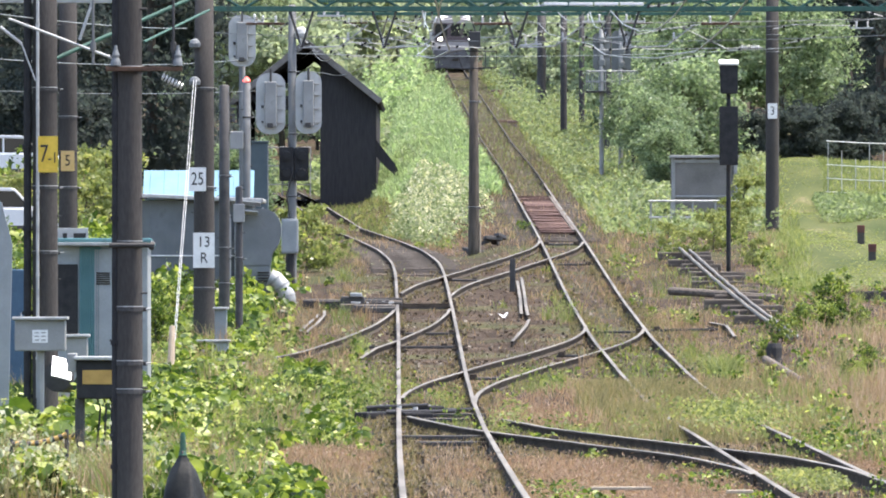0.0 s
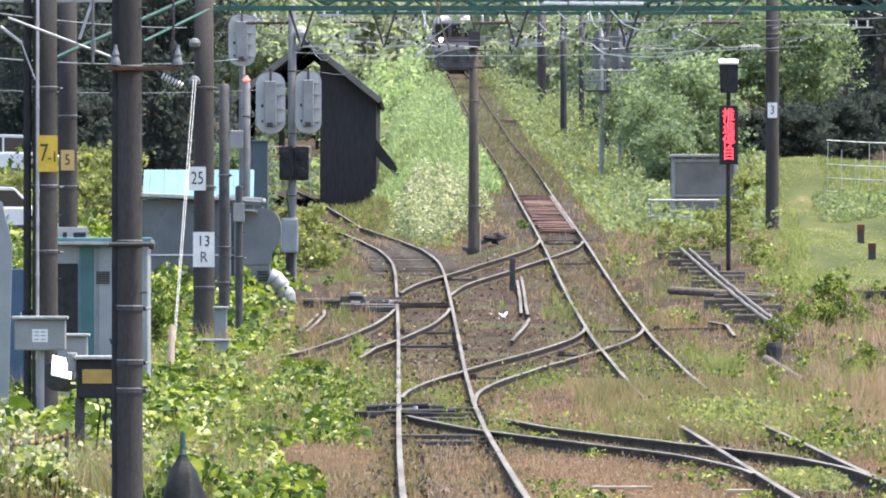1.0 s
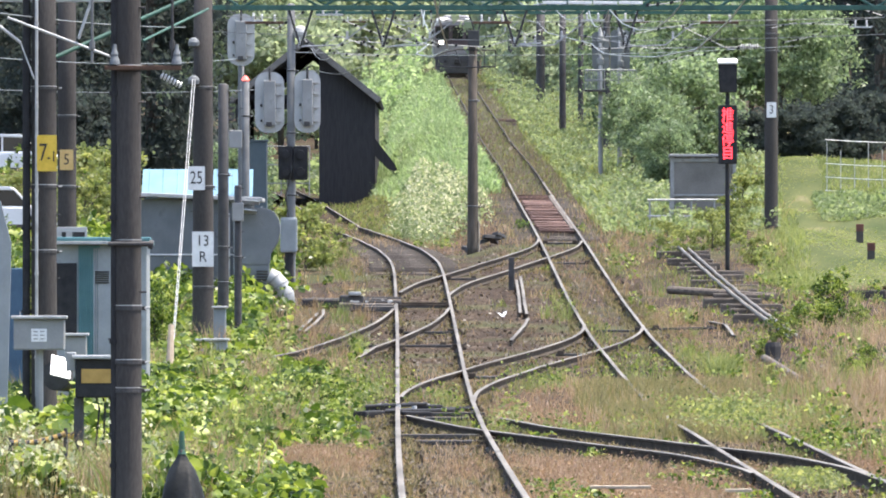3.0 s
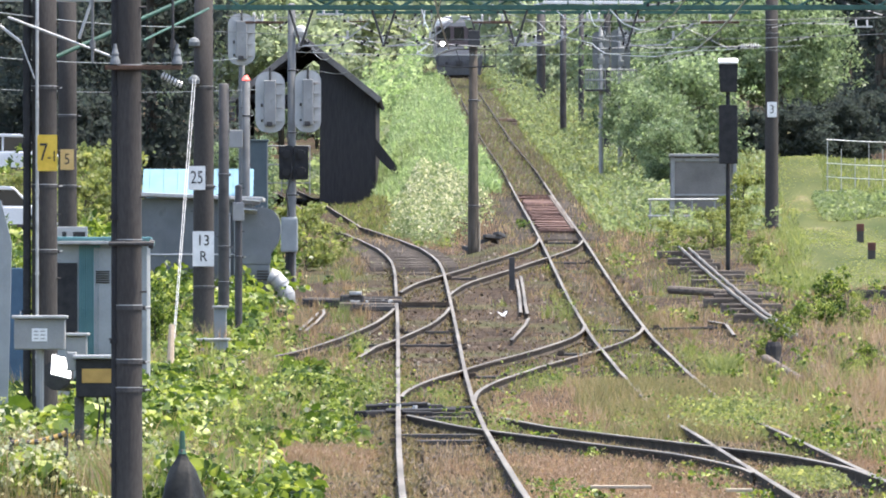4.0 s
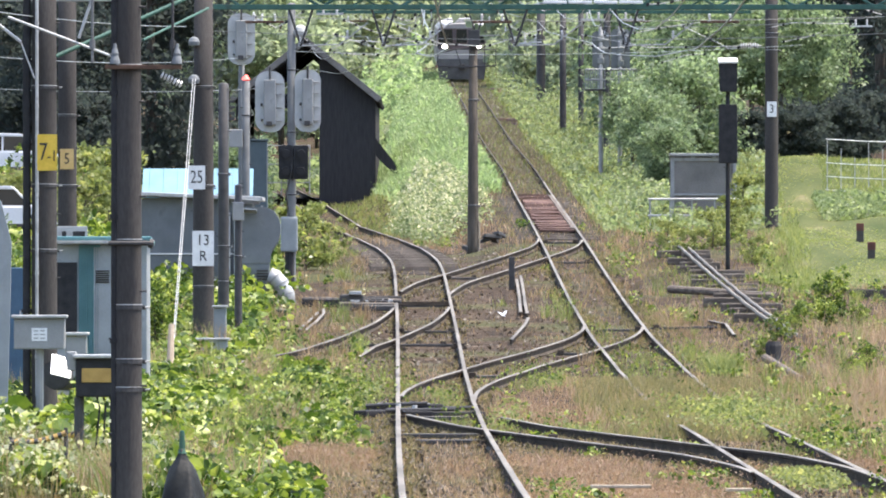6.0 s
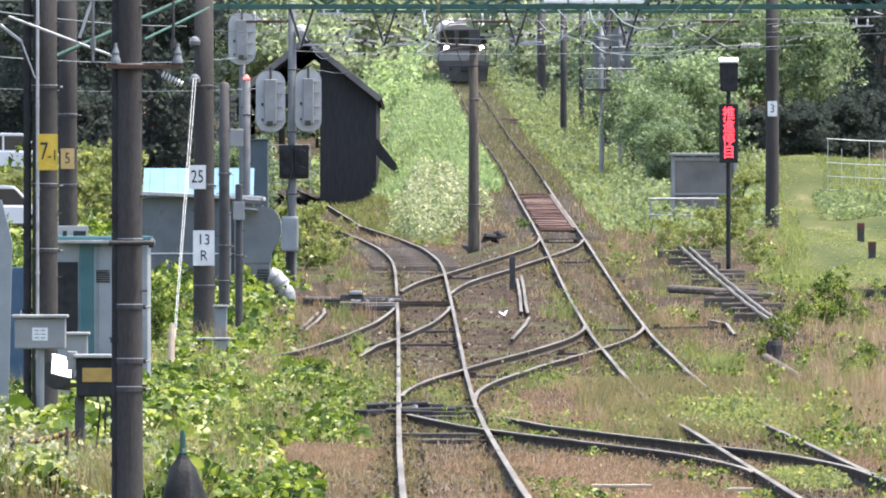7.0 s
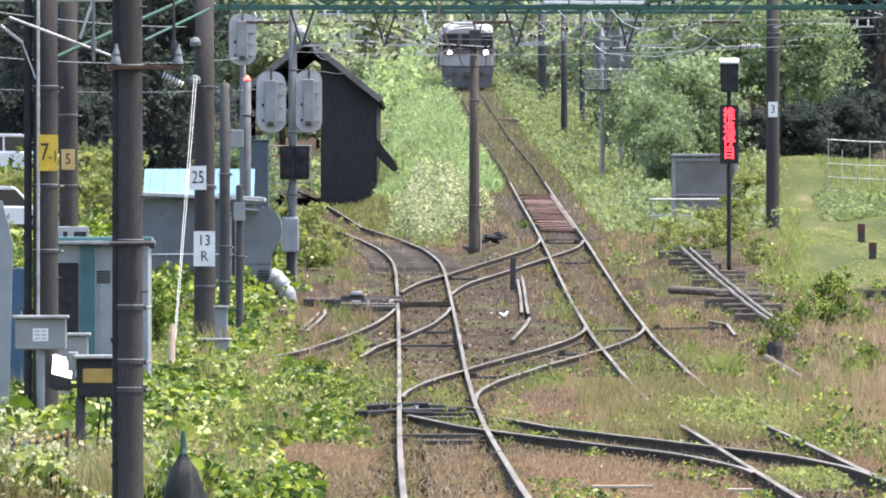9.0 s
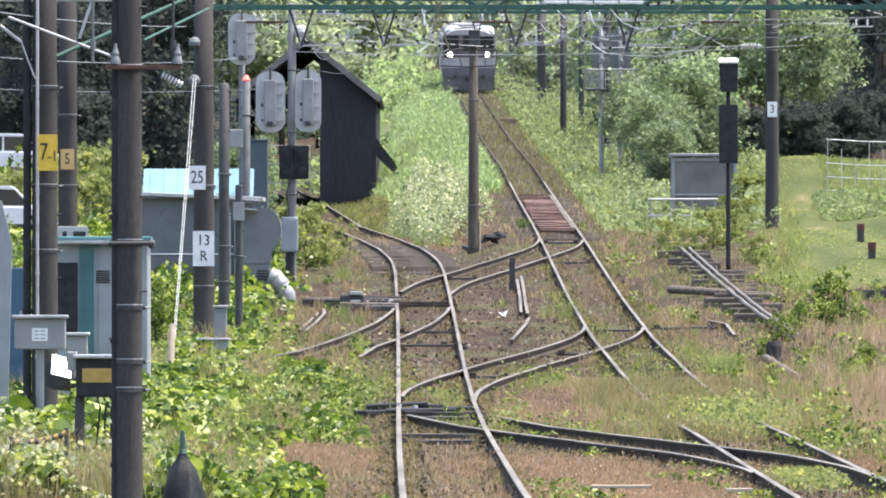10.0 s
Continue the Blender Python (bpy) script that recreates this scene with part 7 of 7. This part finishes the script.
herb_mass("broadleaf_weeds", 205000, lambda x, y, r: (r < 0.9 * np.clip((-x - np.interp(y, (95, 113, 118, 128, 140, 172, 202), (0.9, 1.15, 1.9, 1.75, 0.95, 0.95, 3.0))) / 1.3 + 0.5 * (clump(x, y, 0.6, 3) - 0.5), 0.0, 1)), lambda x, y: np.clip((-x - 0.7) * 0.28, 0.12, 0.85), lambda y: np.interp(y, (90, 200), (0.075, 0.11)), "lush broad leaved green weeds beside the track")
herb_mass("large_leaf_weeds", 14000, lambda x, y, r: (((x < -2.3) & (y < 160) & ((x > -3.0) | (y > 116))) | (near(x, y, ((-1.75, 110, 0.35, 3.5), (-2.0, 106, 0.4, 4))) < 1)) & (r < 0.6), lambda x, y: np.clip((-x - 0.9) * 0.33, 0.2, 1.0), lambda y: 0.15 + 0 * y, "large round leaves catching the sun", BROADLEAF, up=0.75)
herb_mass("verge_weeds", 110000, lambda x, y, r: (x > main_x(y) + 1.6 + clump(x, y, 1, 4)) & (r < 0.9 * (clump(x, y, 0.9, 9) > 0.55)) & ~LAWN(x, y), lambda x, y: 0.4 + 0 * x, lambda y: 0.042 + 0 * y, "leafy green weeds on the verge", y0=100, y1=300)
herb_mass("bank_weeds", 26000, lambda x, y, r: (r < 0.8) & ((y > 336) | (x < 0.3)), lambda x, y: np.interp(y, (285, 320, 400, 500, 650), (0.3, 0.7, 0.5, 0.8, 1.8)), lambda y: 0.075 + 0 * y, "leafy bank weeds", BANK, 285, 660, 0.7, (BANK_L, BANK_R))
herb_mass("climb_weeds", 62000, lambda x, y, r: (x < np.interp(y, (300, 345, 400), (9.6, 10.6, 12))) & (r < 0.85) & ~LAWN(x, y), lambda x, y: np.interp(y, (285, 450, 520, 650), (0.8, 0.8, 1.7, 2.6)), lambda y: 0.075 + 0 * y, "rough leafy weeds beside the climb", BANK_LEAF, 285, 660, 0.6, (VERGE_L, VERGE_R))
herb_mass("side_weeds", 60000, lambda x, y, r: (x < yard_x(y) - np.interp(y, (205, 300, 330), (3.3, 3.3, 1.8))) & (x > -16) & (r < 0.8) & ~((x < -10.4) & (y > 285) & (y < 330)), lambda x, y: 0.8 + 0 * x, lambda y: 0.14 + 0 * y, "leafy weeds round the yard buildings", y0=205, y1=420)
n = 24000
x, y = rng.normal(-0.58, 0.8, n), rng.normal(321, 11, n)
ok = (x > yard_x(y) + 0.9) & (x < 1.5) & (y > 286) & (rng.uniform(0, 1, n) < 0.35 + 0.9 * clump(x, y, 0.3, 57))
x, y = x[ok], y[ok]
z, h = ground_z(x, y), 2.2 * np.exp(-((x + 0.58) / 1.5) ** 2 - ((y - 322) / 26) ** 2) * (0.7 + 0.5 * clump(x, y, 0.4, 58))
stuff("flowering_weeds", sprays(np.stack([x, y, z + h * rng.uniform(0, 1, len(x)) ** 0.45], 1)[::2], 0.052, 0.6), SPRAY_FACES, BLOSSOM, "tall pale flowering weeds on the bank", "weeds")
stuff("flower_stalk_leaves", sprays(np.stack([x, y, z + h * 0.95 * rng.uniform(0, 1, len(x)) ** 0.8], 1)[1::2], 0.075, 0.5), SPRAY_FACES, BANK_LEAF, "green stalks under the flowers", "weeds")
herb_mass("white_flowers", 9000, lambda x, y, r: (x < np.interp(y, (128, 145), (-2.3, -0.9))) & (r < 0.9 * (clump(x, y, 0.6, 61) > 0.5)), lambda x, y: np.clip((-x - 0.5) * 0.33, 0.2, 1.0), lambda y: 0.05 + 0 * y, "small white flower heads in the weeds", BLOSSOM)
# tall grass standing in the weeds
x, y, z = field(90000, EDGE_L, EDGE_R, 96, 200, lambda x, y, r: r < 0.3 * np.clip((-x - np.interp(y, (95, 128, 140), (1.9, 1.7, 0.9))) / 1.5, 0, 1) * (clump(x, y, 0.5, 41) > 0.45) * (x > -2.9))
stuff("tall_grass", blades(x, y, z, np.clip((-x - 0.4) * 0.24, 0.15, 0.75) * np.interp(y, (110, 185), (1, 0.5)), 0.012, 0.7), BLADE_FACES, FRESH, "tall green grass standing among the weeds", "grass")
# sparse dead stalks over the bare yard
x, y, z = field(90000, EDGE_L, EDGE_R, 186, 292, lambda x, y, r: trampled(x, y) & (r < 0.9 * clump(x, y, 0.6, 52)))
stuff("dead_stalks", blades(x, y, z, 0.07, 0.022, 1.6), BLADE_FACES, DEAD, "short dead stalks on bare soil", "grass")
x, y, z = field(9000, ((234, 306), (7.0, 8.6)), ((234, 306), (8.4, 10.2)), 234, 306, lambda x, y, r: r < 1.6 - 2.0 * np.abs(x - lawn_x(y) + 0.1), 1.5)
stuff("lawn_edge_grass", blades(x, y, z, 0.2, 0.03, 1.0), BLADE_FACES, FRESH, "long grass along the unmown lawn edge", "grass")
herb_mass("vegetable_plants", 14000, lambda x, y, r: (x > 10.7 + (y - 298) * 0.02) & (x < 17) & (y > 298) & (y < 319), lambda x, y: 0.55 + 0 * x, lambda y: 0.075 + 0 * y, "leafy vegetable rows in the garden", BANK_LEAF, 296, 322, 0.5, (((290, 330), (10.5, 10.9)), ((290, 330), (13.2, 15))))


# single plants that stand out
def tufts(n, keep, per, spread, height):
    """Centres of plants, each with a number of pieces about it."""
    x, y, z = field(n, EDGE_L, EDGE_R, 97, 300, keep)
    k = len(x)
    size = rng.uniform(0.5, 1.4, k)[:, None]
    px = x[:, None] + rng.normal(size=(k, per)) * spread * size
    py = y[:, None] + rng.normal(size=(k, per)) * spread * size
    return px.ravel(), py.ravel(), np.repeat(z, per), (height * size * np.ones((k, per))).ravel()


# low ground kept clear before the crossovers
LOW = lambda x, y: (x > -1.9) & (x < 4.9) & (y < 186)
OPEN = lambda x, y, r: ~trampled(x, y) & ~((x > 5.0) & (x < 7.3) & (y > 190) & (y < 262)) & off_rails(x, y, 0.7) & ~LAWN(x, y) & (r < 0.9) & ~LOW(x, y)
x, y, z, h = tufts(900, lambda x, y, r: LOW(x, y) & off_rails(x, y, 0.7) & (clump(x, y, 0.6, 71) > 0.5), 40, 0.1, 0.11)
stuff("creeping_weeds", leaves(np.stack([x, y, z + h * rng.uniform(0.05, 1, len(x))], 1), 0.034, 0.6), LEAF_FACES, BROADLEAF, "low creeping weeds near the crossovers", "weeds")
x, y, z, h = tufts(900, lambda x, y, r: OPEN(x, y, r) & (x > -3.2), 55, 0.1, 0.3)
stuff("weed_plants", leaves(np.stack([x, y, z + h * rng.uniform(0.05, 1, len(x))], 1), 0.044, 0.5), LEAF_FACES, BROADLEAF, "single leafy weed plants in the grass", "weeds")
x, y, z, h = tufts(900, OPEN, 40, 0.07, 0.38)
stuff("grass_tufts", blades(x, y, z, h, 0.014, 0.9), BLADE_FACES, FRESH, "bright tufts of tall grass", "grass")
x, y, z, h = tufts(900, OPEN, 40, 0.09, 0.4)
stuff("hay_tufts", blades(x, y, z, h, 0.01, 0.8), BLADE_FACES, STRAW, "pale seeding hay tufts", "grass")
x, y, z, h = tufts(260, lambda x, y, r: trampled(x, y) & (r < 0.9), 26, 0.06, 0.14)
stuff("yard_tufts", blades(x, y, z, h, 0.016, 0.9), BLADE_FACES, FRESH, "small tufts rooted in bare yard soil", "grass")
x, y, z = field(3000, ((94, 116), (-4.6, -5.4)), ((94, 116), (-2.95, -2.95)), 95, 115, lambda x, y, r: r < 0.3 + 0.7 * clump(x, y, 0.4, 101))
stuff("umbel_stalks", blades(x, y, z, 0.42, 0.008, 0.7), BLADE_FACES, GRASS, "thin pale stalks among the umbels", "grass")
herb_mass("pale_umbels", 15000, lambda x, y, r: (x < -2.75) & (y < 114) & (r < 0.9), lambda x, y: 1.5 + 0 * x, lambda y: 0.035 + 0 * y, "small pale umbels by the cabinets", BLOSSOM, 96, 124)
x, y, z = field(9000, EDGE_L, EDGE_R, 186, 300, lambda x, y, r: (trampled(x, y) | ~off_rails(x, y, 1.2)) & (r < 0.35))
stuff("pale_litter", sprays(np.stack([x, y, z + 0.02], 1), 0.055, 0.8), SPRAY_FACES, LITTER, "pale chips and dry litter on the soil", "litter")
herb_mass("medium_leaf_weeds", 70000, lambda x, y, r: (r < 0.8 * np.clip((-x - np.interp(y, (95, 128, 140, 172, 202), (2.2, 2.1, 1.4, 1.5, 4.0))) / 1.2, 0, 1)) & (clump(x, y, 0.5, 91) > 0.42), lambda x, y: np.clip((-x - 0.6) * 0.32, 0.2, 0.95), lambda y: 0.12 + 0 * y, "glossy mid sized weed leaves", BROADLEAF, up=0.7)
herb_mass("green_patches", 230000, lambda x, y, r: r > near(x, y, GREEN) - 0.2, lambda x, y: np.where((y > 134) & (y < 176), 0.48, 0.26), lambda y: 0.027 + 0 * y, "bright low leafy patches between the rails", FRESH, 94, 200)
herb_mass("shed_end_weeds", 26000, lambda x, y, r: (x > -11) & (x < -2.5) & (y > 456), lambda x, y: 1.5 + 0 * x, lambda y: 0.17 + 0 * y, "green weeds beyond the far end of the shed", BANK_LEAF, 456, 520)
herb_mass("far_bank_weeds", 9000, lambda x, y, r: r < 0.9, lambda x, y: 3.2 + 0 * x, lambda y: 0.17 + 0 * y, "tall green growth at the head of the bank", BANK, 560, 660, 0.6, (((500, 700), (-6.5, -6.5)), ((500, 700), (-1.2, -1.2))))
# Sun flecks over the weeds, made of pale coloured leaves.
herb_mass("sun_flecked_leaves", 56000, lambda x, y, r: (r < 0.8 * np.clip((-x - np.interp(y, (95, 128, 140, 172, 202), (1.9, 1.8, 1.0, 1.2, 4.0))) / 1.5, 0, 1)) & (clump(x, y, 0.35, 95) > 0.45), lambda x, y: np.clip((-x - 0.4) * 0.34, 0.2, 1.0), lambda y: 0.03 + 0 * y, "small leaves and flower heads, sun flecks put in as pale colour", FLECK, up=0.6)
# scattered ballast
x, y, z = field(42000, EDGE_L, EDGE_R, 90, 300, lambda x, y, r: (trampled(x, y) | ~off_rails(x, y, 1.1)) & (r < 0.8))
c = np.stack([x, y, z + 0.01], 1)
stuff("ballast_stones", leaves(c, 0.034, 0.7, 1.1), LEAF_FACES, STONE, "loose dull brown ballast stones", "stones")


# ---- what moves ----
def motions():
    rows = []
    for k in range(0, 11):
        y = 688 - 12.8 * k
        slope = degrees(math.atan(float(main_z(y + 20) - main_z(y)) / 20))
        yaw = degrees(math.atan(float(main_x(y + 20) - main_x(y)) / 20))
        rows.append((k, pose(float(main_x(y)), y, float(main_z(y)), slope, 0, -yaw)))
    walk(train, rows)
    shown, tucked = pose(0, -0.086, 0), pose(0, -0.02, 0)
    rows = [(0, tucked)]
    for on in (0.27, 2.27, 4.27, 6.27, 8.27):
        off = on + 1.0
        rows += [(on - 0.034, tucked), (on, shown), (off - 0.034, shown), (off, tucked)]
    walk(characters, rows + [(10, tucked)])


motions()
